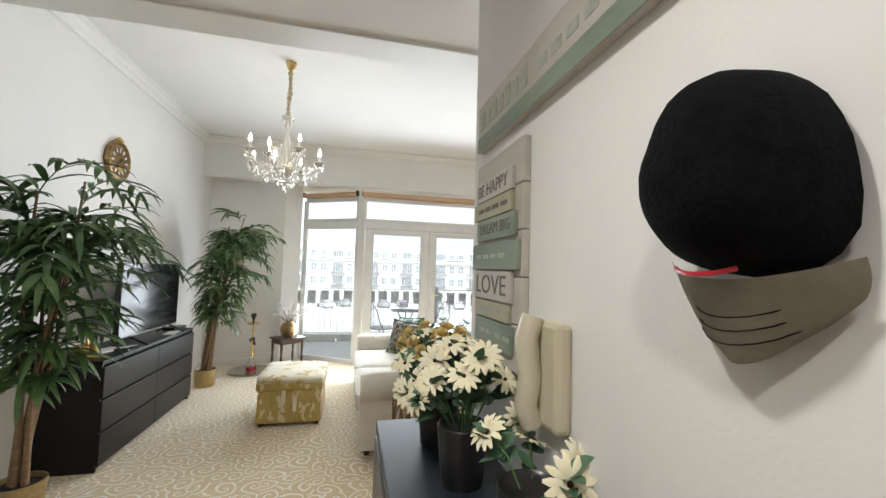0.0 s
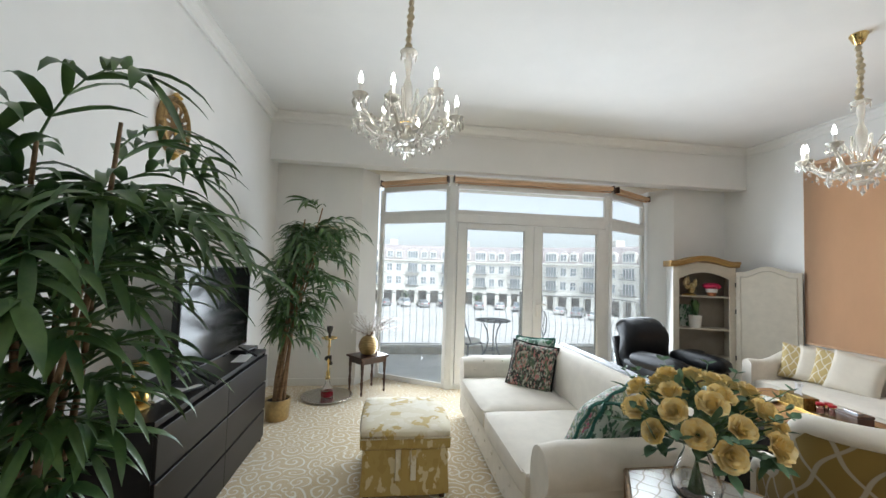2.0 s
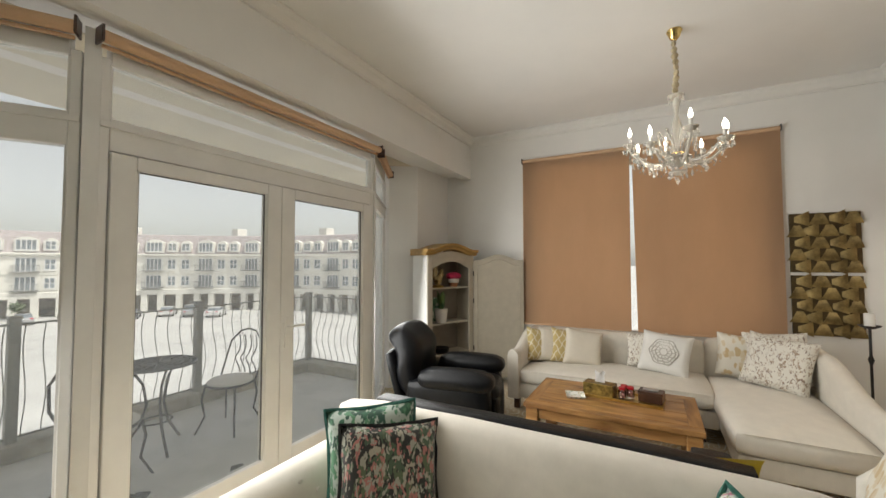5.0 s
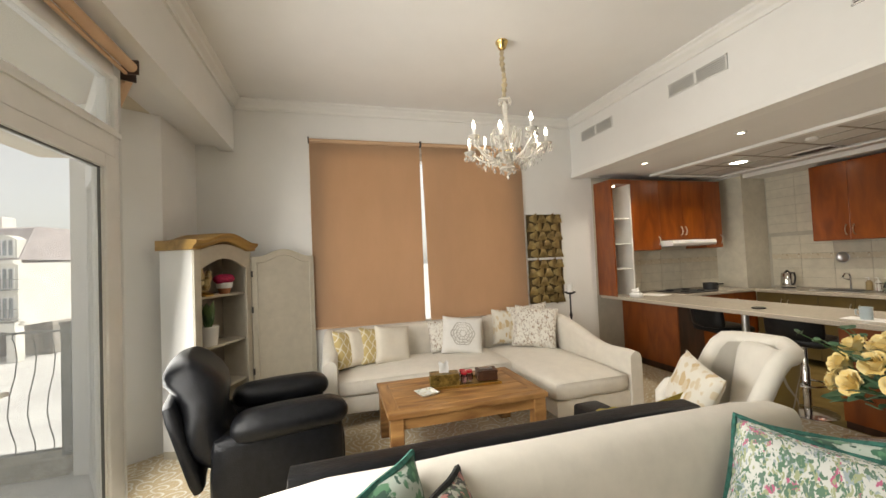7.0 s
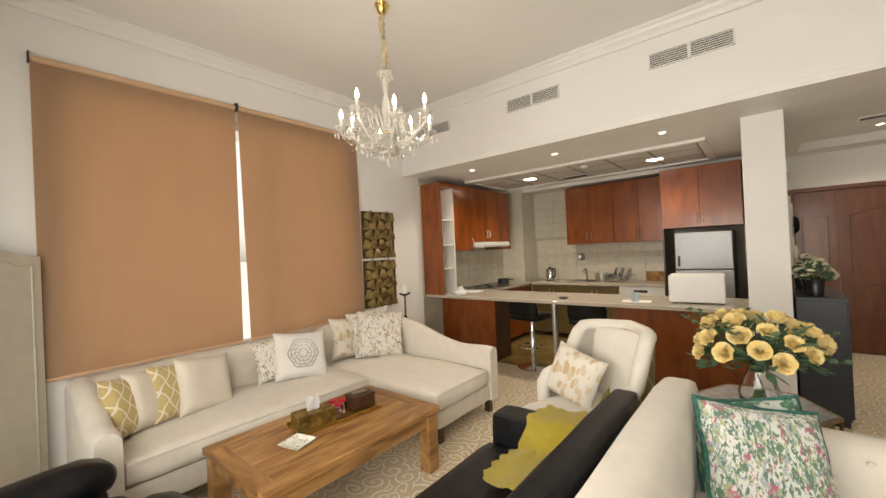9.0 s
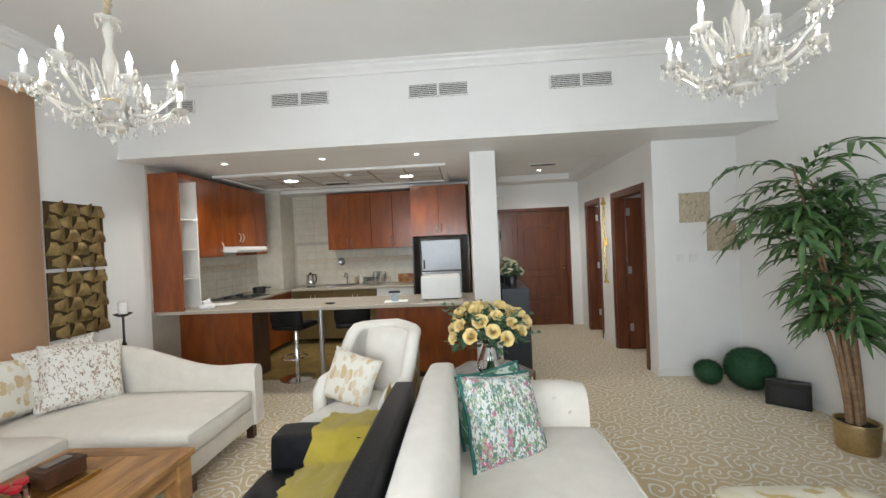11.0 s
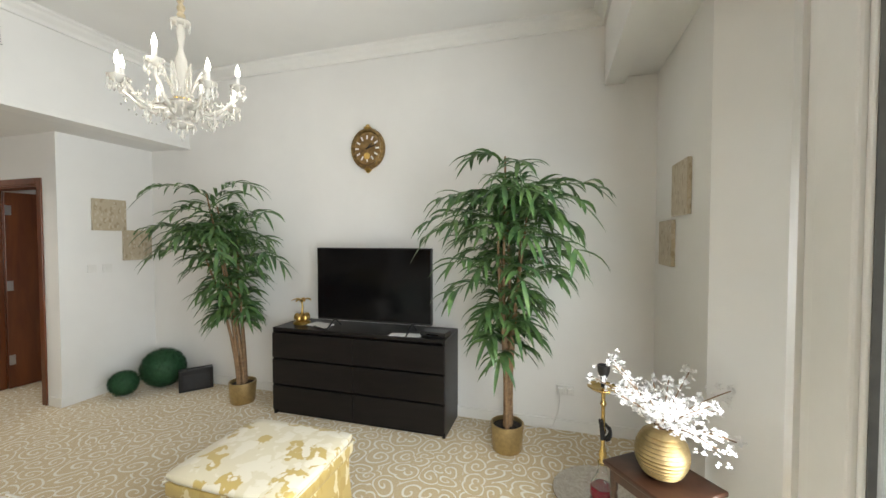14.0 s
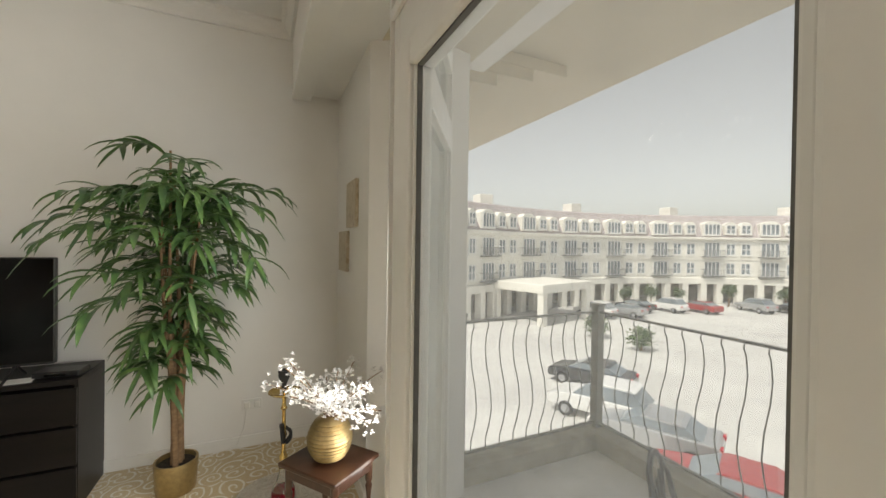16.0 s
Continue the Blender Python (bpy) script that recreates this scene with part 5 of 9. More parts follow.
for k, (y0, y1) in enumerate(((BY0 + 0.2, ym - 0.003), (ym + 0.003, BY1))):
    seat = part("seat_cushion", soft_box(BX + 0.12, y0, 0.26, BX + 0.78, y1, 0.40, 0.04, 0.015, 7 + k, 7), LEATHER, s, "", True)
    for i in range(2):
        for j in range(3):
            part("button", button(bmesh.new(), BX + 0.30 + 0.26 * i, y0 + 0.15 + 0.24 * j, 0.417, "z"), LEATHER, seat, "", True)
for x in (BX + 0.08, BX + 0.7):
    for y in (BY0 + 0.08, BY1 - 0.1):
        part("foot", lathe([(0, 0), (0.02, 0), (0.022, 0.05), (0, 0.05)], 10, m=pose(x, y, 0)), CHROME, s, "", True)


def throw(m):
    """A knitted throw spread over the sofa's arm and seat and up the inside of the back, with folds."""
    bm = bmesh.new()
    rows = []
    n, k = 26, 22
    for i in range(n + 1):
        y = -0.015 + 0.64 * i / n
        drop_ = max(0.0, min(1.0, (y - 0.17) / 0.10))
        base = 0.570 - 0.130 * drop_ * drop_ * (3 - 2 * drop_)
        up = max(0.06, 0.20 - 0.10 * i / n)
        wide = 0.33 + 0.08 * math.sin(2.2 * i / n) + 0.012 * math.sin(1.9 * i)
        row = []
        for j in range(k + 1):
            g = j / k
            fold = 0.012 * math.sin(17 * g + 0.16 * i) + 0.007 * math.sin(37 * g - 0.2 * i)
            if g < 0.35:
                h_ = 1 - g / 0.35
                x, z = 0.150 - 0.012 * h_ + abs(fold) * 0.6, base + 0.01 + up * h_
            else:
                x, z = 0.150 + wide * (g - 0.35) / 0.65, base + 0.01 * math.exp(-20 * (g - 0.35)) + 0.004 + abs(fold)
            row.append(bm.verts.new((x, y + 0.02 * math.sin(9 * g), z)))
        rows.append(row)
    for a, b in zip(rows, rows[1:]):
        for j in range(k):
            bm.faces.new((a[j], a[j + 1], b[j + 1], b[j]))
    bmesh.ops.solidify(bm, geom=bm.faces[:], thickness=-0.007)
    bmesh.ops.recalc_face_normals(bm, faces=bm.faces[:])
    return one("throw_blanket", bm, YELLOWKNIT, m, "mustard yellow knitted throw over the black sofa arm", "blanket", smooth=True)


throw(pose(BX, BY0, 0))

# ---- hexagonal table and roses ----
h = thing("side_table", pose(1.31, 4.09, 0), "hexagonal bronze side table with a mirrored glass top", "side table")
HEXTOP = lattice_material("mirrored_lattice_top", (0.62, 0.63, 0.62), (0.28, 0.24, 0.17), 30.0, 0.10, 1.0)
nodes_of(HEXTOP)[1].inputs["Metallic"].default_value = 0.75
nodes_of(HEXTOP)[1].inputs["Roughness"].default_value = 0.07
BRONZE = material("antique_bronze", (0.26, 0.18, 0.10), 0.4, metal=0.9, vary=0.2, scale=30)
hexa = [(0.31 * math.cos(math.radians(60 * i)), 0.31 * math.sin(math.radians(60 * i))) for i in range(6)]
top = part("glass_top", prism([(x * 0.96, y * 0.96) for x, y in hexa], 0.012, "z"), HEXTOP, h, "mirrored lattice glass")
top.location.z = 0.575
uv_from(top, lambda p: (p.x, p.y))
bm = bmesh.new()
for i in range(6):
    a, b = hexa[i], hexa[(i + 1) % 6]
    tube([(a[0], a[1], 0.577), (b[0], b[1], 0.577)], 0.012, 6, bm)
part("rim", bm, BRONZE, h, "", True)
for i in range(6):
    part("leg", tube([(hexa[i][0], hexa[i][1], 0.577), (hexa[i][0] * 0.97, hexa[i][1] * 0.97, 0.0)], 0.009, 6), BRONZE, h, "", True)
    a, b = Vector(hexa[i]), Vector(hexa[(i + 1) % 6])
    mid, along = (a + b) / 2, (b - a).normalized()
    for s_ in (-0.06, 0.06):
        part("hoop", tube([(*(mid + along * (s_ + 0.085 * math.cos(t_))), 0.30 + 0.255 * math.sin(t_)) for t_ in [2 * math.pi * k / 24 for k in range(25)]], 0.006, 5), BRONZE, h, "", True)
bm = bmesh.new()
for i in range(6):
    a, b = hexa[i], hexa[(i + 1) % 6]
    tube([(a[0] * 0.97, a[1] * 0.97, 0.05), (b[0] * 0.97, b[1] * 0.97, 0.05)], 0.007, 5, bm)
part("stretcher", bm, BRONZE, h, "", True)

v = thing("vase", pose(1.31, 4.11, 0.587), "clear glass vase with water on the hexagonal table", "vase")
part("glass", lathe([(0, 0), (0.07, 0), (0.09, 0.03), (0.095, 0.07), (0.07, 0.14), (0.045, 0.2), (0.055, 0.255), (0.06, 0.26), (0.05, 0.255), (0.04, 0.2), (0.064, 0.14), (0.088, 0.07), (0.082, 0.03), (0.06, 0.012), (0, 0.012)], 28), GLASS, v, "", True)
GREENSTEM = material("green_stem", (0.06, 0.13, 0.04), 0.6, vary=0.2, scale=20)
ROSE = material("yellow_rose_petal", (0.84, 0.61, 0.19), 0.6, vary=0.12, scale=30, second=(0.87, 0.76, 0.45), spec=0.3)
EUCA = material("eucalyptus_leaf", (0.10, 0.19, 0.10), 0.55, vary=0.2, scale=15, second=(0.05, 0.11, 0.06))


def rose_into(verts, faces, c, up, size, rng):
    """A rose: layers of cupped petals wound round each other."""
    up = up.normalized()
    s = up.orthogonal().normalized()
    t = up.cross(s)
    for layer, (count, open_, hgt) in enumerate(((2, 0.10, 0.98), (3, 0.28, 1.02), (4, 0.5, 1.02), (5, 0.74, 0.94), (6, 0.96, 0.74))):
        for k in range(count):
            a0 = 2 * math.pi * k / count + layer * 0.7 + rng.uniform(-0.1, 0.1)
            wid = 2 * math.pi / count * 0.72
            base = len(verts)
            for j in range(4):
                f = j / 3
                for i in range(5):
                    g = i / 4 - 0.5
                    a = a0 + g * wid * 2 * (0.6 + 0.4 * math.sin(math.pi * f * 0.8))
                    r = size * (0.12 + (open_ * 0.62) * f ** 0.7 + (0.14 * open_ * f ** 4))
                    z = size * (hgt * f * (1 - 0.35 * (2 * g) ** 2 * f) - 0.12 * open_ * f ** 4 - 0.25)
                    verts.append((c + (s * math.cos(a) + t * math.sin(a)) * r + up * z)[:])
            for j in range(3):
                for i in range(4):
                    p = base + 5 * j + i
                    faces.append((p, p + 1, p + 6, p + 5))


rb = thing("rose_bouquet", pose(1.31, 4.11, 0.60), "bouquet of yellow roses with eucalyptus in a glass vase", "flowers")
rng = random.Random(11)
bmt = bmesh.new()
lv, lf = [], []
n = 30
for i in range(n):
    f = (i + 0.5) / n
    a = 2.39996 * i
    el = math.asin(0.0 + 0.98 * (1 - f))
    d = Vector((math.cos(el) * math.cos(a), math.cos(el) * math.sin(a), math.sin(el) * 0.85))
    c = Vector((0, 0, 0.27)) + Vector((d.x * 0.29, d.y * 0.29, d.z * 0.25)) * rng.uniform(0.85, 1.05)
    rv, rf = [], []
    rose_into(rv, rf, c, d + Vector((0, 0, 0.25)), 0.061 * rng.uniform(0.88, 1.12), rng)
    leaf_mesh("rose", rv, rf, ROSE, rb, "yellow rose")
    foot = Vector((0.03 * math.cos(a + 3), 0.03 * math.sin(a + 3), 0.015))
    tube([foot, Vector((0.012 * math.cos(a), 0.012 * math.sin(a), 0.2)), c], 0.0035, 5, bmt)
    for k in range(7):
        p = c * rng.uniform(0.6, 0.98) + Vector((rng.uniform(-1, 1), rng.uniform(-1, 1), rng.uniform(-1, 0.4))) * 0.05
        if p.z < 0.2:
            continue
        leaf_into(lv, lf, p, d + Vector((rng.uniform(-1, 1), rng.uniform(-1, 1), rng.uniform(-0.6, 0.4))), rng.uniform(0.06, 0.1), rng.uniform(0.036, 0.052), 0.6, rng.uniform(-0.6, 0.6))
for i in range(12):
    a = 0.52 * i + 0.2
    p, d, pts = Vector((0, 0, 0.24)), Vector((math.cos(a), math.sin(a), rng.uniform(0.2, 0.9))).normalized(), []
    L = rng.uniform(0.34, 0.46)
    for j in range(8):
        pts.append(p.copy())
        p = p + d * L / 7
        d = (d + Vector((0, 0, rng.uniform(-0.1, 0.1)))).normalized()
    tube(pts, 0.002, 4, bmt)
    for j in range(3, 8):
        for s_ in (-1, 1):
            e = d.cross(Vector((0, 0, 1))).normalized() * s_ + Vector((0, 0, 0.4))
            leaf_into(lv, lf, pts[j], e, 0.038, 0.036, 0.2, rng.uniform(-0.8, 0.8))
part("stem", bmt, GREENSTEM, rb, "", True)
leaf_mesh("leaves", lv, lf, EUCA, rb, "eucalyptus and rose leaves", "stuff")


# ---- barrel armchair ----
def barrel_chair(m):
    """Curved-back armchair with low arms, front towards +y."""
    c = thing("armchair", m, "ivory curved-back armchair with a mustard lattice back", "armchair")

    def edge(i, n, r):
        """Plan direction, height and lean of the shell at step i of n."""
        a = math.radians(-206 + 232 * i / n)
        g = abs(2 * i / n - 1)
        fall = min(1, max(0, (g - 0.44) / 0.26))
        h = 0.90 - 0.03 * g - 0.29 * fall * fall * (3 - 2 * fall) - 0.04 * max(0, g - 0.7)
        k = (abs(math.cos(a)) ** 3.4 + abs(math.sin(a)) ** 3.4) ** (-1 / 3.4)
        lean = 0.12 * max(0, 1 - 1.6 * g)
        return a, k, h, lean

    def shell(r, name, mat, label, thick):
        bm = bmesh.new()
        n, m_, rings = 40, 8, []
        for i in range(n + 1):
            a, k, h, lean = edge(i, n, r)
            col = []
            for q in range(m_ + 1):
                z = 0.15 + (h - 0.15) * q / m_
                col.append(bm.verts.new((r * k * math.cos(a), r * k * math.sin(a) * 0.96 - lean * max(0, z - 0.35) / 0.55, z)))
            rings.append(col)
        for p_, q_ in zip(rings, rings[1:]):
            for k in range(m_):
                bm.faces.new((p_[k], q_[k], q_[k + 1], p_[k + 1]))
        bmesh.ops.solidify(bm, geom=bm.faces[:], thickness=thick)
        bmesh.ops.recalc_face_normals(bm, faces=bm.faces[:])
        return part(name, bm, mat, c, label, True)

    shell(0.262, "inner_back", IVORY, "plain ivory padded inside", 0.05)
    ob = shell(0.335, "outer_back", LATTICE, "mustard lattice outside", 0.02)
    uv_from(ob, lambda p: (math.atan2(p.x, -p.y) * 0.36, p.z))
    pts = []
    for i in range(41):
        a, k, h, lean = edge(i, 40, 0.3)
        pts.append((0.302 * k * math.cos(a), 0.302 * k * math.sin(a) * 0.96 - lean * max(0, h - 0.35) / 0.55, h - 0.005))
    e0, e1 = Vector(pts[0]), Vector(pts[-1])
    pts = [(e0.x, e0.y + 0.01, 0.18), (e0.x, e0.y + 0.02, 0.38), (e0.x, e0.y + 0.018, e0.z - 0.05), *pts[1:-1], (e1.x, e1.y + 0.018, e1.z - 0.05), (e1.x, e1.y + 0.02, 0.38), (e1.x, e1.y + 0.01, 0.18)]
    part("rolled_edge", tube(pts, 0.048, 12), IVORY, c, "padded ivory edge", True)
    part("base", soft_box(-0.27, -0.24, 0.14, 0.27, 0.36, 0.30, 0.04, 0.0, 1, 5), IVORY, c, "", True)
    part("seat_cushion", soft_box(-0.25, -0.25, 0.29, 0.25, 0.41, 0.43, 0.05, 0.02, 2, 7), IVORY, c, "", True)
    part("back_cushion", join(bmesh.new(), soft_box(-0.22, -0.05, 0, 0.22, 0.05, 0.46, 0.045, 0.02, 5, 7), pose(0, -0.235, 0.42, 10)), IVORY, c, "", True)
    for x, y in ((-0.24, -0.22), (0.24, -0.22), (-0.23, 0.3), (0.23, 0.3)):
        part("leg", lathe([(0, 0), (0.016, 0), (0.024, 0.16), (0, 0.16)], 10, m=pose(x, y, 0)), DARKWOOD, c, "", True)


barrel_chair(pose(2.20, 4.19, 0, 0, 0, -26))
cushion(pose(2.30, 4.20, 0.60, -20, 12, 160), 0.40, 0.36, 0.12, BEIGEFLOWER, "cream cushion with beige flowers on the armchair", 6, None, "armchair cushion")

# ---- corner sofa ----
s = thing("corner_sofa", pose(0, 0, 0), "large cream corner sofa with a chaise, under the blinds", "sofa")
LY0, LY1, LXF, LXB = 3.74, 6.46, 3.95, 4.88
part("seat_base", soft_box(LXF + 0.02, 4.60, 0.13, LXB, LY1, 0.29, 0.02, 0.0, 1, 5), CREAM, s, "", True)
part("chaise_base", soft_box(3.22, LY0 + 0.02, 0.13, LXB, 4.60, 0.27, 0.02, 0.0, 2, 5), CREAM, s, "", True)
seat = part("seat_cushion", soft_box(LXF, 4.63, 0.285, LXB - 0.16, LY1 - 0.13, 0.44, 0.045, 0.02, 3, 8), CREAM, s, "", True)
part("piping", tube([(LXF - 0.004, 4.68, 0.425), (LXF - 0.004, LY1 - 0.18, 0.425)], 0.005, 5), CREAM, seat)
seat = part("chaise_cushion", soft_box(3.20, LY0 + 0.14, 0.265, LXB - 0.16, 4.62, 0.43, 0.05, 0.02, 4, 8), CREAM, s, "", True)
part("piping", tube([(3.195, LY0 + 0.19, 0.415), (3.195, 4.57, 0.415)], 0.005, 5), CREAM, seat)
part("backrest", soft_box(LXB - 0.18, 4.63, 0.2, LXB, LY1 - 0.02, 0.76, 0.07, 0.012, 5, 8), CREAM, s, "", True)
part("backrest", soft_box(LXB - 0.18, LY0 + 0.03, 0.2, LXB, 4.62, 0.78, 0.07, 0.012, 6, 8), CREAM, s, "", True)


def swoop_arm(x0, x1, y0, y1, z0, lo, hi):
    """An arm from the back (x1) sweeping down to its front end (x0)."""
    bm = bmesh.new()
    n, rings = 16, []
    for i in range(n + 1):
        f = i / n
        x = x0 + (x1 - x0) * f
        k = max(0, min(1, (f - 0.18) / 0.55))
        top = lo + (hi - lo) * (3 * k * k - 2 * k ** 3) + (0.02 * (1 - f / 0.18) if f < 0.18 else 0)
        w = (y1 - y0) / 2
        yc = (y0 + y1) / 2
        ins = 0.012 if i in (0, n) else 0.0
        prof = [(-w + ins, z0)]
        for q in range(9):
            a = math.pi * (1 - q / 8)
            prof.append((math.cos(a) * (w - ins), top - ins - w * 0.9 + w * 0.9 * math.sin(a)))
        prof.append((w - ins, z0))
        rings.append([bm.verts.new((x, yc + y, z)) for y, z in prof])
    for a, b in zip(rings, rings[1:]):
        for i in range(len(prof)):
            j = (i + 1) % len(prof)
            bm.faces.new((a[i], a[j], b[j], b[i]))
    bm.faces.new(rings[0]), bm.faces.new(rings[-1][::-1])
    bmesh.ops.recalc_face_normals(bm, faces=bm.faces[:])
    return bm


part("arm", swoop_arm(3.20, LXB, LY0, LY0 + 0.14, 0.13, 0.595, 0.79), CREAM, s, "arm sweeping up to the back", True)
part("arm", swoop_arm(LXF - 0.02, LXB, LY1 - 0.14, LY1, 0.13, 0.62, 0.77), CREAM, s, "arm sweeping up to the back", True)
for x, y in ((3.28, LY0 + 0.07), (3.28, 4.52), (4.78, LY0 + 0.08), (4.05, LY1 - 0.08), (4.78, LY1 - 0.08), (4.05, 4.72)):
    part("foot", prism([(x - 0.028, y - 0.028), (x + 0.028, y - 0.028), (x + 0.028, y + 0.028), (x - 0.028, y + 0.028)], 0.135, "z", None, 0.004), DARKWOOD, s, "dark square foot")

for k, (x, y, mat, lab, w, tilt) in enumerate(((4.42, 6.20, LATTICE_SMALL, "gold lattice cushion on the corner sofa", 0.38, 150), (4.46, 6.07, CUSHION, "plain cream cushion on the corner sofa", 0.38, 140),
                                               (4.48, 5.93, LATTICE_SMALL, "gold lattice cushion between plain ones", 0.38, 135), (4.46, 5.76, CUSHION, "plain cream cushion leaning on others", 0.40, 125))):
    cushion(pose(x, y, 0.615, -20, 8, tilt - 200), w, w, 0.12, mat, lab, 10 + k)
cushion(pose(4.48, 4.98, 0.635, -24, 5, -104), 0.46, 0.42, 0.13, WHITECUSHION, "white cushion with an embroidered grey medallion", 15, None, "sofa cushions", material("grey_embroidery", (0.48, 0.45, 0.40), 0.8, vary=0.05))
cushion(pose(4.58, 5.14, 0.635, -18, -4, -98), 0.40, 0.36, 0.11, FLORAL, "pale floral cushion half behind a white one", 16)
cushion(pose(4.40, 4.12, 0.66, -20, 6, -120), 0.50, 0.48, 0.14, FLORAL, "white cushion with brown flower print on the chaise", 17)
cushion(pose(4.56, 4.10, 0.67, -18, -6, -110), 0.48, 0.48, 0.13, FLORAL, "white cushion with brown flower print behind another", 18)
cushion(pose(4.66, 4.33, 0.64, -14, 4, -98), 0.42, 0.42, 0.12, BEIGEFLOWER, "beige flowered cushion against the sofa back", 19)

# ---- coffee table ----
t = thing("coffee_table", pose(3.415, 5.395, 0), "rustic brown wooden coffee table with thick square legs", "coffee table")
TW, TL, TH = 0.77, 1.22, 0.435
for k in range(5):
    x0 = -TW / 2 + 0.085 + k * 0.12
    part("plank", box(x0 + 0.0008, -TL / 2 + 0.09, TH - 0.035, x0 + 0.1192, TL / 2 - 0.09, TH - 0.001 * (k % 2), 0.003), RUSTIC, t)
for s_ in (-1, 1):
    part("rail", box(s_ * TW / 2, -TL / 2, TH - 0.037, s_ * (TW / 2 - 0.084), TL / 2, TH, 0.006), RUSTIC, t)
    e = part("end_board", box(-TL / 2 * 0 - 0.0, -0.3, 0, 0.089, 0.3, 0.036, 0.003), RUSTIC, t)
    e.matrix_basis = pose(0, s_ * (TL / 2 - 0.0895 if s_ > 0 else TL / 2), TH - 0.037, 0, 0, 90) if s_ > 0 else pose(0, -TL / 2, TH - 0.037, 0, 0, 90)
    part("apron", box(s_ * (TW / 2 - 0.03), -TL / 2 + 0.1, TH - 0.12, s_ * (TW / 2 - 0.055), TL / 2 - 0.1, TH - 0.037, 0.002), RUSTIC, t)
    part("apron", box(-TW / 2 + 0.1, s_ * (TL / 2 - 0.03), TH - 0.12, TW / 2 - 0.1, s_ * (TL / 2 - 0.055), TH - 0.037, 0.002), RUSTIC, t)
    for q in (-1, 1):
        part("leg", box(s_ * (TW / 2 - 0.015), q * (TL / 2 - 0.015), 0, s_ * (TW / 2 - 0.11), q * (TL / 2 - 0.11), TH - 0.037, 0.006), RUSTIC, t)

TZ = 0.435
tr = thing("serving_tray", pose(3.50, 5.30, TZ, 0, 0, 84), "long flat gold serving tray on the coffee table", "tray")
part("tray_base", box(-0.29, -0.12, 0, 0.29, 0.12, 0.008, 0.002), GOLD, tr)
for y in (-0.12, 0.11):
    part("tray_edge", box(-0.29, y, 0.008, 0.29, y + 0.01, 0.022, 0.002), GOLD, tr)
TIN = material("gilded_tin_box", (0.32, 0.22, 0.06), 0.35, metal=0.8, vary=0.4, scale=25, bump=0.2, bump_scale=50)
b = thing("tissue_box", pose(3.48, 5.48, TZ + 0.01, 0, 0, 80), "gilded tissue box with a tissue sticking out", "tissue box")
part("box_body", box(-0.12, -0.065, 0, 0.12, 0.065, 0.10, 0.005), TIN, b)
part("label_plate", box(-0.06, -0.067, 0.03, 0.06, -0.065, 0.06), PAPER, b)
bm = bmesh.new()
rows = []
for j in range(5):
    z = 0.1 + 0.022 * j
    rows.append([bm.verts.new((-0.04 + 0.02 * i + 0.006 * math.sin(3 * j), 0.012 * math.sin(2.2 * i + j) * (0.4 + 0.2 * j), z + 0.012 * math.sin(1.9 * i) * j / 4)) for i in range(5)])
for p, q in zip(rows, rows[1:]):
    for i in range(4):
        bm.faces.new((p[i], p[i + 1], q[i + 1], q[i]))
bmesh.ops.solidify(bm, geom=bm.faces[:], thickness=0.001)
part("tissue", bm, PAPER, b, "crumpled white tissue", True)
REDLID = material("red_lid", (0.50, 0.02, 0.035), 0.35, vary=0.1, scale=20)
for x, y in ((3.47, 5.31), (3.54, 5.30), (3.51, 5.25)):
    j = thing("candy_jar", pose(x, y, TZ + 0.01), "small clear jar with a red lid", "jar", "red-lidded jars")
    part("jar", lathe([(0, 0), (0.027, 0), (0.029, 0.01), (0.029, 0.06), (0.022, 0.07), (0.024, 0.01), (0, 0.008)], 16), GLASS, j, "", True)
    part("contents", lathe([(0, 0.009), (0.021, 0.009), (0.021, 0.045), (0, 0.048)], 12), material("pink_sweets", (0.62, 0.30, 0.28), 0.5, vary=0.4, scale=90), j)
    part("lid", lathe([(0, 0.07), (0.026, 0.07), (0.027, 0.088), (0, 0.09)], 16), REDLID, j, "red lid", True)
b = thing("wooden_box", pose(3.50, 5.10, TZ + 0.01, 0, 0, 80), "dark brown wooden box with objects on its lid", "box")
part("box_body", box(-0.085, -0.06, 0, 0.085, 0.06, 0.065, 0.004), DARKWOOD, b)
part("lid", box(-0.088, -0.063, 0.065, 0.088, 0.063, 0.085, 0.004), DARKWOOD, b)
part("lid_ornament", box(-0.05, -0.03, 0.085, 0.06, 0.02, 0.094, 0.003), STEEL, b)
b = thing("dish", pose(3.36, 5.66, TZ, 0, 0, 15), "square white dish with a green pattern", "dish")
bm = lathe([(0, 0.004), (0.06, 0.004), (0.085, 0.022), (0.09, 0.02), (0.065, 0.0), (0, 0)], 4)
part("plate", join(bmesh.new(), bm, pose(0, 0, 0, 0, 0, 45) @ Matrix.Diagonal((1.2, 1.2, 1, 1))), print_material("dish_glaze", (0.68, 0.67, 0.6), [(0.25, 0.35, 0.25), (0.5, 0.42, 0.25)], 30, 0.25), b)


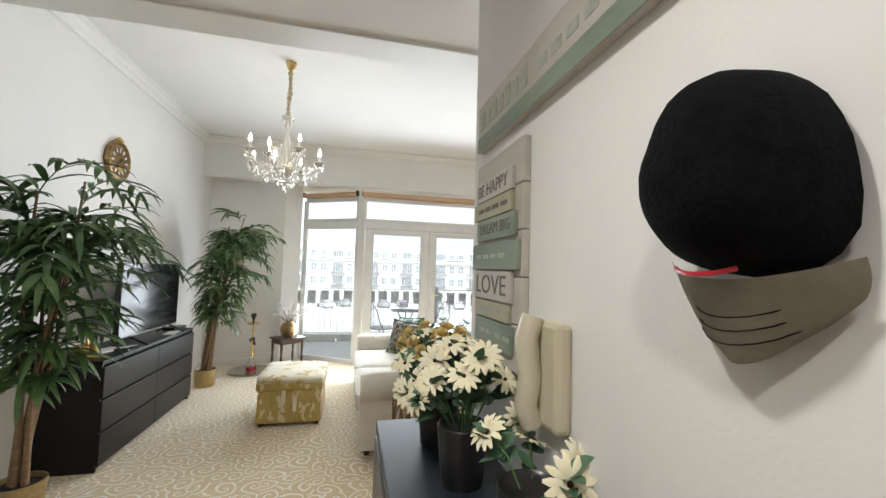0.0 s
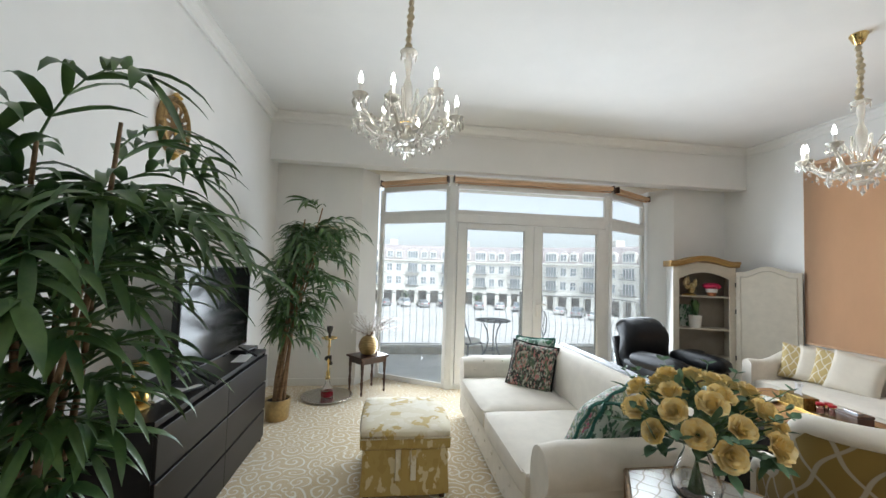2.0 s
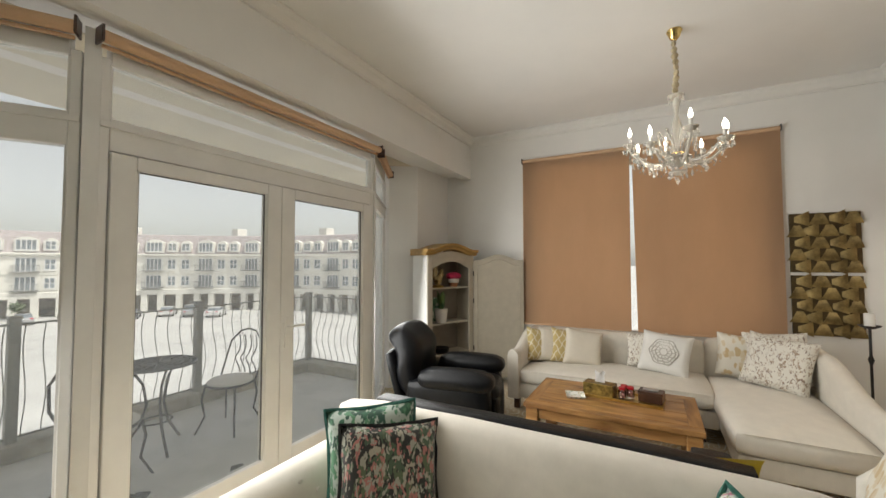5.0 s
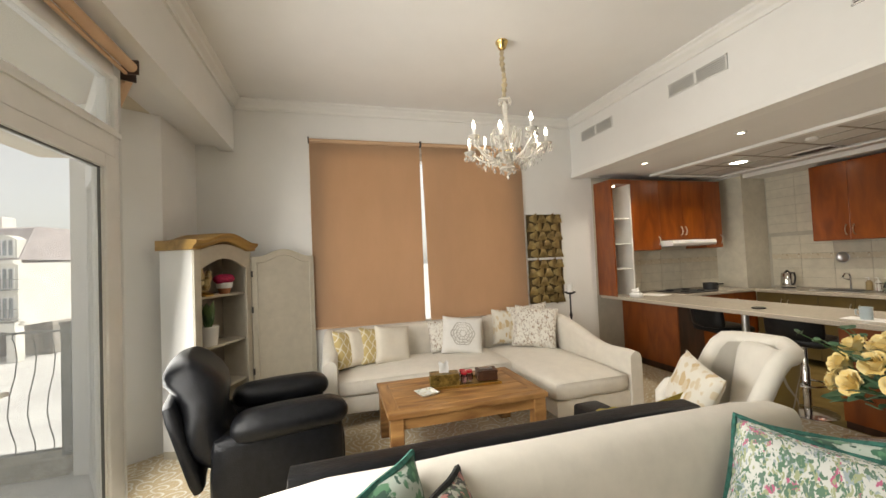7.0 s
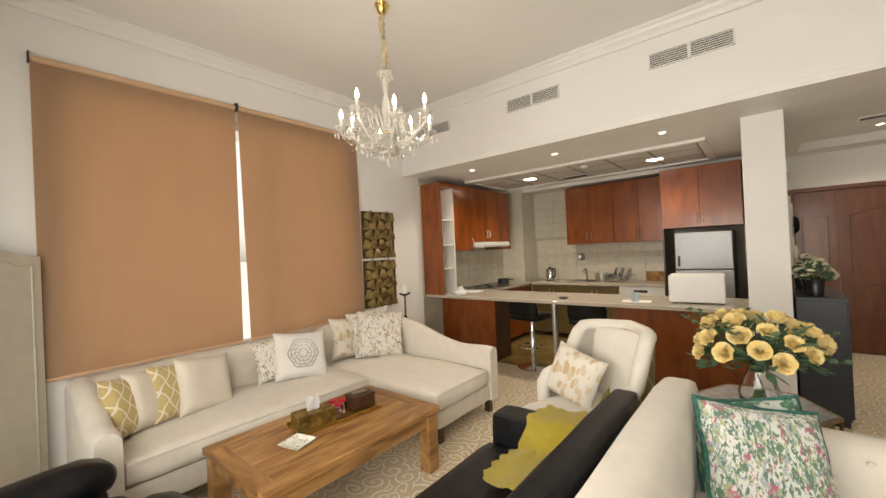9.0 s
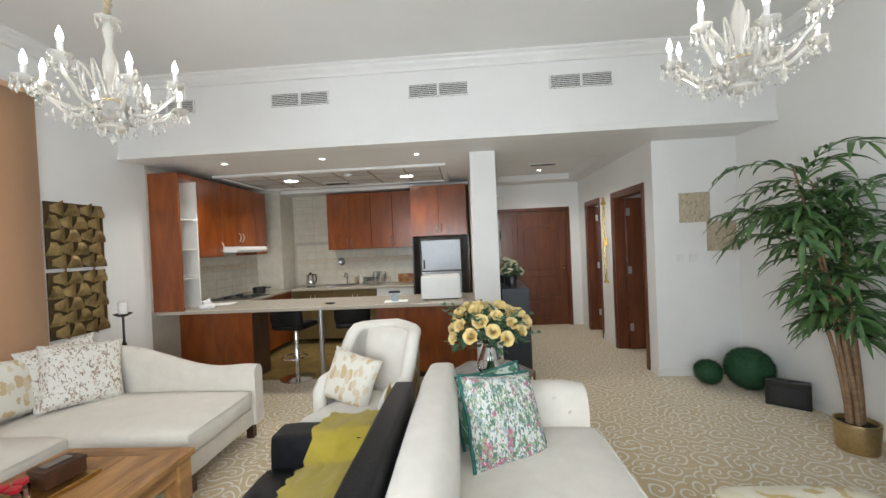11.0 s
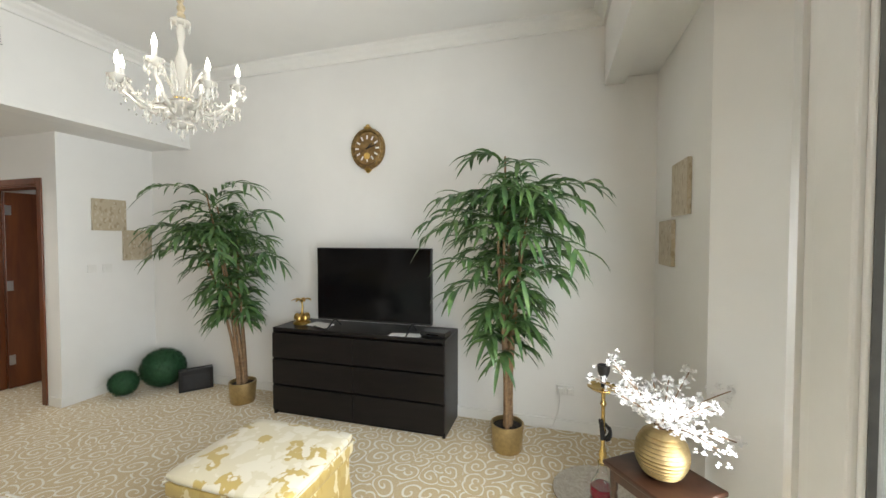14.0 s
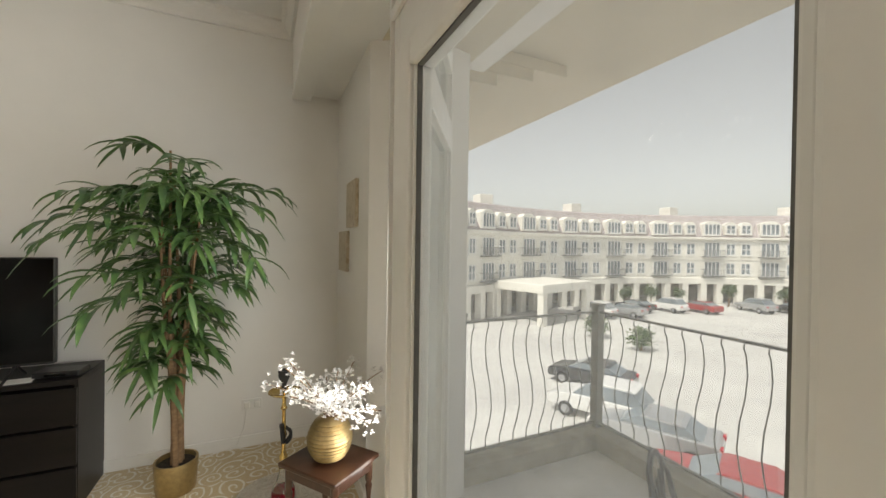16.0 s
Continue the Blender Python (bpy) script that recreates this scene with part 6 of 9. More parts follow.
# ---- black recliner ----
def recliner(m):
    """Plump leather recliner, front towards -y."""
    r = thing("recliner", m, "plump black leather recliner armchair", "armchair")
    part("base", soft_box(-0.40, -0.42, 0.03, 0.40, 0.38, 0.30, 0.03, 0.0, 1, 5), LEATHER, r, "", True)
    part("seat_cushion", soft_box(-0.27, -0.50, 0.28, 0.27, 0.25, 0.46, 0.07, 0.03, 2, 7), LEATHER, r, "", True)
    part("footrest", soft_box(-0.27, -0.52, 0.05, 0.27, -0.44, 0.36, 0.035, 0.01, 3, 5), LEATHER, r, "", True)
    for s_ in (-1, 1):
        part("arm", soft_box(s_ * 0.25, -0.46, 0.05, s_ * 0.46, 0.36, 0.50, 0.05, 0.01, 4 + s_, 6), LEATHER, r, "", True)
        part("arm_pad", soft_box(s_ * 0.235, -0.49, 0.44, s_ * 0.485, 0.24, 0.60, 0.075, 0.02, 6 + s_, 7), LEATHER, r, "stuffed arm pad", True)
    bm = soft_box(-0.37, -0.02, 0, 0.37, 0.22, 0.66, 0.09, 0.04, 9, 8)
    for v_ in bm.verts:
        g = v_.co.z / 0.66
        v_.co.y += -0.035 * math.cos(2 * math.pi * g * 1.5)
        v_.co.x *= 1 - 0.10 * max(0, g - 0.55)
    part("backrest", join(bmesh.new(), bm, pose(0, 0.22, 0.33, -17)), LEATHER, r, "deep padded backrest", True)
    part("back_shell", join(bmesh.new(), soft_box(-0.39, 0.18, 0, 0.39, 0.27, 0.56, 0.05, 0.01, 3, 6), pose(0, 0.22, 0.26, -17)), LEATHER, r, "", True)


recliner(pose(3.33, 6.79, 0, 0, 0, 12) @ Matrix.Diagonal((0.90, 0.90, 1.0, 1)))


# ---- corner cabinet with an open door ----
GREYPAINT = material("taupe_grey_cabinet_paint", (0.50, 0.455, 0.37), 0.5, vary=0.05, scale=10, bump=0.05, bump_scale=60)
CROWN = wood_material("oak_brown_crown", (0.26, 0.145, 0.035), (0.42, 0.25, 0.07), 0.4, (0.8, 5, 5), 3.0)
CABINETBACK = material("dark_cabinet_back", (0.26, 0.225, 0.18), 0.6, vary=0.08, scale=6)


def arch(w, h, rise, n=12, x0=None):
    """A flat-bottomed outline with an arched, shouldered top."""
    x0 = -w / 2 if x0 is None else x0
    pts = [(x0, 0), (x0 + w, 0), (x0 + w, h)]
    for i in range(1, n):
        f = i / n
        pts.append((x0 + w * (1 - f), h + rise * math.sin(math.pi * max(0, min(1, (f - 0.12) / 0.76))) ** 1.4))
    pts.append((x0, h))
    return pts


def corner_cabinet(m):
    """Tall narrow cupboard, front towards -y, its arched door swung open on the right."""
    W, D, H = 0.74, 0.28, 1.645
    c = thing("cabinet", m, "tall taupe cupboard with an arched crown and open door", "cabinet")
    for s_ in (-1, 1):
        part("side_panel", box(s_ * W / 2, 0, 0.06, s_ * (W / 2 - 0.022), D, H, 0.003), GREYPAINT if s_ > 0 else TRIM, c)
    # back panel is darker than the shelves
    part("back_panel", box(-W / 2 + 0.022, D - 0.012, 0.06, W / 2 - 0.022, D, H), CABINETBACK, c)
    part("plinth", box(-W / 2, 0.01, 0, W / 2, D, 0.06, 0.004), GREYPAINT, c)
    for z in (0.08, 0.42, 0.80, 1.235):
        part("shelf", box(-W / 2 + 0.022, 0.03, z, W / 2 - 0.022, D - 0.012, z + 0.02, 0.002), GREYPAINT, c)
    # face frame with an arched head
    for s_ in (-1, 1):
        part("stile", box(s_ * W / 2, -0.02, 0.06, s_ * (W / 2 - 0.075), 0.0, H, 0.003), GREYPAINT, c)
    n = 12
    bm = bmesh.new()
    lo = [(-W / 2 + 0.075 + (W - 0.15) * i / n, H - 0.16 + 0.09 * math.sin(math.pi * i / n)) for i in range(n + 1)]
    hi = [(W / 2 - 0.075 - (W - 0.15) * i / n, H + 0.055 * math.sin(math.pi * i / n)) for i in range(n + 1)]
    part("arched_rail", join(bm, prism(lo + hi, 0.02, "y"), pose(0, -0.02, 0)), GREYPAINT, c)
    # crown that follows the arch
    bm = bmesh.new()
    prof = [(0.0, 0.0), (-0.02, 0.005), (-0.03, 0.03), (-0.055, 0.05), (-0.06, 0.075), (0.0, 0.08)]
    rings = []
    for i in range(21):
        f = i / 20
        x = -W / 2 - 0.04 + (W + 0.08) * f
        z = H + 0.075 * math.sin(math.pi * max(0, min(1, (f - 0.1) / 0.8))) ** 1.5
        rings.append([bm.verts.new((x, -0.02 + y, z + h_)) for y, h_ in prof] + [bm.verts.new((x, D, z + 0.08)), bm.verts.new((x, D, z))])
    for a, b in zip(rings, rings[1:]):
        for i in range(8):
            bm.faces.new((a[i], a[(i + 1) % 8], b[(i + 1) % 8], b[i]))
    bm.faces.new(rings[0]), bm.faces.new(rings[-1][::-1])
    bmesh.ops.recalc_face_normals(bm, faces=bm.faces[:])
    part("crown", bm, CROWN, c, "brown moulded crown")
    # open door on the right
    door = part("door", arch_panel(0.65, 1.50, 0.075), GREYPAINT, c, "open arched panel door")
    door.matrix_basis = pose(W / 2 - 0.005, -0.03, 0.09, 0, 0, -38)
    for z in (0.35, 0.95, 1.3):
        part("hinge", box(-0.006, -0.012, z, 0.006, 0.006, z + 0.06), BLACKMETAL, door)
    return c


def arch_panel(w, h, rise):
    bm = prism(arch(w, h, rise, 14, 0.0), 0.02, "y", None, 0.002)
    inner = [(0.05 + (w - 0.1) * x / w, 0.06 + (z if z < 0.1 else z - 0.12)) for x, z in arch(w, h, rise, 14, 0.0)]
    n = len(inner)
    for i in range(n):
        a, b = inner[i], inner[(i + 1) % n]
        tube([(a[0], -0.001, a[1]), (b[0], -0.001, b[1])], 0.007, 4, bm)
    return bm


CABM = pose(4.20, 7.27, 0, 0, 0, -22)
corner_cabinet(CABM)
o = thing("gold_figurine", CABM @ pose(-0.14, 0.09, 1.255), "gilded figurine group on the cabinet shelf", "ornament")
part("base", lathe([(0, 0), (0.08, 0), (0.085, 0.015), (0.05, 0.03), (0, 0.03)], 18), GOLD, o, "", True)
bm = bmesh.new()
rng = random.Random(2)
for i in range(7):
    join(bm, lathe([(0, 0), (0.026, 0.01), (0.034, 0.05), (0.02, 0.085), (0.026, 0.1), (0, 0.125)], 10), pose(rng.uniform(-0.06, 0.06), rng.uniform(-0.03, 0.03), 0.02 + 0.022 * i, rng.uniform(-30, 30), rng.uniform(-30, 30), 50 * i))
part("figure", bm, material("aged_gilt_and_ivory", (0.62, 0.52, 0.30), 0.35, metal=0.35, vary=0.3, scale=18, second=(0.30, 0.19, 0.05)), o, "gilt and ivory figures", True)
p = thing("potted_flower", CABM @ pose(0.13, 0.09, 1.255), "pink flowers in a small terracotta pot on the shelf", "flowers")
part("pot", lathe([(0, 0), (0.045, 0), (0.06, 0.075), (0.064, 0.08), (0.055, 0.08), (0, 0.07)], 16), material("terracotta", (0.40, 0.16, 0.07), 0.8, vary=0.15, scale=20), p, "", True)
part("pot_band", lathe([(0.059, 0.05), (0.066, 0.055), (0.07, 0.1), (0.06, 0.102)], 16), PAPER, p, "white paper band", True)
part("blooms", soft_box(-0.10, -0.05, 0.10, 0.10, 0.05, 0.17, 0.04, 0.012, 4, 5), material("pink_petals", (0.55, 0.02, 0.10), 0.7, vary=0.3, scale=40, bump=0.8, bump_scale=60), p, "bright pink blooms", True)
p = thing("potted_plant", CABM @ pose(-0.06, 0.11, 0.82) @ Matrix.Diagonal((1.35, 1.35, 1.35, 1)), "small broad-leaved plant in a white pot on the shelf", "plant")
part("pot", lathe([(0, 0), (0.05, 0), (0.062, 0.12), (0.056, 0.125), (0, 0.11)], 18), WHITECERAMIC, p, "white pot", True)
verts, faces = [], []
for i in range(7):
    a = 0.9 * i
    leaf_into(verts, faces, Vector((0, 0, 0.11)), Vector((math.cos(a) * 0.3, math.sin(a) * 0.25, 1)), 0.15 + 0.02 * (i % 3), 0.07, 0.2, 0.3)
leaf_mesh("leaves", verts, faces, LEAF, p, "broad green leaves")
one("picture", box(-0.11, -0.006, 0, 0.11, 0.006, 0.3, 0.003), PALM, CABM @ pose(-0.1, 0.22, 0.82, -6), "leaf print card leaning in the cabinet", "picture")
b = thing("stacked_plates", CABM @ pose(-0.05, 0.14, 0.44), "stack of dark plates on a lower shelf", "plates")
part("plates", lathe([(0, 0), (0.08, 0), (0.11, 0.02), (0.09, 0.02), (0.112, 0.04), (0.09, 0.04), (0.112, 0.06), (0, 0.055)], 22), BLACKMETAL, b, "", True)

# ---- roller blinds on the side wall ----
for k, (y0, y1) in enumerate(((5.285, 6.555), (3.93, 5.262))):
    r = thing("roller_blind", pose(XR, (y0 + y1) / 2, 0), "lowered plain brown roller blind on the wall", "blind", "lowered brown blinds")
    w = (y1 - y0) / 2
    bm = bmesh.new()
    rows = []
    for i in range(25):
        f = i / 24
        y = -w + 2 * w * f
        x = -0.035 - 0.004 * math.sin(5 * f + k) - 0.003 * math.sin(13 * f + 2 * k)
        rows.append([bm.verts.new((x * (0.8 + 0.3 * g), y - (0.032 * g * f if k else -0.012 * g * (1 - f)), 2.88 - 2.11 * g)) for g in (0, 0.25, 0.5, 0.75, 1)])
    for a, b in zip(rows, rows[1:]):
        for i in range(4):
            bm.faces.new((a[i], a[i + 1], b[i + 1], b[i]))
    bmesh.ops.solidify(bm, geom=bm.faces[:], thickness=0.002)
    part("fabric", bm, BLINDFAB, r, "plain brown fabric", True)
    part("roll", tube([(-0.03, -w, 2.89), (-0.03, w, 2.89)], 0.022, 12), BLINDFAB, r, "", True)
    part("bottom_bar", box(-0.048, -w + (0.0 if k else 0.014), 0.765, -0.03, w - (0.034 if k else 0.0), 0.785, 0.004), BLINDFAB, r)
    for s_ in (-1, 1):
        part("bracket", box(-0.06, s_ * w, 2.86, 0.0, s_ * (w + 0.01), 2.925, 0.003), BLACKMETAL, r)

# window behind the blinds, and an unseen slab added above it
w = thing("window_east", pose(0, 0, 0), "white framed window behind the lowered blinds", "window", kind="structure")
bm = bmesh.new()
for y0, y1, z0, z1 in ((4.05, 4.11, 0.70, 2.78), (6.36, 6.42, 0.70, 2.78), (4.95, 5.03, 0.76, 2.72), (4.11, 6.36, 0.70, 0.76), (4.11, 6.36, 2.72, 2.78)):
    box(XR + 0.09, y0, z0, XR + 0.15, y1, z1, 0.005, bm=bm)
part("window_frame", bm, FRAME, w)
for y0, y1 in ((4.11, 4.95), (5.03, 6.36)):
    g = part("pane", box(XR + 0.117, y0, 0.76, XR + 0.123, y1, 2.72), PANE, w)
    g.visible_shadow = False
# added slab, out of view: keeps sun from slipping between the blinds
structure("sun_block_east", box(XR + 0.2, 2.0, 3.1, XR + 1.7, 7.9, 3.3, 0.01), CEIL, "unseen slab added over the side window to block the sun", "ledge")

# ---- woven art panels ----
for z0 in (1.455, 0.855):
    a = thing("wall_art", pose(XR, 3.63, z0), "square bronze relief panel of curled metal strips", "wall art", "bronze relief panels")
    part("backing", box(-0.016, -0.255, 0, 0, 0.255, 0.57, 0.003), material("bronze_backing", (0.085, 0.055, 0.02), 0.55, metal=0.4, vary=0.2, scale=12), a)
    STRIP = material("bronze_strip", (0.46, 0.34, 0.14), 0.42, metal=0.5, vary=0.35, scale=9, second=(0.11, 0.075, 0.03))
    for i in range(4):
        for j in range(5):
            y, z = -0.19 + 0.127 * i + (0.03 if j % 2 else -0.03), 0.055 + 0.115 * j
            bm = bmesh.new()
            up = (i + j) % 2
            prof = []
            for q in range(7):
                f = q / 6
                prof.append((-0.017 - 0.015 * math.sin(math.pi * f), (f - 0.5) * 0.112))
            for (xa, ta), (xb, tb) in zip(prof, prof[1:]):
                quad = [(xa, ta, -0.05 + 0.02 * ta / 0.05), (xb, tb, -0.05 + 0.02 * tb / 0.05), (xb, tb, 0.05 - 0.025 * tb / 0.05), (xa, ta, 0.05 - 0.025 * ta / 0.05)]
                bm.faces.new([bm.verts.new((x, y_ if up else z_, z_ if up else y_)) for x, y_, z_ in quad])
            bmesh.ops.remove_doubles(bm, verts=bm.verts[:], dist=1e-4)
            bmesh.ops.solidify(bm, geom=bm.faces[:], thickness=0.002)
            bm.transform(pose(0, max(-0.2, min(0.2, y)), z))
            part("strip", bm, STRIP, a)

# candle holder on a small stand beside the art
c = thing("candle_stand", pose(4.72, 3.42, 0), "tall dark metal candle stand with a white candle", "candle stand")
part("base", lathe([(0, 0), (0.1, 0), (0.1, 0.012), (0.03, 0.03), (0, 0.035)], 20), BLACKMETAL, c, "", True)
part("pole", lathe([(0, 0.03), (0.012, 0.03), (0.012, 0.3), (0.02, 0.32), (0.01, 0.36), (0.01, 0.66), (0.022, 0.7), (0.01, 0.74), (0.01, 0.98), (0, 0.98)], 12), BLACKMETAL, c, "", True)
part("dish", lathe([(0, 0.975), (0.06, 0.985), (0.075, 1.0), (0.07, 0.992), (0.03, 0.97), (0, 0.965)], 20), BLACKMETAL, c, "", True)
part("candle", lathe([(0, 0.985), (0.036, 0.985), (0.036, 1.10), (0.03, 1.105), (0, 1.098)], 18), WHITECERAMIC, c, "white pillar candle", True)

# ---- air vents in the dropped wall ----
for xa, xb in ((4.10, 4.68), (2.728, 3.311), (1.361, 1.944), (0.012, 0.594)):
    v = thing("air_vent", pose((xa + xb) / 2, YS, 3.012), "white double air vent grille with dark slots", "vent", "air vents")
    w, hh = (xb - xa) / 2, 0.065
    part("backing", box(-w, 0, -hh, w, 0.003, hh), BLACKPLASTIC, v, "dark opening")
    bm = bmesh.new()
    for a0, a1, b0, b1 in ((-w, w, hh - 0.01, hh), (-w, w, -hh, -hh + 0.01), (-w, -w + 0.012, -hh, hh), (w - 0.012, w, -hh, hh), (-0.012, 0.012, -hh, hh)):
        box(a0, 0.003, b0, a1, 0.014, b1, 0.002, bm=bm)
    part("frame", bm, TRIM, v)
    for i in range(6):
        z = -hh + 0.022 + i * 0.0175
        for s_ in (-1, 1):
            q = box(min(s_ * 0.012, s_ * (w - 0.012)), -0.0035, -0.0015, max(s_ * 0.012, s_ * (w - 0.012)), 0.0075, 0.0015)
            part("slat", join(bmesh.new(), q, pose(0, 0.0075, z, 25)), TRIM, v)


# ---- kitchen ----
NICKEL = material("brushed_nickel", (0.60, 0.57, 0.50), 0.3, metal=1.0, vary=0.05, scale=20)
OLIVE = material("olive_brown_front", (0.13, 0.09, 0.03), 0.4, vary=0.1, scale=5)


def bow_handle(bm, p, q, out, r=0.006):
    """A bowed bar handle from p to q standing off along out."""
    p, q, out = Vector(p), Vector(q), Vector(out)
    pts = [p + (q - p) * (k / 8) + out * (0.03 * math.sin(math.pi * k / 8) ** 0.6) for k in range(9)]
    return tube(pts, r, 6, bm)


def cupboard(name, x0, y0, z0, x1, y1, z1, face, doors, label, mat=None, handle_low=True, group="cherry kitchen cupboards"):
    """A carcass with doors on one face ('+y' or '-x'); doors: how many side by side."""
    mat = mat or CHERRY
    c = thing(name, pose(x0, y0, z0), label, "cabinet", group)
    w, d, h = x1 - x0, y1 - y0, z1 - z0
    if face == "+y":
        part("body", box(0, 0, 0, w, d - 0.02, h, 0.002), mat, c)
        for i in range(doors):
            a, b = w * i / doors + 0.0015, w * (i + 1) / doors - 0.0015
            door = part("door", box(a, d - 0.0185, 0.002, b, d, h - 0.002, 0.003), mat, c)
            hx = b - 0.035 if i % 2 == 0 and doors > 1 else a + 0.035
            hz = 0.06 if handle_low else h - 0.2
            part("handle", bow_handle(None, (hx, d, hz), (hx, d, hz + 0.12), (0, 1, 0)), NICKEL, door, "bowed metal handle", True)
    else:
        part("body", box(0.02, 0, 0, w, d, h, 0.002), mat, c)
        for i in range(doors):
            a, b = d * i / doors + 0.0015, d * (i + 1) / doors - 0.0015
            door = part("door", box(0, a, 0.002, 0.0185, b, h - 0.002, 0.003), mat, c)
            hy = b - 0.035 if i % 2 == 0 and doors > 1 else a + 0.035
            hz = 0.06 if handle_low else h - 0.2
            part("handle", bow_handle(None, (0, hy, hz), (0, hy, hz + 0.12), (-1, 0, 0)), NICKEL, door, "bowed metal handle", True)
    return c


BAR0, BAR1, BARZ = 2.05, 2.80, 0.905
structure("breakfast_bar", box(PX1 + 0.002, BAR0, BARZ - 0.04, XR - 0.002, BAR1, BARZ, 0.008), STONE, "long beige granite breakfast bar", "counter")
b = thing("bar_cabinet", pose(0, 0, 0), "cherry wood panelled cabinet under the breakfast bar", "cabinet", "bar cabinets")
part("front_panel", box(4.03, 2.43, 0.08, XR - 0.004, 2.45, BARZ - 0.041, 0.002), CHERRY, b)
part("side_panel", box(4.03, 2.06, 0.0, 4.05, 2.43, BARZ - 0.041, 0.002), DARKWOOD, b)
part("plinth", box(4.05, 2.10, 0, XR - 0.004, 2.43, 0.08), DARKWOOD, b)
b = thing("bar_cabinet", pose(0, 0, 0), "wide cherry wood panel under the breakfast bar by the pillar", "cabinet", "bar cabinets")
part("front_panel", box(PX1 + 0.004, 2.43, 0.06, 2.52, 2.45, BARZ - 0.041, 0.002), CHERRY, b)
part("side_panel", box(2.50, 2.06, 0.0, 2.52, 2.43, BARZ - 0.041, 0.002), DARKWOOD, b)
part("plinth", box(PX1 + 0.004, 2.10, 0, 2.50, 2.43, 0.06), DARKWOOD, b)
p = thing("support_post", pose(3.12, 2.62, 0), "round steel post carrying the breakfast bar", "post")
part("tube", lathe([(0, 0), (0.03, 0), (0.03, BARZ - 0.041), (0, BARZ - 0.041)], 20), STEEL, p, "", True)
part("flange", lathe([(0.03, 0), (0.06, 0), (0.058, 0.012), (0.03, 0.014)], 20), STEEL, p, "", True)


def bar_stool(m):
    s = thing("bar_stool", m, "black leather bar stool on a chrome pedestal", "stool", "bar stools")
    part("base_plate", lathe([(0, 0), (0.2, 0), (0.2, 0.006), (0.15, 0.018), (0.04, 0.03), (0, 0.032)], 28), CHROME, s, "", True)
    part("column", lathe([(0, 0.03), (0.03, 0.03), (0.03, 0.4), (0.022, 0.41), (0.022, 0.6), (0, 0.6)], 16), CHROME, s, "", True)
    part("footring", tube([(0.14 * math.cos(2 * math.pi * i / 20), 0.14 * math.sin(2 * math.pi * i / 20) + 0.05, 0.27) for i in range(21)], 0.009, 6), CHROME, s, "", True)
    part("footring_arm", tube([(0, 0, 0.27), (0, 0.19, 0.27)], 0.008, 6), CHROME, s)
    part("seat", soft_box(-0.2, -0.19, 0.6, 0.2, 0.19, 0.68, 0.035, 0.008, 2, 6), LEATHER, s, "", True)
    bm = soft_box(-0.2, -0.03, 0, 0.2, 0.03, 0.24, 0.028, 0.006, 3, 6)
    for v_ in bm.verts:
        v_.co.y -= 0.9 * v_.co.x ** 2
    part("backrest", join(bmesh.new(), bm, pose(0, 0.2, 0.66, -8)), LEATHER, s, "", True)


bar_stool(pose(3.52, 2.40, 0, 0, 0, -8))
bar_stool(pose(2.82, 2.36, 0, 0, 0, 12))

# tall end unit with open shelves
SHELFLIT = material("white_shelf_lining", (0.72, 0.71, 0.67), 0.5, vary=0.03, scale=8)
u = thing("shelf_unit", pose(0, 0, 0), "tall cherry end unit with open white shelves", "shelf unit")
UZ1 = 2.44
part("end_panel", box(4.58, 2.80, BARZ + 0.001, XR - 0.004, 2.822, UZ1, 0.003), CHERRY, u)
part("back_panel", box(XR - 0.02, 2.52, BARZ + 0.001, XR - 0.004, 2.80, UZ1), SHELFLIT, u)
part("inner_panel", box(4.60, 2.50, BARZ + 0.001, XR - 0.004, 2.52, UZ1, 0.002), SHELFLIT, u)
for z in (1.25, 1.58, 1.92):
    part("shelf", box(4.62, 2.521, z, XR - 0.021, 2.799, z + 0.016, 0.002), SHELFLIT, u)
part("top", box(4.58, 2.50, UZ1 - 0.06, XR - 0.021, 2.80, UZ1 - 0.001, 0.002), CHERRY, u)
part("spot_lamp", lathe([(0, 0), (0.03, 0), (0.03, -0.008), (0, -0.01)], 16, m=pose(4.74, 2.66, UZ1 - 0.061)), material("shelf_spot_glow", (1.0, 0.9, 0.7), 0.4, vary=0, emit=8.0), u)
cupboard("wall_cupboard", 4.60, 2.04, 1.49, XR - 0.004, 2.498, UZ1, "-x", 1, "cherry wall cupboard beside the shelf unit")
cupboard("wall_cupboard", 4.60, 1.26, 1.62, XR - 0.004, 2.038, UZ1, "-x", 2, "cherry wall cupboard above the cooker hood")
cupboard("wall_cupboard", 4.60, 0.94, 1.49, XR - 0.004, 1.258, UZ1, "-x", 1, "narrow cherry wall cupboard by the tiled column")
hd = thing("cooker_hood", pose(4.44, 1.27, 1.535), "slim white cooker hood under the cupboards", "cooker hood")
part("hood_body", prism([(0, 0.0), (0.48, 0.0), (0.48, 0.075), (0.0, 0.075), (-0.015, 0.03)], 0.75, "y", None, 0.004), WHITEPLASTIC, hd)
part("filter", box(0.05, 0.05, -0.006, 0.42, 0.70, 0.0), STEEL, hd)

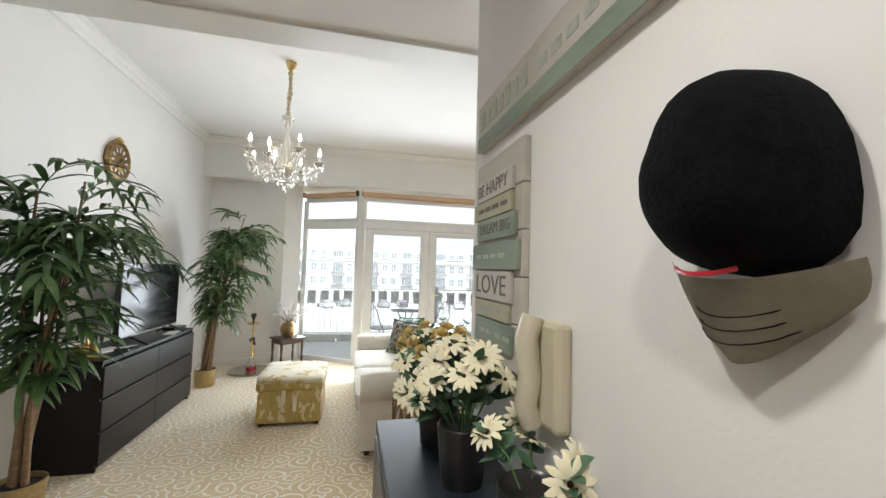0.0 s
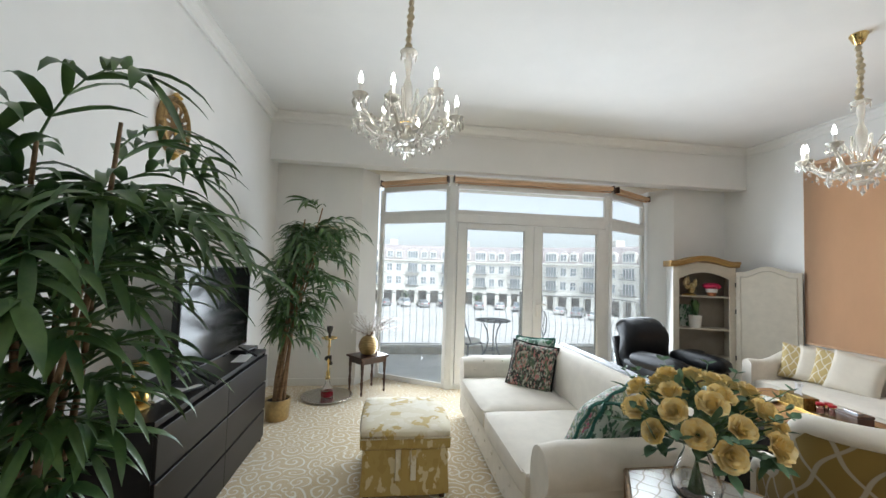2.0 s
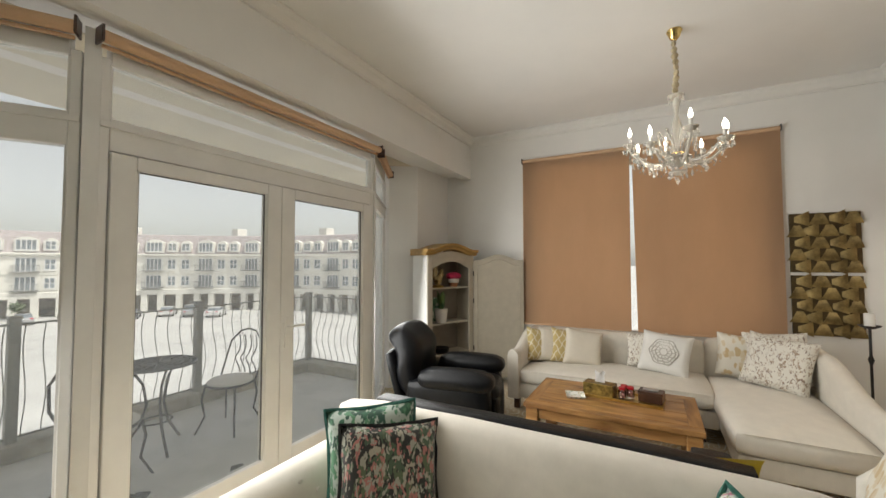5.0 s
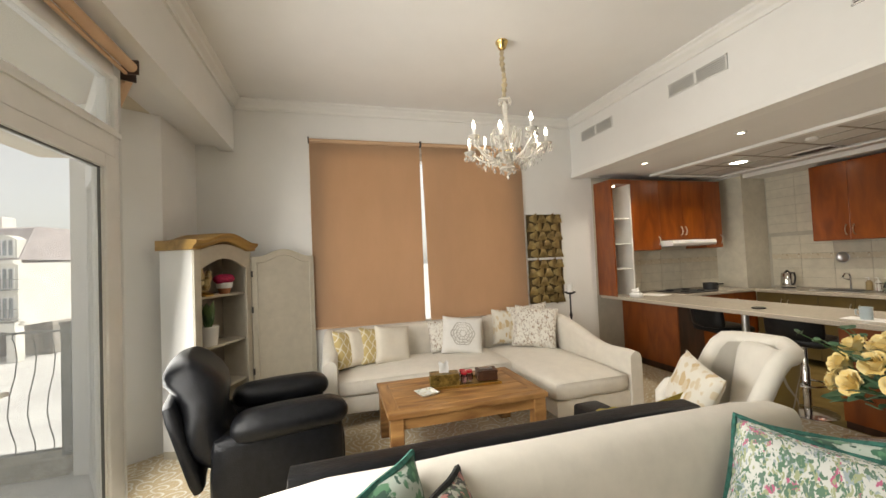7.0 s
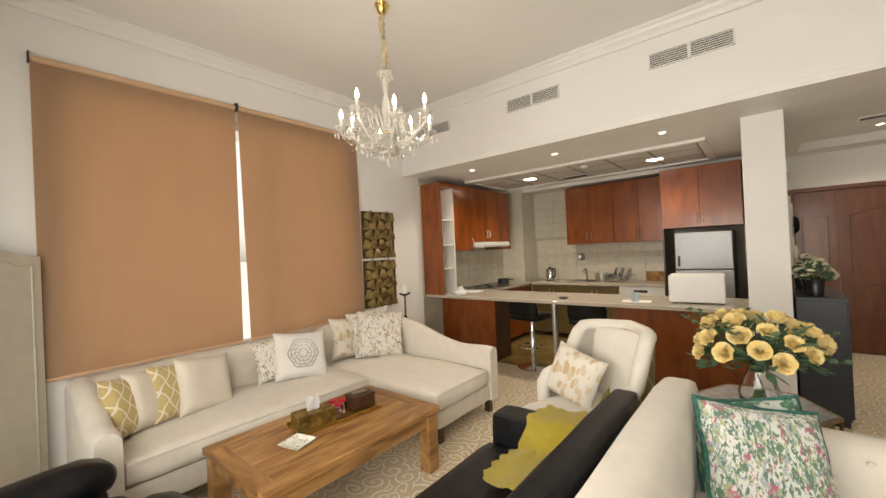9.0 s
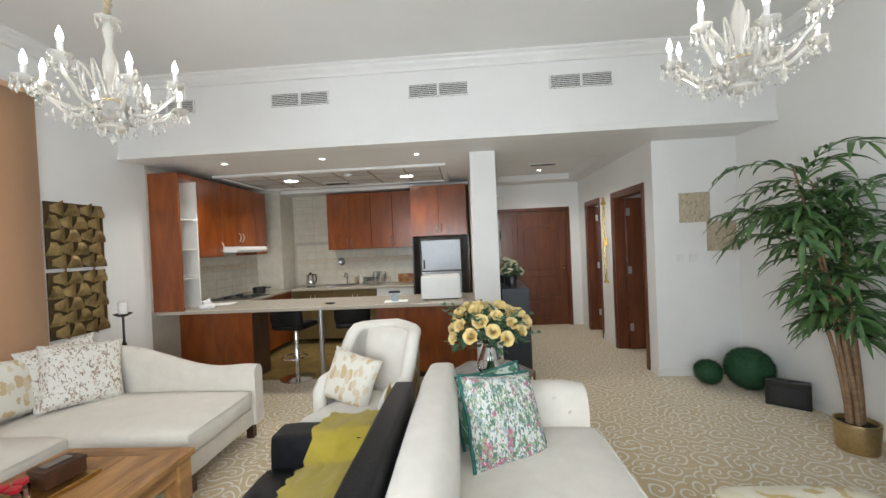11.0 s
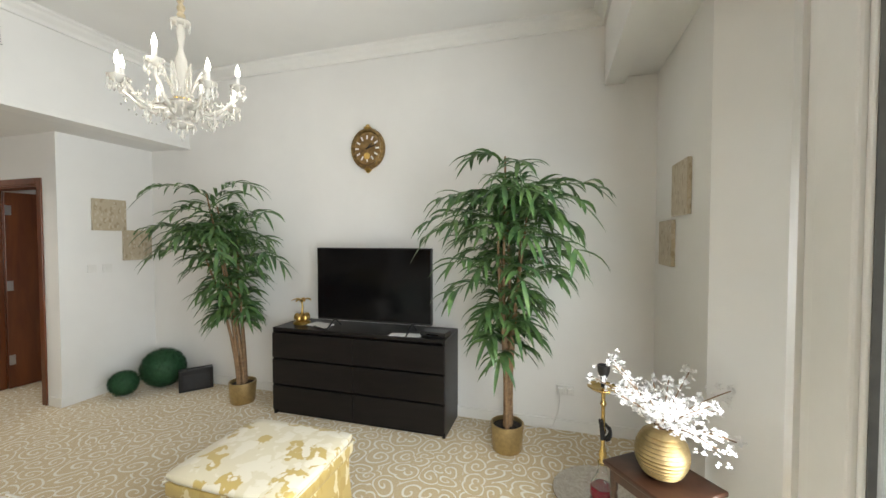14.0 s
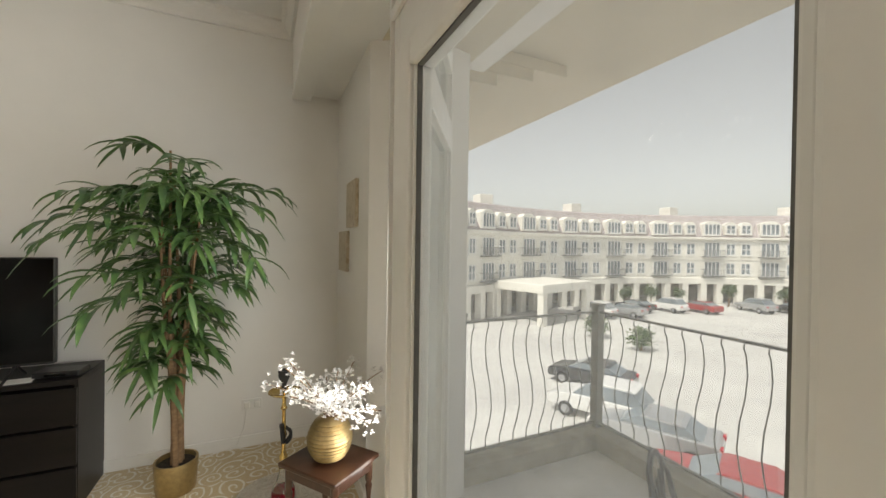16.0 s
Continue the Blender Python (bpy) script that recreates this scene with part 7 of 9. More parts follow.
# counters along the walls
structure("counter_side", box(4.31, 0.70, BARZ - 0.04, XR - 0.004, BAR0 - 0.001, BARZ, 0.006), STONE, "granite counter along the side wall", "counter")
structure("counter_back", box(2.30, KB + 0.002, BARZ - 0.04, 4.30, 0.82, BARZ, 0.006), STONE, "granite counter along the back wall", "counter")
cupboard("base_cupboard", 4.35, 1.52, 0.08, XR - 0.004, BAR0 - 0.002, BARZ - 0.041, "-x", 1, "cherry base cupboard under the side counter", None, False)
cupboard("base_cupboard", 4.35, 0.72, 0.08, XR - 0.004, 1.518, BARZ - 0.041, "-x", 2, "cherry base cupboard under the hob", None, False)
for i in range(2):
    cupboard("base_cupboard", 2.92 + 0.69 * i, KB + 0.002, 0.08, 3.607 + 0.69 * i, 0.79, BARZ - 0.041, "+y", 2, "dark olive base cupboard below the sink", OLIVE, False)
d = thing("dishwasher", pose(2.31, KB + 0.002, 0.0), "white dishwasher under the back counter", "dishwasher")
part("body", box(0, 0, 0, 0.60, 0.56, BARZ - 0.041), WHITEPLASTIC, d)
part("door", box(0.003, 0.561, 0.1, 0.597, 0.59, 0.73, 0.004), WHITEPLASTIC, d)
part("control_panel", box(0.003, 0.561, 0.735, 0.597, 0.595, BARZ - 0.043, 0.004), WHITEPLASTIC, d)
part("display", box(0.22, 0.595, 0.78, 0.40, 0.597, 0.815), BLACKPLASTIC, d)
cupboard("wall_cupboard", 3.02, KB + 0.002, 1.51, 3.76, 0.53, UZ1, "+y", 2, "cherry wall cupboard over the sink")
cupboard("wall_cupboard", 2.29, KB + 0.002, 1.51, 3.018, 0.53, UZ1, "+y", 2, "cherry wall cupboard over the dishwasher")
cupboard("wall_cupboard", PX1 + 0.05, KB + 0.002, 1.66, 2.285, 0.96, UZ1, "+y", 2, "deep cherry cupboard above the fridge")
for x in (PX1 + 0.03, 2.262):
    one("tall_panel", box(x, KB + 0.002, 0, x + 0.02, 0.95, 1.66, 0.002), DARKWOOD, pose(0, 0, 0), "tall dark wooden panel beside the fridge", "panel", "fridge side panels")
FRIDGESTEEL = material("satin_fridge_steel", (0.34, 0.35, 0.36), 0.42, metal=0.7, vary=0.06, scale=20, stretch=(1, 1, 12))
f = thing("fridge", pose(1.53, KB + 0.03, 0), "grey steel fridge freezer with two doors", "fridge")
part("body", box(0, 0, 0.02, 0.62, 0.68, 1.60, 0.006), BLACKPLASTIC, f)
part("freezer_door", box(0.003, 0.682, 1.12, 0.617, 0.735, 1.597, 0.01), FRIDGESTEEL, f, "upper steel door")
part("fridge_door", box(0.003, 0.682, 0.06, 0.617, 0.735, 1.11, 0.01), FRIDGESTEEL, f, "lower steel door")
for z0, z1 in ((1.16, 1.3), (0.85, 1.07)):
    part("handle", box(0.56, 0.735, z0, 0.585, 0.765, z1, 0.006), BLACKPLASTIC, f)

# tiled walls: courses of wide tiles, with a patterned band
TILEBAND = print_material("patterned_tile_band", (0.55, 0.48, 0.36), [(0.42, 0.34, 0.24), (0.60, 0.56, 0.46)], 24.0, 0.3)
tile_w, tile_h = 0.36, 0.125


def tile_mesh(w, h, mat):
    me = bpy.data.meshes.new("tile")
    bm_ = box(0.002, 0, 0.002, w - 0.002, 0.009, h - 0.002, 0.002, 1)
    bm_.to_mesh(me)
    bm_.free()
    me.materials.append(mat)
    return me


# column of the kitchen corner, tiled like the walls
structure("tiled_column", box(4.50, KB, 0, XR - 0.001, 0.66, ZK), TILE, "tiled column in the kitchen corner", "column")

# things on the counters
k = thing("kettle", pose(4.12, 0.46, BARZ, 0, 0, 160), "stainless steel kettle with a black handle", "kettle")
part("body", lathe([(0, 0.018), (0.075, 0.018), (0.078, 0.03), (0.066, 0.19), (0.05, 0.205), (0, 0.21)], 24), CHROME, k, "", True)
part("base", lathe([(0, 0), (0.08, 0), (0.08, 0.016), (0, 0.017)], 22), BLACKPLASTIC, k, "", True)
part("lid", lathe([(0, 0.205), (0.045, 0.206), (0.02, 0.225), (0.012, 0.24), (0, 0.242)], 16), BLACKPLASTIC, k, "", True)
part("handle", tube([(0.05, 0, 0.20), (0.11, 0, 0.205), (0.125, 0, 0.15), (0.11, 0, 0.07), (0.075, 0, 0.05)], 0.011, 8), BLACKPLASTIC, k, "", True)
part("spout", tube([(-0.06, 0, 0.17), (-0.095, 0, 0.19)], 0.018, 8, taper=0.01), CHROME, k, "", True)
s = thing("kitchen_sink", pose(3.52, 0.50, BARZ), "steel sink with a curved mixer tap", "sink")
part("basin_rim", box(-0.24, -0.17, 0.0, 0.24, 0.17, 0.006, 0.002), STEEL, s)
part("basin", box(-0.2, -0.13, 0.006, 0.2, 0.13, 0.0085), BLACKMETAL, s)
part("tap", tube([(0, -0.15, 0.006), (0, -0.15, 0.16), (0, -0.13, 0.2), (0, -0.06, 0.205), (0, -0.02, 0.17)], 0.011, 8), CHROME, s, "", True)
part("tap_lever", tube([(0.01, -0.15, 0.12), (0.07, -0.14, 0.15)], 0.006, 6), CHROME, s, "", True)
r = thing("dish_rack", pose(2.95, 0.52, BARZ), "wire dish rack filled with plates and pans", "dish rack")
bm = bmesh.new()
for z in (0.02, 0.11):
    tube([(-0.2, -0.14, z), (0.2, -0.14, z), (0.2, 0.14, z), (-0.2, 0.14, z), (-0.2, -0.14, z)], 0.004, 5, bm)
for i in range(12):
    x = -0.19 + 0.0345 * i
    tube([(x, -0.14, 0.11), (x, -0.14, 0.02), (x, 0.14, 0.02), (x, 0.14, 0.11)], 0.0025, 4, bm)
part("wire_frame", bm, CHROME, r, "", True)
for i in range(5):
    part("plate", lathe([(0, 0), (0.06, 0), (0.1, 0.012), (0.098, 0.016), (0.058, 0.005), (0, 0.005)], 22, m=pose(-0.14 + 0.05 * i, 0, 0.125, 0, 78, 0)), WHITECERAMIC if i % 2 else STEEL, r, "", True)
part("pan", lathe([(0, 0), (0.09, 0), (0.11, 0.05), (0.106, 0.05), (0.086, 0.005), (0, 0.005)], 22, m=pose(0.1, 0, 0.13, 180, 12, 0)), BLACKMETAL, r, "", True)
cb = thing("chopping_board", pose(2.47, 0.30, BARZ, -8, 0, 0), "wooden chopping board leaning on the tiles", "chopping board")
part("board", box(-0.17, -0.01, 0, 0.17, 0.012, 0.15, 0.01), RUSTIC, cb)
for x, col, lab in ((3.36, (0.30, 0.22, 0.10), "amber"), (3.28, (0.65, 0.63, 0.58), "white"), (3.20, (0.22, 0.3, 0.2), "green")):
    b = thing("soap_bottle", pose(x, 0.34, BARZ), f"small {lab} soap bottle beside the sink", "bottle", "bottles by the sink")
    part("bottle", lathe([(0, 0), (0.03, 0), (0.032, 0.01), (0.03, 0.1), (0.012, 0.125), (0, 0.126)], 14), material("soap_" + lab, col, 0.3, vary=0.1, scale=10), b, "", True)
    part("pump", tube([(0, 0, 0.12), (0, 0, 0.155), (0.03, 0, 0.15)], 0.006, 6), WHITEPLASTIC, b, "", True)
one("wall_pan", lathe([(0, 0), (0.055, 0), (0.07, 0.02), (0.066, 0.022), (0.05, 0.006), (0, 0.006)], 20, m=pose(0, 0, 0, -90)), STEEL, pose(3.64, KB + 0.014, 1.30), "round steel pan hanging on the tiles", "pan", smooth=True)
m_ = thing("microwave", pose(1.76, 2.44, BARZ, 0, 0, 4), "white microwave oven on the breakfast bar", "microwave")
part("body", box(-0.22, -0.16, 0.012, 0.22, 0.16, 0.265, 0.012), WHITEPLASTIC, m_)
part("door", box(-0.215, -0.172, 0.018, 0.10, -0.16, 0.26, 0.006), BLACKPLASTIC, m_)
part("control_panel", box(0.103, -0.172, 0.018, 0.217, -0.16, 0.26, 0.006), WHITEPLASTIC, m_)
for x in (-0.18, 0.18):
    for y in (-0.12, 0.12):
        part("foot", box(x - 0.015, y - 0.015, 0, x + 0.015, y + 0.015, 0.012), BLACKPLASTIC, m_)
t = thing("tissue_pack", pose(4.42, 2.66, BARZ, 0, 0, 20), "white tissue pack on the breakfast bar", "tissues")
part("pack", soft_box(-0.07, -0.05, 0, 0.07, 0.05, 0.055, 0.02, 0.006, 3, 5), PAPER, t, "", True)
part("tissue", join(bmesh.new(), pillow(0.10, 0.07, 0.05, 8, 0.2, 5), pose(0.0, 0.01, 0.078, 10, 20, 30)), PAPER, t, "crumpled tissue", True)
one("ashtray", lathe([(0, 0), (0.05, 0), (0.055, 0.012), (0.045, 0.01), (0, 0.006)], 18), BLACKPLASTIC, pose(3.02, 2.58, BARZ), "small round black ashtray on the bar", "ashtray", smooth=True)
one("place_mat", box(-0.13, -0.08, 0, 0.13, 0.08, 0.003), PAPER, pose(2.26, 2.58, BARZ, 0, 0, 6), "white paper mat on the bar", "mat")
g = thing("mug", pose(2.27, 2.59, BARZ + 0.003), "pale blue mug on a paper mat", "mug")
part("cup", lathe([(0, 0), (0.034, 0), (0.037, 0.09), (0.034, 0.09), (0.031, 0.006), (0, 0.006)], 18), material("pale_blue_glaze", (0.42, 0.50, 0.53), 0.3, vary=0.05), g, "", True)
part("handle", tube([(0.035, 0, 0.07), (0.06, 0, 0.065), (0.06, 0, 0.03), (0.035, 0, 0.02)], 0.005, 6), material("pale_blue_handle", (0.42, 0.50, 0.53), 0.3, vary=0.05), g, "", True)
h = thing("hob", pose(4.62, 1.66, BARZ), "black gas hob on the side counter", "hob")
part("plate", box(-0.25, -0.29, 0, 0.25, 0.29, 0.008, 0.003), BLACKPLASTIC, h)
for x in (-0.12, 0.12):
    for y in (-0.14, 0.14):
        part("burner", lathe([(0, 0.008), (0.05, 0.008), (0.05, 0.02), (0.03, 0.026), (0, 0.026)], 16, m=pose(x, y, 0)), BLACKMETAL, h, "", True)
p = thing("saucepan", pose(4.62, 1.20, BARZ), "small dark saucepan on the side counter", "saucepan")
part("pan", lathe([(0, 0), (0.09, 0), (0.095, 0.09), (0.091, 0.09), (0.086, 0.006), (0, 0.006)], 20), BLACKMETAL, p, "", True)
part("handle", tube([(-0.09, 0, 0.075), (-0.2, 0.02, 0.085)], 0.009, 6), BLACKPLASTIC, p, "", True)
one("placemat", box(-0.16, -0.12, 0, 0.16, 0.12, 0.004), PAPER, pose(4.50, 2.32, BARZ, 0, 0, 12), "white cutting sheet on the bar corner", "mat")

# low ceiling: lay-in panels over the kitchen and recessed lamps
GRIDX = [1.75 + 0.47 * i for i in range(7)]
GRIDY = [0.95 + 0.36 * i for i in range(4)]
bm = bmesh.new()
for x0, x1 in zip(GRIDX, GRIDX[1:]):
    for y0, y1 in zip(GRIDY, GRIDY[1:]):
        box(x0 + 0.008, y0 + 0.008, ZK - 0.006, x1 - 0.008, y1 - 0.008, ZK - 0.001, 0.002, 1, bm)
structure("ceiling_panels", bm, material("ceiling_tile_white", (0.70, 0.69, 0.66), 0.9, vary=0.04, scale=60, bump=0.3, bump_scale=200, world_space=True), "white lay-in ceiling panels over the kitchen", "ceiling")
bm = bmesh.new()
for x in GRIDX:
    box(x - 0.011, GRIDY[0], ZK - 0.012, x + 0.011, GRIDY[-1], ZK - 0.0065, bm=bm)
for y in GRIDY:
    box(GRIDX[0], y - 0.011, ZK - 0.0135, GRIDX[-1], y + 0.011, ZK - 0.0125, bm=bm)
structure("ceiling_grid", bm, material("aged_grid_bar", (0.33, 0.30, 0.24), 0.6, vary=0.1, scale=20), "brown metal bars of the ceiling grid", "ceiling")
bm = bmesh.new()
gx0, gx1, gy0, gy1 = GRIDX[0], GRIDX[-1], GRIDY[0], GRIDY[-1]
for x0, y0, x1, y1 in ((gx0 - 0.09, gy0 - 0.09, gx1 + 0.09, gy0 - 0.012), (gx0 - 0.09, gy1 + 0.012, gx1 + 0.09, gy1 + 0.09), (gx0 - 0.09, gy0 - 0.012, gx0 - 0.012, gy1 + 0.012), (gx1 + 0.012, gy0 - 0.012, gx1 + 0.09, gy1 + 0.012)):
    box(x0, y0, ZK - 0.035, x1, y1, ZK - 0.001, 0.008, bm=bm)
structure("tray_moulding", bm, TRIM, "white moulding round the kitchen ceiling panels", "moulding")
bm = bmesh.new()
box(4.5, 0.62, ZK - 0.03, XR, 0.72, ZK, 0.006, bm=bm)
box(PX1, KB, ZK - 0.06, XR - 0.4, KB + 0.42, ZK, 0.008, bm=bm)
structure("kitchen_moulding", bm, TRIM, "white moulding above the kitchen cupboards", "moulding")
LAMPGLOW = material("downlight_glow", (1.0, 0.92, 0.78), 0.4, vary=0, emit=18.0)


def downlight(x, y, z, r, group="recessed ceiling lamps"):
    d_ = thing("downlight", pose(x, y, z), "round lit recessed ceiling lamp with white ring", "lamp", group)
    part("ring", lathe([(r, 0), (r + 0.018, 0), (r + 0.016, -0.008), (r, -0.01)], 24), TRIM, d_, "", True)
    part("lamp_disc", lathe([(0, -0.003), (r, -0.003), (r, -0.001), (0, -0.001)], 24), LAMPGLOW, d_, "glowing disc")


for x, y in ((4.1, 2.72), (3.0, 2.68), (1.95, 2.65)):
    downlight(x, y, ZK, 0.032)
for x, y in ((3.9, 1.5), (2.25, 1.4)):
    downlight(x, y, ZK - 0.006, 0.095)
for x, y in ((0.25, 1.6), (0.25, 0.7)):
    downlight(x, y, ZT + 0.004, 0.035)
v = thing("ceiling_grille", pose(0.28, 1.15, ZT + 0.003), "small white slotted ceiling air grille", "vent")
part("frame", box(-0.2, -0.07, -0.012, 0.2, 0.07, 0, 0.003), TRIM, v)
for i in range(4):
    part("slot", box(-0.18, -0.05 + 0.028 * i, -0.0145, 0.18, -0.038 + 0.028 * i, -0.012), BLACKPLASTIC, v)
v = thing("ceiling_grille", pose(3.35, 1.13, ZK - 0.0065), "small dark slotted kitchen ceiling grille", "vent")
part("frame", box(-0.2, -0.09, -0.012, 0.2, 0.09, 0, 0.003), TRIM, v)
for i in range(5):
    part("slot", box(-0.18, -0.07 + 0.03 * i, -0.0145, 0.18, -0.055 + 0.03 * i, -0.012), BLACKPLASTIC, v)
s = thing("smoke_detector", pose(3.0, 1.75, ZK - 0.006), "round white smoke detector on the kitchen ceiling", "smoke detector")
part("housing", lathe([(0, 0), (0.05, 0), (0.05, -0.02), (0.03, -0.035), (0, -0.036)], 20), WHITEPLASTIC, s, "", True)


# ---- hall: doors ----
def panel_frame(bm, x0, z0, x1, z1, y, arched=False, r=0.009):
    pts = [(x0, y, z0), (x1, y, z0), (x1, y, z1)]
    if arched:
        for k in range(1, 10):
            f_ = k / 10
            pts.append((x1 + (x0 - x1) * f_, y, z1 + 0.075 * math.sin(math.pi * f_) ** 1.5))
    pts += [(x0, y, z1), (x0, y, z0)]
    return tube(pts, r, 5, bm)


d = thing("door_entrance", pose(0, DY, 0), "red-brown panelled wooden entrance door with a side leaf", "door", kind="structure")
X0, X1, DH = -0.40, 0.98, 2.1
bm = bmesh.new()
box(X0, -0.16, 0, X0 + 0.06, 0.012, DH, 0.004, bm=bm)
box(X1 - 0.06, -0.16, 0, X1, 0.012, DH, 0.004, bm=bm)
box(X0 + 0.06, -0.16, DH - 0.05, X1 - 0.06, 0.012, DH, 0.004, bm=bm)
part("door_frame", bm, DOORWOOD, d)
leaf = part("door_leaf", box(X0 + 0.062, -0.07, 0.005, 0.52, -0.025, DH - 0.052, 0.003), DOORWOOD, d)
bm = panel_frame(None, X0 + 0.19, 1.0, 0.40, 1.72, -0.024, True)
panel_frame(bm, X0 + 0.19, 0.52, 0.40, 0.86, -0.024)
panel_frame(bm, X0 + 0.19, 0.14, 0.40, 0.42, -0.024)
part("moulding", bm, DOORWOOD, leaf, "", True)
part("knob", lathe([(0, 0), (0.012, 0), (0.012, 0.03), (0.028, 0.045), (0.026, 0.06), (0, 0.065)], 14, m=pose(X0 + 0.13, -0.025, 1.02, -90)), BRASS, leaf, "", True)
part("peephole", lathe([(0, 0), (0.012, 0), (0.01, 0.006), (0, 0.006)], 12, m=pose(0.06, -0.025, 1.5, -90)), BRASS, leaf)
leaf = part("side_leaf", box(0.524, -0.07, 0.005, X1 - 0.062, -0.025, DH - 0.052, 0.003), DOORWOOD, d)
bm = panel_frame(None, 0.60, 1.0, X1 - 0.14, 1.72, -0.024)
panel_frame(bm, 0.60, 0.14, X1 - 0.14, 0.86, -0.024)
part("moulding", bm, DOORWOOD, leaf, "", True)


def hall_door(name, y0, y1, label, swing):
    """Door opening in the hall wall, with casing, and a leaf swung into the room behind it."""
    d_ = thing(name, pose(HX, y0, 0), label, "door", kind="structure")
    w = y1 - y0
    bm_ = bmesh.new()
    for a0, a1, z0, z1 in ((-0.06, 0.0, 0, 2.12), (w, w + 0.06, 0, 2.12), (0.0, w, 2.06, 2.12)):
        box(0, a0, z0, 0.016, a1, z1, 0.004, bm=bm_)
    box(-0.14, 0, 0, 0.0, 0.02, 2.06, bm=bm_), box(-0.14, w - 0.02, 0, 0.0, w, 2.06, bm=bm_), box(-0.14, 0.02, 2.04, 0.0, w - 0.02, 2.06, bm=bm_)
    part("door_frame", bm_, DOORWOOD, d_)
    leaf_ = part("door_leaf", box(0, 0, 0.005, 0.04, w - 0.045, 2.035, 0.003), DOORWOOD, d_, "open leaf" if swing else "closed leaf")
    leaf_.matrix_basis = pose(-0.14, 0.022, 0, 0, 0, swing)
    for z in (0.25, 1.02, 1.8):
        part("hinge", box(0.04, 0.004, z, 0.044, 0.05, z + 0.1), STEEL, leaf_)
    part("handle", tube([(0.04, w - 0.12, 1.0), (0.08, w - 0.12, 1.0), (0.085, w - 0.22, 1.0)], 0.009, 6), BRASS, leaf_, "", True)


hall_door("door_room", 1.5, 2.36, "dark red wooden door standing open into a room", 86)
hall_door("door_closet", 0.35, 0.93, "dark red wooden hall door, ajar", 60)
structure("wall_behind_doors", box(HX - 1.3, DY - 0.2, 0, HX - 1.2, NY - 0.14, ZK), WALL, "plain wall of the rooms behind the hall doors", "wall")
structure("wall_behind_divider", box(HX - 1.2, 1.1, 0, HX - 0.14, 1.2, ZK), WALL, "plain wall between the rooms behind", "wall")
structure("floor_behind", box(HX - 1.2, DY - 0.2, -0.15, XL - 0.2, NY - 0.14, -0.003), CARPET, "carpet of the rooms behind the hall", "floor")
structure("landing_wall", box(HX, DY - 1.2, 0, PX0, DY - 1.1, ZK), WALL, "plain wall behind the entrance", "wall")
gl = thing("brass_sconce", pose(HX, 1.20, 1.52), "long slim brass wall ornament with a finial", "ornament")
part("rod", tube([(0.03, 0, -0.62), (0.034, 0.004, 0.0), (0.03, 0, 0.5)], 0.011, 8), BRASS, gl, "", True)
part("rod", tube([(0.03, 0.045, -0.60), (0.034, 0.045, 0.0), (0.03, 0.045, 0.45)], 0.006, 8), BRASS, gl, "", True)
part("finial", lathe([(0, 0), (0.03, 0.01), (0.038, 0.04), (0.016, 0.07), (0.024, 0.09), (0.008, 0.12), (0, 0.125)], 14, m=pose(0.03, 0.02, 0.46)), BRASS, gl, "", True)
part("foot_scroll", lathe([(0, 0), (0.035, 0.01), (0.035, 0.03), (0.012, 0.05), (0, 0.05)], 14, m=pose(0.03, 0.02, -0.66)), BRASS, gl, "", True)
part("wall_plate", box(0, -0.02, -0.12, 0.02, 0.06, 0.0, 0.004), BRASS, gl)

# ---- partition wall: console, flowers, signs, cap ----
con = thing("console_cabinet", pose(0.775, 1.74, 0), "narrow dark blue-black console cabinet against the partition", "cabinet")
NAVY = material("blue_black_lacquer", (0.020, 0.026, 0.036), 0.35, vary=0.15, scale=6)
part("body", box(0.01, 0.01, 0.05, 0.298, 0.85, 0.97, 0.003), NAVY, con)
part("top", box(0, 0, 0.97, 0.30, 0.86, 1.0, 0.004), NAVY, con)
for i in range(2):
    door = part("door", box(-0.004, 0.015 + 0.415 * i, 0.07, 0.012, 0.425 + 0.415 * i, 0.96, 0.003), NAVY, con)
    part("knob", lathe([(0, 0), (0.006, 0), (0.012, 0.018), (0, 0.022)], 10, m=pose(-0.004, 0.39 + 0.08 * i, 0.6, 0, -90)), BRASS, door)
part("plinth", box(0.02, 0.02, 0, 0.28, 0.84, 0.05), NAVY, con)

CREAMPETAL = material("cream_yellow_petal", (0.82, 0.74, 0.46), 0.7, vary=0.08, scale=30, second=(0.84, 0.80, 0.64))
DARKEYE = material("dark_flower_eye", (0.05, 0.025, 0.012), 0.8, vary=0.3, scale=50)


def daisy_into(pv, pf, bm_eye, c, n, r, rng):
    n = n.normalized()
    s_ = n.orthogonal().normalized()
    t_ = n.cross(s_)
    for k in range(13):
        a = 2 * math.pi * k / 13 + rng.uniform(-0.1, 0.1)
        e = s_ * math.cos(a) + t_ * math.sin(a)
        sd = n.cross(e)
        b = len(pv)
        for f, w, lift in ((0.08, 0.05, 0), (0.4, 0.13, 0.12), (0.75, 0.15, 0.14), (1.0, 0.05, 0.02)):
            p_ = c + e * r * f + n * r * lift
            pv.extend(((p_ - sd * r * w)[:], (p_ + n * r * 0.03)[:], (p_ + sd * r * w)[:]))
        for j in range(3):
            q = b + 3 * j
            pf.extend(((q, q + 1, q + 4, q + 3), (q + 1, q + 2, q + 5, q + 4)))
    join(bm_eye, lathe([(0, -0.002), (r * 0.13, 0.0), (r * 0.1, r * 0.14), (0, r * 0.16)], 8), Matrix.Translation(c) @ n.to_track_quat("Z", "Y").to_matrix().to_4x4())


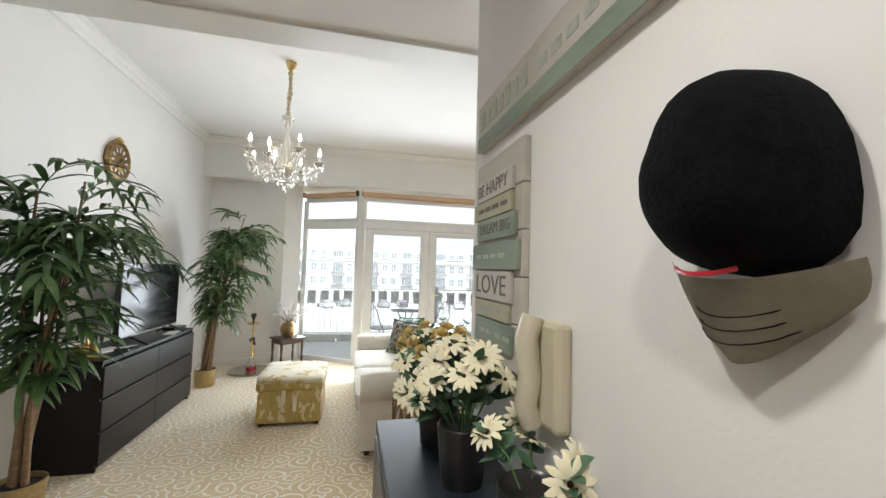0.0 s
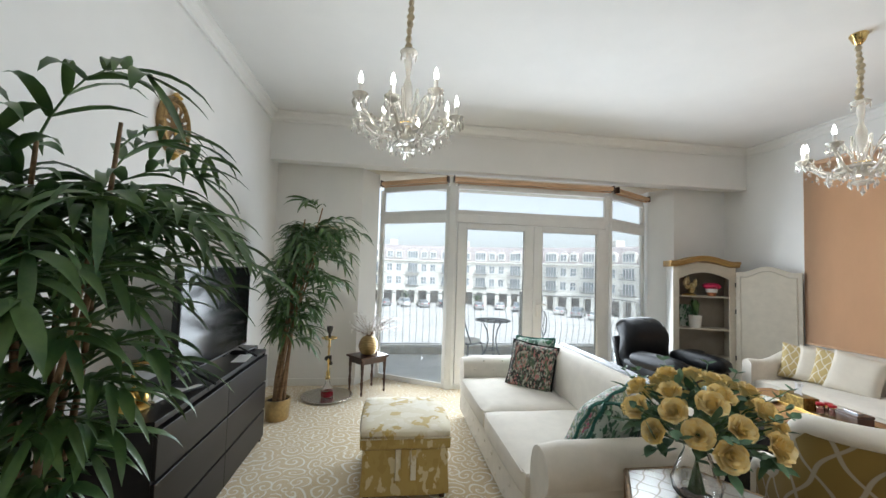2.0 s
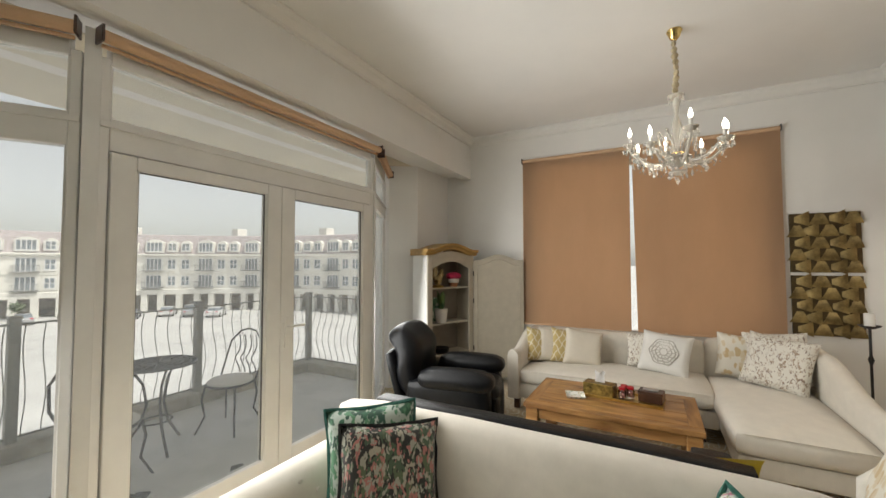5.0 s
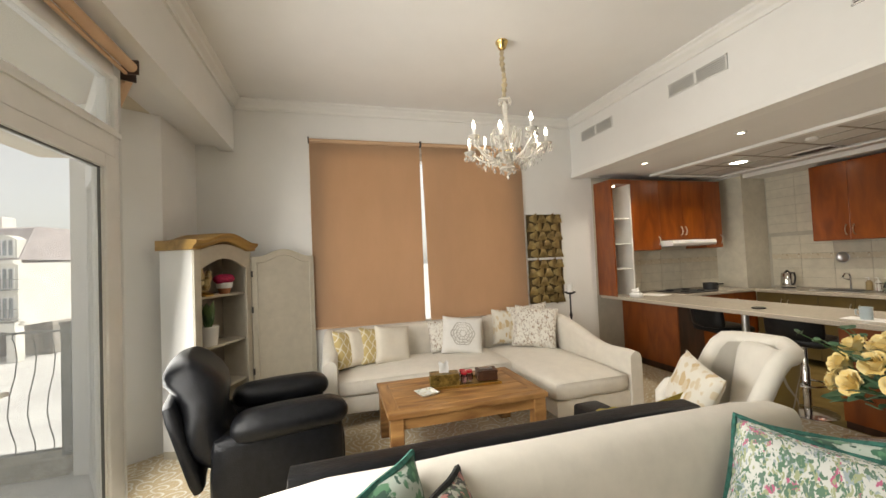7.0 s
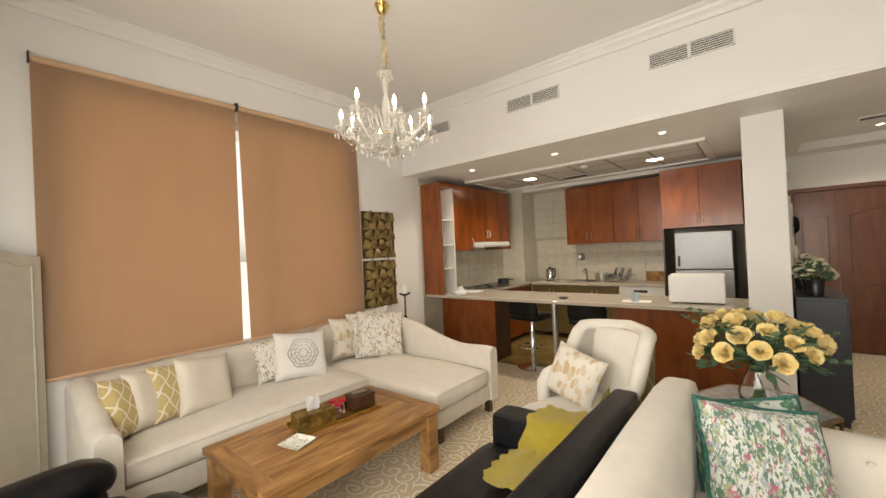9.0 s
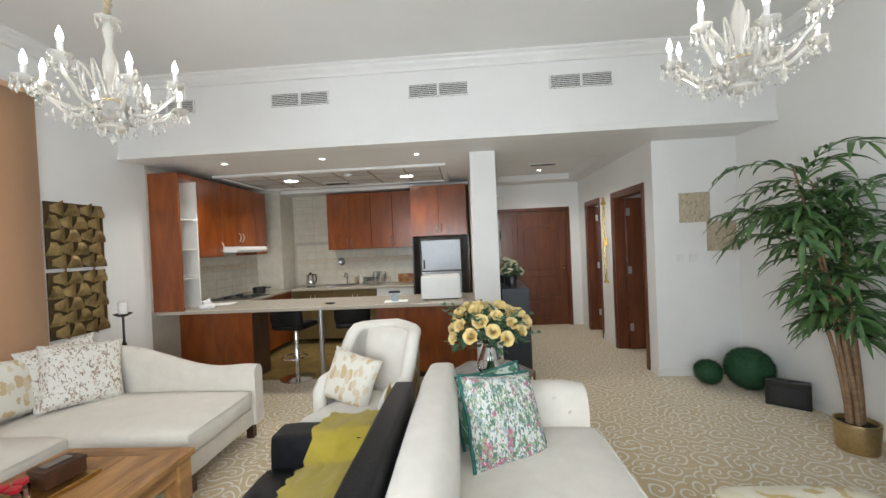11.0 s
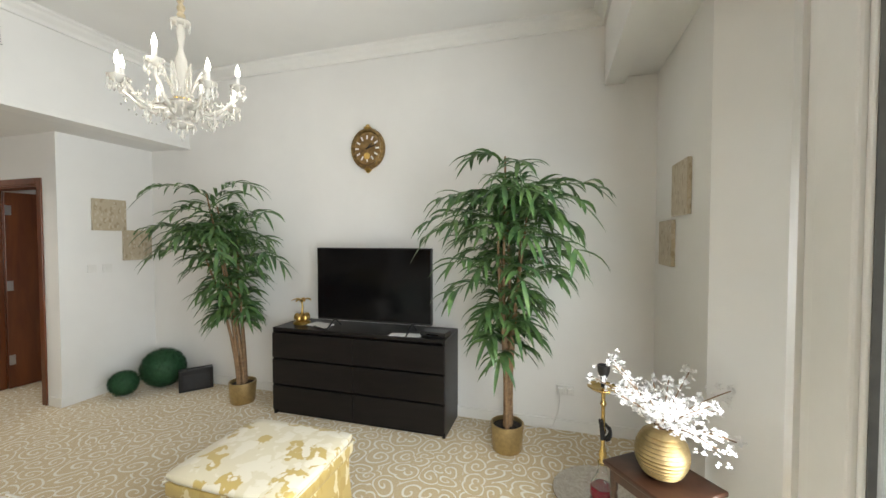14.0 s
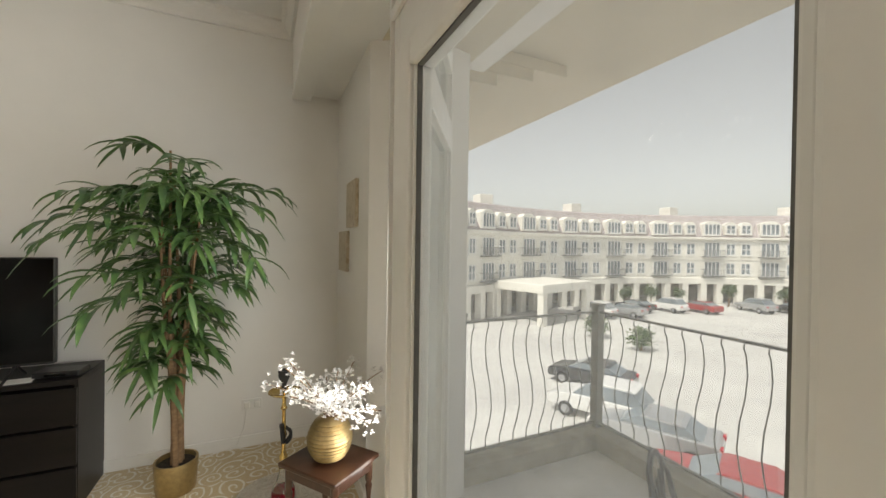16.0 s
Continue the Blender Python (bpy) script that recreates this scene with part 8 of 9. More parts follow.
def daisy_vase(m, label, count, spread, seed, pot=True):
    rng = random.Random(seed)
    v_ = thing("flower_arrangement", m, label, "flowers", "hall flowers")
    part("pot", lathe([(0, 0), (0.05, 0), (0.062, 0.13), (0.058, 0.135), (0.05, 0.125), (0, 0.12)], 20), BLACKPLASTIC, v_, "dark cylindrical pot", True)
    lv_, lf_, bm_ = [], [], bmesh.new()
    for i in range(count):
        a = 2.4 * i
        el = rng.uniform(0.15, 1.2)
        d_ = Vector((math.cos(a) * math.cos(el) * 0.75, math.sin(a) * math.cos(el) * 1.25, math.sin(el)))
        c = Vector((0, 0, 0.13)) + d_ * spread * rng.uniform(0.7, 1.0)
        c.x = max(-0.2, min(0.11, c.x))
        pv, pf, eye = [], [], bmesh.new()
        face = d_ + Vector((-0.3, -0.9, 0.25))
        daisy_into(pv, pf, eye, c, face, rng.uniform(0.038, 0.05), rng)
        fl = leaf_mesh("flower", pv, pf, CREAMPETAL, v_, "cream yellow daisy")
        part("eye", eye, DARKEYE, fl)
        tube([(0.01 * math.cos(a), 0.01 * math.sin(a), 0.1), c * 0.55 + Vector((0, 0, 0.06)), c], 0.0025, 4, bm_)
        for k in range(9):
            leaf_into(lv_, lf_, c * rng.uniform(0.55, 0.9) + Vector((0, 0, 0.03)), d_ + Vector((rng.uniform(-1, 1), rng.uniform(-1, 1), rng.uniform(-0.6, 0.2))), 0.05, 0.035, 0.5, rng.uniform(-0.5, 0.5))
    part("stem", bm_, GREENSTEM, v_)
    leaf_mesh("leaves", lv_, lf_, EUCA, v_, "round green leaves", "stuff")


daisy_vase(pose(0.94, 2.42, 1.0), "cream yellow daisies in a dark pot on the console", 13, 0.20, 3)
daisy_vase(pose(0.95, 2.20, 1.0), "pale daisies with eucalyptus on the console", 12, 0.21, 9)
daisy_vase(pose(0.99, 1.92, 1.0), "white daisies and leaves over the console edge", 4, 0.13, 14)

PLANK = wood_material("whitewashed_plank", (0.44, 0.41, 0.36), (0.56, 0.53, 0.48), 0.75, (1, 3, 6), 3.0)
PLANK_G = wood_material("faded_green_plank", (0.16, 0.21, 0.16), (0.30, 0.34, 0.27), 0.75, (1, 3, 6), 3.0)
PLANK_O = wood_material("faded_olive_plank", (0.38, 0.36, 0.24), (0.46, 0.44, 0.32), 0.75, (1, 3, 6), 3.0)
INK = material("faded_sign_lettering", (0.16, 0.16, 0.14), 0.8, vary=0.2, scale=40)
INKPALE = material("pale_sign_lettering", (0.42, 0.44, 0.38), 0.8, vary=0.1, scale=40)


def lettering(text, parent, m, size, mat, width=None):
    cu = bpy.data.curves.new("lettering", "FONT")
    cu.body, cu.size, cu.align_x, cu.align_y, cu.extrude = text, size, "CENTER", "CENTER", 0.0008
    tmp = bpy.data.objects.new("lettering_scrap", cu)
    scene.collection.objects.link(tmp)
    me = bpy.data.meshes.new_from_object(tmp.evaluated_get(bpy.context.evaluated_depsgraph_get()))
    bpy.data.objects.remove(tmp)
    me.materials.append(mat)
    ob = new("lettering", me)
    ob.parent = parent
    ob.matrix_basis = m
    if width and ob.dimensions.x > 0:
        xs = [v_.co.x for v_ in me.vertices]
        k_ = width / (max(xs) - min(xs))
        for v_ in me.vertices:
            v_.co.x *= k_
    return ob


# faces look towards -x; text reads towards +y's opposite
SIGN = pose(PX0, 2.325, 1.54, 90, 0, -90)
sg = thing("wall_sign", SIGN, "whitewashed plank wall sign with small painted boards", "sign")
for i in range(5):
    z0 = -0.29 + 0.116 * i
    part("plank", box(-0.175, z0 + 0.001, 0.0, 0.175, z0 + 0.115, 0.02, 0.003), PLANK, sg)
for x0, x1, y0, y1, mat, txt, ink, sz in ((-0.15, 0.13, 0.165, 0.225, PLANK, "BE HAPPY", INK, 0.052), (-0.16, 0.13, 0.11, 0.162, PLANK_O, None, INK, 0.03), (-0.13, 0.15, 0.045, 0.107, PLANK_G, "DREAM BIG", INK, 0.044),
                                          (-0.172, 0.17, -0.04, 0.035, PLANK_G, None, INKPALE, 0.04), (-0.15, 0.13, -0.125, -0.045, PLANK, "LOVE", INK, 0.075), (-0.14, 0.12, -0.175, -0.13, PLANK_O, None, INKPALE, 0.03), (-0.13, 0.14, -0.25, -0.18, PLANK_G, None, INKPALE, 0.04)):
    brd = part("board", box(x0, y0, 0.02, x1, y1, 0.032, 0.002), mat, sg)
    if txt:
        lettering(txt, brd, pose((x0 + x1) / 2, (y0 + y1) / 2, 0.0325), sz, ink, (x1 - x0) * 0.82)
    else:
        bmx = bmesh.new()
        for k in range(4):
            xx = x0 + 0.04 + 0.06 * k
            box(xx, (y0 + y1) / 2 - 0.006, 0.032, xx + 0.045, (y0 + y1) / 2 + 0.006, 0.0328, bm=bmx)
        tagged(part("writing", bmx, ink, brd), kind="stuff")
sg = thing("wall_sign", pose(PX0, 2.02, 1.955, 90, 0, -90), "long whitewashed plank sign with faded lettering", "sign")
part("plank", box(-0.48, -0.075, 0, 0.48, 0.075, 0.022, 0.004), PLANK, sg)
part("painted_edge", box(-0.479, -0.0745, 0.022, 0.479, -0.03, 0.0235), PLANK_G, sg, "faded grey-green lower strip")
bmx = bmesh.new()
for k in range(7):
    box(-0.45 + 0.05 * k, -0.01, 0.022, -0.415 + 0.05 * k, 0.045 - 0.01 * (k % 2), 0.0235, bm=bmx)
for k in range(8):
    box(-0.06 + 0.06 * k, -0.005, 0.022, -0.02 + 0.06 * k, 0.02, 0.0232, bm=bmx)
tagged(part("writing", bmx, INKPALE, sg), kind="stuff")

ph = thing("intercom_phone", pose(PX0, 2.0, 1.29), "cream wall intercom with its handset", "intercom")
part("wall_unit", box(-0.035, -0.04, -0.1, 0, 0.055, 0.11, 0.012), material("aged_cream_plastic", (0.60, 0.55, 0.40), 0.4, vary=0.05), ph)
part("handset", tube([(-0.045, 0.035, -0.1), (-0.06, 0.035, -0.06), (-0.05, 0.035, 0.0), (-0.06, 0.035, 0.07), (-0.045, 0.035, 0.115)], 0.024, 10), material("aged_cream_handset", (0.62, 0.57, 0.43), 0.4, vary=0.05), ph, "", True)

FELT = material("black_cap_felt", (0.005, 0.005, 0.006), 0.95, spec=0.1, vary=0.3, scale=60, bump=0.3, bump_scale=200)
BRIM = material("taupe_cap_brim", (0.40, 0.36, 0.28), 0.85, vary=0.06, scale=40, bump=0.15, bump_scale=250)
hk = thing("wall_hook", pose(PX0, 1.634, 1.645), "small metal wall hook", "hook")
part("hook", tube([(0, 0, 0.02), (-0.03, 0, 0.015), (-0.06, 0, 0.0), (-0.075, 0, 0.02)], 0.005, 6), STEEL, hk, "", True)
cp = thing("cap", pose(PX0 - 0.012, 1.607, 1.562) @ Matrix.Diagonal((1.0, 1.06, 1.02, 1)), "black baseball cap with a taupe brim hanging on a hook", "cap")
bm = bmesh.new()
n, rows = 26, []
for j in range(9):
    f_ = j / 8
    row = []
    for i in range(n):
        a = 2 * math.pi * i / n
        ry, rz = 0.078 * math.cos(f_ * math.pi / 2) ** 0.5, 0.101 * math.cos(f_ * math.pi / 2) ** 0.55
        lump = 1 + 0.05 * noise.noise(Vector((math.cos(a) * 2, math.sin(a) * 2, f_ * 2)))
        lump *= 1 + 0.065 * math.cos(3 * (a - 1.66)) + 0.02 * math.cos(5 * a)
        row.append(bm.verts.new((-0.004 - 0.105 * math.sin(f_ * math.pi / 2), ry * lump * math.cos(a), 0.028 + rz * lump * math.sin(a) + 0.012 * f_)))
    rows.append(row)
for p_, q_ in zip(rows, rows[1:]):
    for i in range(n):
        bm.faces.new((p_[i], p_[(i + 1) % n], q_[(i + 1) % n], q_[i]))
bm.faces.new(rows[-1])
bmesh.ops.recalc_face_normals(bm, faces=bm.faces[:])
part("crown", bm, FELT, cp, "soft black crown", True)
bm = bmesh.new()
rows = []
for j in range(7):
    f_ = j / 6
    row = []
    for i in range(15):
        g_ = 2 * i / 14 - 1
        y = 0.086 * g_ * math.sqrt(1 - (0.97 * f_) ** 2) ** 0.5
        z = -0.068 - 0.080 * f_ * (1 - 0.25 * g_ ** 4) + 0.02 * g_ * g_ - 0.012 * g_ * f_
        row.append(bm.verts.new((-0.055 + 0.028 * f_ + 0.035 * g_ * g_, y, z)))
    rows.append(row)
for p_, q_ in zip(rows, rows[1:]):
    for i in range(14):
        bm.faces.new((p_[i], p_[i + 1], q_[i + 1], q_[i]))
bmesh.ops.solidify(bm, geom=bm.faces[:], thickness=0.004)
part("brim", bm, BRIM, cp, "curved taupe brim", True)
for k in range(3):
    f_ = 0.45 + 0.16 * k
    part("stitching", tube([(-0.0605 + 0.028 * f_ + 0.035 * g_ * g_, 0.070 * g_ * (1 - 0.12 * f_), -0.068 - 0.080 * f_ * (1 - 0.25 * g_ ** 4) + 0.02 * g_ * g_ - 0.012 * g_ * f_) for g_ in [q / 5 - 0.9 for q in range(10)]], 0.0007, 4), FELT, cp)
part("strap", tube([(-0.03 - 0.02 * math.sin(math.pi * q / 8), 0.052 - 0.05 * q / 8, 0.098 + 0.022 * q / 8) for q in range(9)], 0.006, 6), FELT, cp, "adjustable black strap", True)
part("size_tag", box(-0.052, 0.012, 0.110, -0.049, 0.024, 0.119, 0.001), PAPER, cp, "small white tag")
part("red_piping", tube([(-0.072 + 0.012 * g_ * g_, 0.032 * g_ + 0.01, -0.064 + 0.006 * g_ * g_) for g_ in [q / 4 - 1 for q in range(9)]], 0.0025, 5), REDLID, cp, "red and white piping")

# wall tiles of the kitchen, last of the flat
TILE_ME, BAND_ME = tile_mesh(tile_w, tile_h, TILE), tile_mesh(tile_w, tile_h * 0.6, TILEBAND)


def tile_run(parent, place, length, z0, z1, first_row):
    z, r_ = z0, first_row
    while z < z1 - 0.02:
        band = 1.24 < z < 1.34
        hgt = tile_h * 0.6 if band else tile_h
        for k_ in range(int(length / tile_w)):
            ob = new("tile", BAND_ME if band else TILE_ME)
            ob.parent = parent
            ob.matrix_basis = place(k_ * tile_w, z)
        z += hgt
        r_ += 1


wb = bpy.data.objects["wall_kitchen_back"]
ws = bpy.data.objects["wall_kitchen_side"]
tile_run(wb, lambda a, z: pose(2.30 + a, KB - 0.003, z), 2.2, 0.91, 1.60, 0)
tile_run(wb, lambda a, z: pose(3.765 + a, KB - 0.003, z), 0.74, 1.66, 2.44, 0)
tile_run(ws, lambda a, z: pose(XR + 0.003, 0.66 + a, z, 0, 0, 90), 1.9, 0.91, 1.62, 0)
tile_run(ws, lambda a, z: pose(XR + 0.003, 2.49 + a, z, 0, 0, 90), 0.37, 0.91, 2.5, 0)


# ---- balcony ----
STUCCO = material("cream_stucco", (0.64, 0.575, 0.455), 0.85, vary=0.06, scale=2, bump=0.2, bump_scale=90, world_space=True)
PAVER = material("pale_balcony_tile", (0.72, 0.72, 0.70), 0.5, vary=0.1, scale=3, bump=0.1, bump_scale=60, world_space=True)
KERB = material("beige_concrete_kerb", (0.44, 0.41, 0.34), 0.85, vary=0.18, scale=7, bump=0.25, bump_scale=70, world_space=True)
IRON = material("grey_green_painted_iron", (0.26, 0.262, 0.24), 0.5, vary=0.15, scale=12)
BRX0, BRX1, BRY = -0.43, 4.10, 9.62
structure("balcony_floor", prism([(-0.58, 8.3), (-0.2, 8.12), (0.72, 7.54), (3.02, 7.54), (3.92, 8.1), (4.25, 8.3), (4.25, BRY + 0.1), (-0.58, BRY + 0.1)], 0.2, "z"), PAVER, "pale tiled balcony floor", "floor").location.z = -0.22
structure("floor_bay", prism([(XL - 0.2, 7.42), (XL - 0.2, YB + 0.1), (LX, YB + 0.1), LP, PL, (DX0, GY + 0.05), (DX1, GY + 0.05), PR, RP, (RX, YB + 0.1), (XR + 0.2, YB + 0.1), (XR + 0.2, 7.42)], 0.1, "z"), CARPET, "carpet of the window bay", "floor").location.z = -0.1
bm = bmesh.new()
box(BRX0 - 0.1, BRY - 0.1, -0.2, BRX1 + 0.1, BRY + 0.1, 0.115, 0.012, bm=bm)
box(BRX0 - 0.1, 8.3, -0.2, BRX0 + 0.1, BRY - 0.1, 0.113, 0.012, bm=bm)
box(BRX1 - 0.1, 8.3, -0.2, BRX1 + 0.1, BRY - 0.1, 0.113, 0.012, bm=bm)
structure("balcony_kerb", bm, KERB, "low beige concrete kerb round the balcony", "kerb")
structure("balcony_ceiling", box(-3.2, 7.92, 3.0, 6.4, 9.88, 3.25), STUCCO, "cream underside of the balcony above", "ceiling")
structure("facade_left", box(-3.4, 7.92, -6.2, -0.44, 8.30, 3.0), STUCCO, "cream stucco outer wall beside the balcony", "wall")
structure("facade_right", box(4.17, 7.92, -6.2, 8.0, 8.30, 3.0), STUCCO, "cream stucco outer wall beside the balcony", "wall")
structure("facade_head", box(-0.44, 7.75, 2.79, 4.17, 8.35, 3.0), STUCCO, "cream stucco lintel over the window bay", "wall")
bm = bmesh.new()
for k in range(3):
    box(-0.95 - 0.3 * k, 8.30, 2.72 + 0.093 * k, -0.44, 8.62 + 0.32 * k, 2.813 + 0.093 * k, 0.01, bm=bm)
structure("corbel", bm, STUCCO, "stepped cream corbel under the balcony above", "corbel")
d = thing("balcony_lamp", pose(2.06, 8.55, 3.0), "round white glass dome lamp on the balcony ceiling", "lamp")
part("ring", lathe([(0, 0), (0.16, 0), (0.165, -0.02), (0.15, -0.03)], 24), TRIM, d, "", True)
part("dome", lathe([(0.15, -0.03), (0.14, -0.07), (0.09, -0.105), (0, -0.12)], 24), WHITECERAMIC, d, "", True)


def railing_bar(x):
    """One bellied baluster in the plane across the rail."""
    pts = [(0, 0, 0.16), (0, 0.0, 0.22), (0, 0.045, 0.34), (0, 0.075, 0.46), (0, 0.055, 0.60), (0, 0.0, 0.74), (0, -0.02, 0.86), (0, 0.0, 0.98), (0, 0.025, 1.02), (0, 0.02, 1.045), (0, 0.0, 1.05)]
    return tube(pts, 0.0045, 5)


_b = railing_bar(0)
BAR_ME = bpy.data.meshes.new("baluster")
_b.to_mesh(BAR_ME)
_b.free()
BAR_ME.materials.append(IRON)
BAR_ME.polygons.foreach_set("use_smooth", [True] * len(BAR_ME.polygons))


def rail(p, q, label, posts):
    p, q = Vector((*p, 0)), Vector((*q, 0))
    L = (q - p).length
    r_ = thing("railing", pose(p.x, p.y, 0, 0, 0, math.degrees(math.atan2(q.y - p.y, q.x - p.x))), label, "railing", "balcony railings", kind="structure")
    part("top_rail", box(0, -0.018, 1.05, L, 0.018, 1.065, 0.003), IRON, r_)
    part("bottom_rail", box(0, -0.014, 0.145, L, 0.014, 0.16, 0.003), IRON, r_)
    n_ = int(L / 0.118)
    for i in range(1, n_):
        ob = new("baluster", BAR_ME)
        ob.parent = r_
        ob.matrix_basis = pose(L * i / n_, 0, 0)
    for s_ in posts:
        po = part("post", box(s_ - 0.035, -0.035, 0.10, s_ + 0.035, 0.035, 1.10, 0.004), IRON, r_)
        part("cap", box(s_ - 0.043, -0.043, 1.10, s_ + 0.043, 0.043, 1.125, 0.006), IRON, po)


rail((BRX1, BRY), (BRX0, BRY), "grey iron balcony railing with bellied bars", [0.0, BRX1 - 2.5, BRX1 - 1.06, BRX1 - BRX0])
rail((BRX0, BRY), (BRX0, 8.32), "grey iron side railing with bellied bars", [1.28])
rail((BRX1, 8.32), (BRX1, BRY), "grey iron side railing with bellied bars", [0.02])


def garden_chair(m):
    c = thing("garden_chair", m, "ornate cast iron garden chair with a pale cushion", "chair", "balcony chairs")
    part("seat_frame", tube([(0.2 * math.cos(2 * math.pi * i / 24), 0.2 * math.sin(2 * math.pi * i / 24), 0.43) for i in range(25)], 0.011, 6), BLACKMETAL, c, "", True)
    part("seat_pad", lathe([(0, 0.43), (0.19, 0.43), (0.2, 0.45), (0.18, 0.47), (0, 0.475)], 24), PAPER, c, "pale round seat pad", True)
    for sx in (-1, 1):
        for sy in (-1, 1):
            part("leg", tube([(sx * 0.15, sy * 0.14, 0.43), (sx * 0.17, sy * 0.16, 0.3), (sx * 0.15, sy * 0.14, 0.15), (sx * 0.2, sy * 0.2, 0.0)], 0.011, 6, taper=0.008), BLACKMETAL, c, "", True)
    part("back_frame", tube([(-0.19, 0.1, 0.43), (-0.2, 0.19, 0.6), (-0.17, 0.23, 0.78), (-0.08, 0.26, 0.88), (0.0, 0.265, 0.90), (0.08, 0.26, 0.88), (0.17, 0.23, 0.78), (0.2, 0.19, 0.6), (0.19, 0.1, 0.43)], 0.010, 6), BLACKMETAL, c, "", True)
    for k in range(4):
        x_ = -0.09 + 0.06 * k
        part("scroll", tube([(x_ + 0.035 * math.cos(t_) * (1 - t_ / 14), 0.2 + 0.1 * (0.47 + 0.05 * t_ - 0.43), 0.47 + 0.045 * t_ + 0.02 * math.sin(t_)) for t_ in [0.6 * q for q in range(14)]], 0.006, 5), BLACKMETAL, c, "", True)


garden_chair(pose(2.28, 8.66, -0.02, 0, 0, -70))
garden_chair(pose(1.24, 8.46, -0.02, 0, 0, 120))
t = thing("garden_table", pose(1.72, 8.80, -0.02), "round cast iron garden table with curved legs", "table")
bm = bmesh.new()
for rr in (0.06, 0.12, 0.18, 0.24, 0.285):
    tube([(rr * math.cos(2 * math.pi * i / 28), rr * math.sin(2 * math.pi * i / 28), 0.715) for i in range(29)], 0.009, 5, bm)
for i in range(16):
    a = 2 * math.pi * i / 16
    tube([(0.03 * math.cos(a), 0.03 * math.sin(a), 0.713), (0.285 * math.cos(a + 0.25), 0.285 * math.sin(a + 0.25), 0.713)], 0.011, 4, bm)
part("tabletop", bm, BLACKMETAL, t, "pierced cast iron top", True)
for i in range(3):
    a = 2 * math.pi * i / 3 + 0.4
    part("leg", tube([(r_ * math.cos(a), r_ * math.sin(a), z_) for r_, z_ in ((0.2, 0.71), (0.1, 0.55), (0.07, 0.38), (0.12, 0.2), (0.26, 0.0))], 0.011, 6), BLACKMETAL, t, "", True)
part("shelf_ring", tube([(0.11 * math.cos(2 * math.pi * i / 20), 0.11 * math.sin(2 * math.pi * i / 20), 0.24) for i in range(21)], 0.008, 5), BLACKMETAL, t, "", True)
for x, y, a in ((1.24, 8.06, -55), (1.10, 7.93, -70), (1.80, 7.80, -30)):
    s = thing("slipper", pose(x, y, -0.02, 0, 0, a), "dark grey rubber slipper lying on the balcony", "slipper", "balcony slippers")
    SLIP = material("dark_rubber", (0.06, 0.07, 0.075), 0.6, vary=0.2, scale=20)
    part("sole", soft_box(-0.045, -0.13, 0, 0.045, 0.13, 0.025, 0.012, 0.0, 2, 4), SLIP, s, "", True)
    bm = bmesh.new()
    rows = [[bm.verts.new((0.045 * math.cos(math.pi * i / 8), yy, 0.02 + hh * math.sin(math.pi * i / 8))) for i in range(9)] for yy, hh in ((-0.11, 0.015), (-0.06, 0.05), (0.0, 0.06))]
    for p_, q_ in zip(rows, rows[1:]):
        for i in range(8):
            bm.faces.new((p_[i], p_[i + 1], q_[i + 1], q_[i]))
    bmesh.ops.solidify(bm, geom=bm.faces[:], thickness=0.004)
    part("strap", bm, SLIP, s, "", True)

# ---- courtyard and crescent ----
GZ = -6.2
PAVING = material("pale_courtyard_paving", (0.58, 0.575, 0.555), 0.85, vary=0.1, scale=0.25, bump=0.1, bump_scale=8, world_space=True)
bm = bmesh.new()
bmesh.ops.create_grid(bm, x_segments=8, y_segments=8, size=1500)
structure("ground", bm, PAVING, "pale paved courtyard and ground", "ground").location.z = GZ

CREAMWALL = material("cream_facade", (0.78, 0.76, 0.70), 0.85, vary=0.07, scale=0.5, bump=0.1, bump_scale=20, world_space=True)
ROOFTILE = material("mauve_grey_roof", (0.46, 0.41, 0.41), 0.8, vary=0.14, scale=1.2, bump=0.3, bump_scale=6, world_space=True)
DARKGLASS = material("dark_window_glass", (0.22, 0.26, 0.29), 0.12, vary=0.2, scale=0.6, spec=0.6)
# SHADE: darker wall colour that paints in the shade behind the arcade columns
SHADE = material("arcade_painted_shade", (0.36, 0.33, 0.29), 0.8, vary=0.4, scale=0.4, world_space=True)
CXC, CYC, CR = 5.0, 45.0, 42.0
A0, STEP, NP = -14.0, 10.2, 22


def arc(r, deg, z=0.0):
    a = math.radians(deg)
    return Vector((CXC + r * math.cos(a), CYC + r * math.sin(a), z))


def ring(profile, a0, a1, n):
    """A curved band: profile of (radius, height), closed, swept from a0 to a1 degrees."""
    bm_ = bmesh.new()
    cols = [[bm_.verts.new(arc(r, a0 + (a1 - a0) * i / n, z)) for r, z in profile] for i in range(n + 1)]
    k_ = len(profile)
    for a, b in zip(cols, cols[1:]):
        for i in range(k_):
            bm_.faces.new((a[i], a[(i + 1) % k_], b[(i + 1) % k_], b[i]))
    bm_.faces.new(cols[0]), bm_.faces.new(cols[-1][::-1])
    bmesh.ops.recalc_face_normals(bm_, faces=bm_.faces[:])
    return bm_


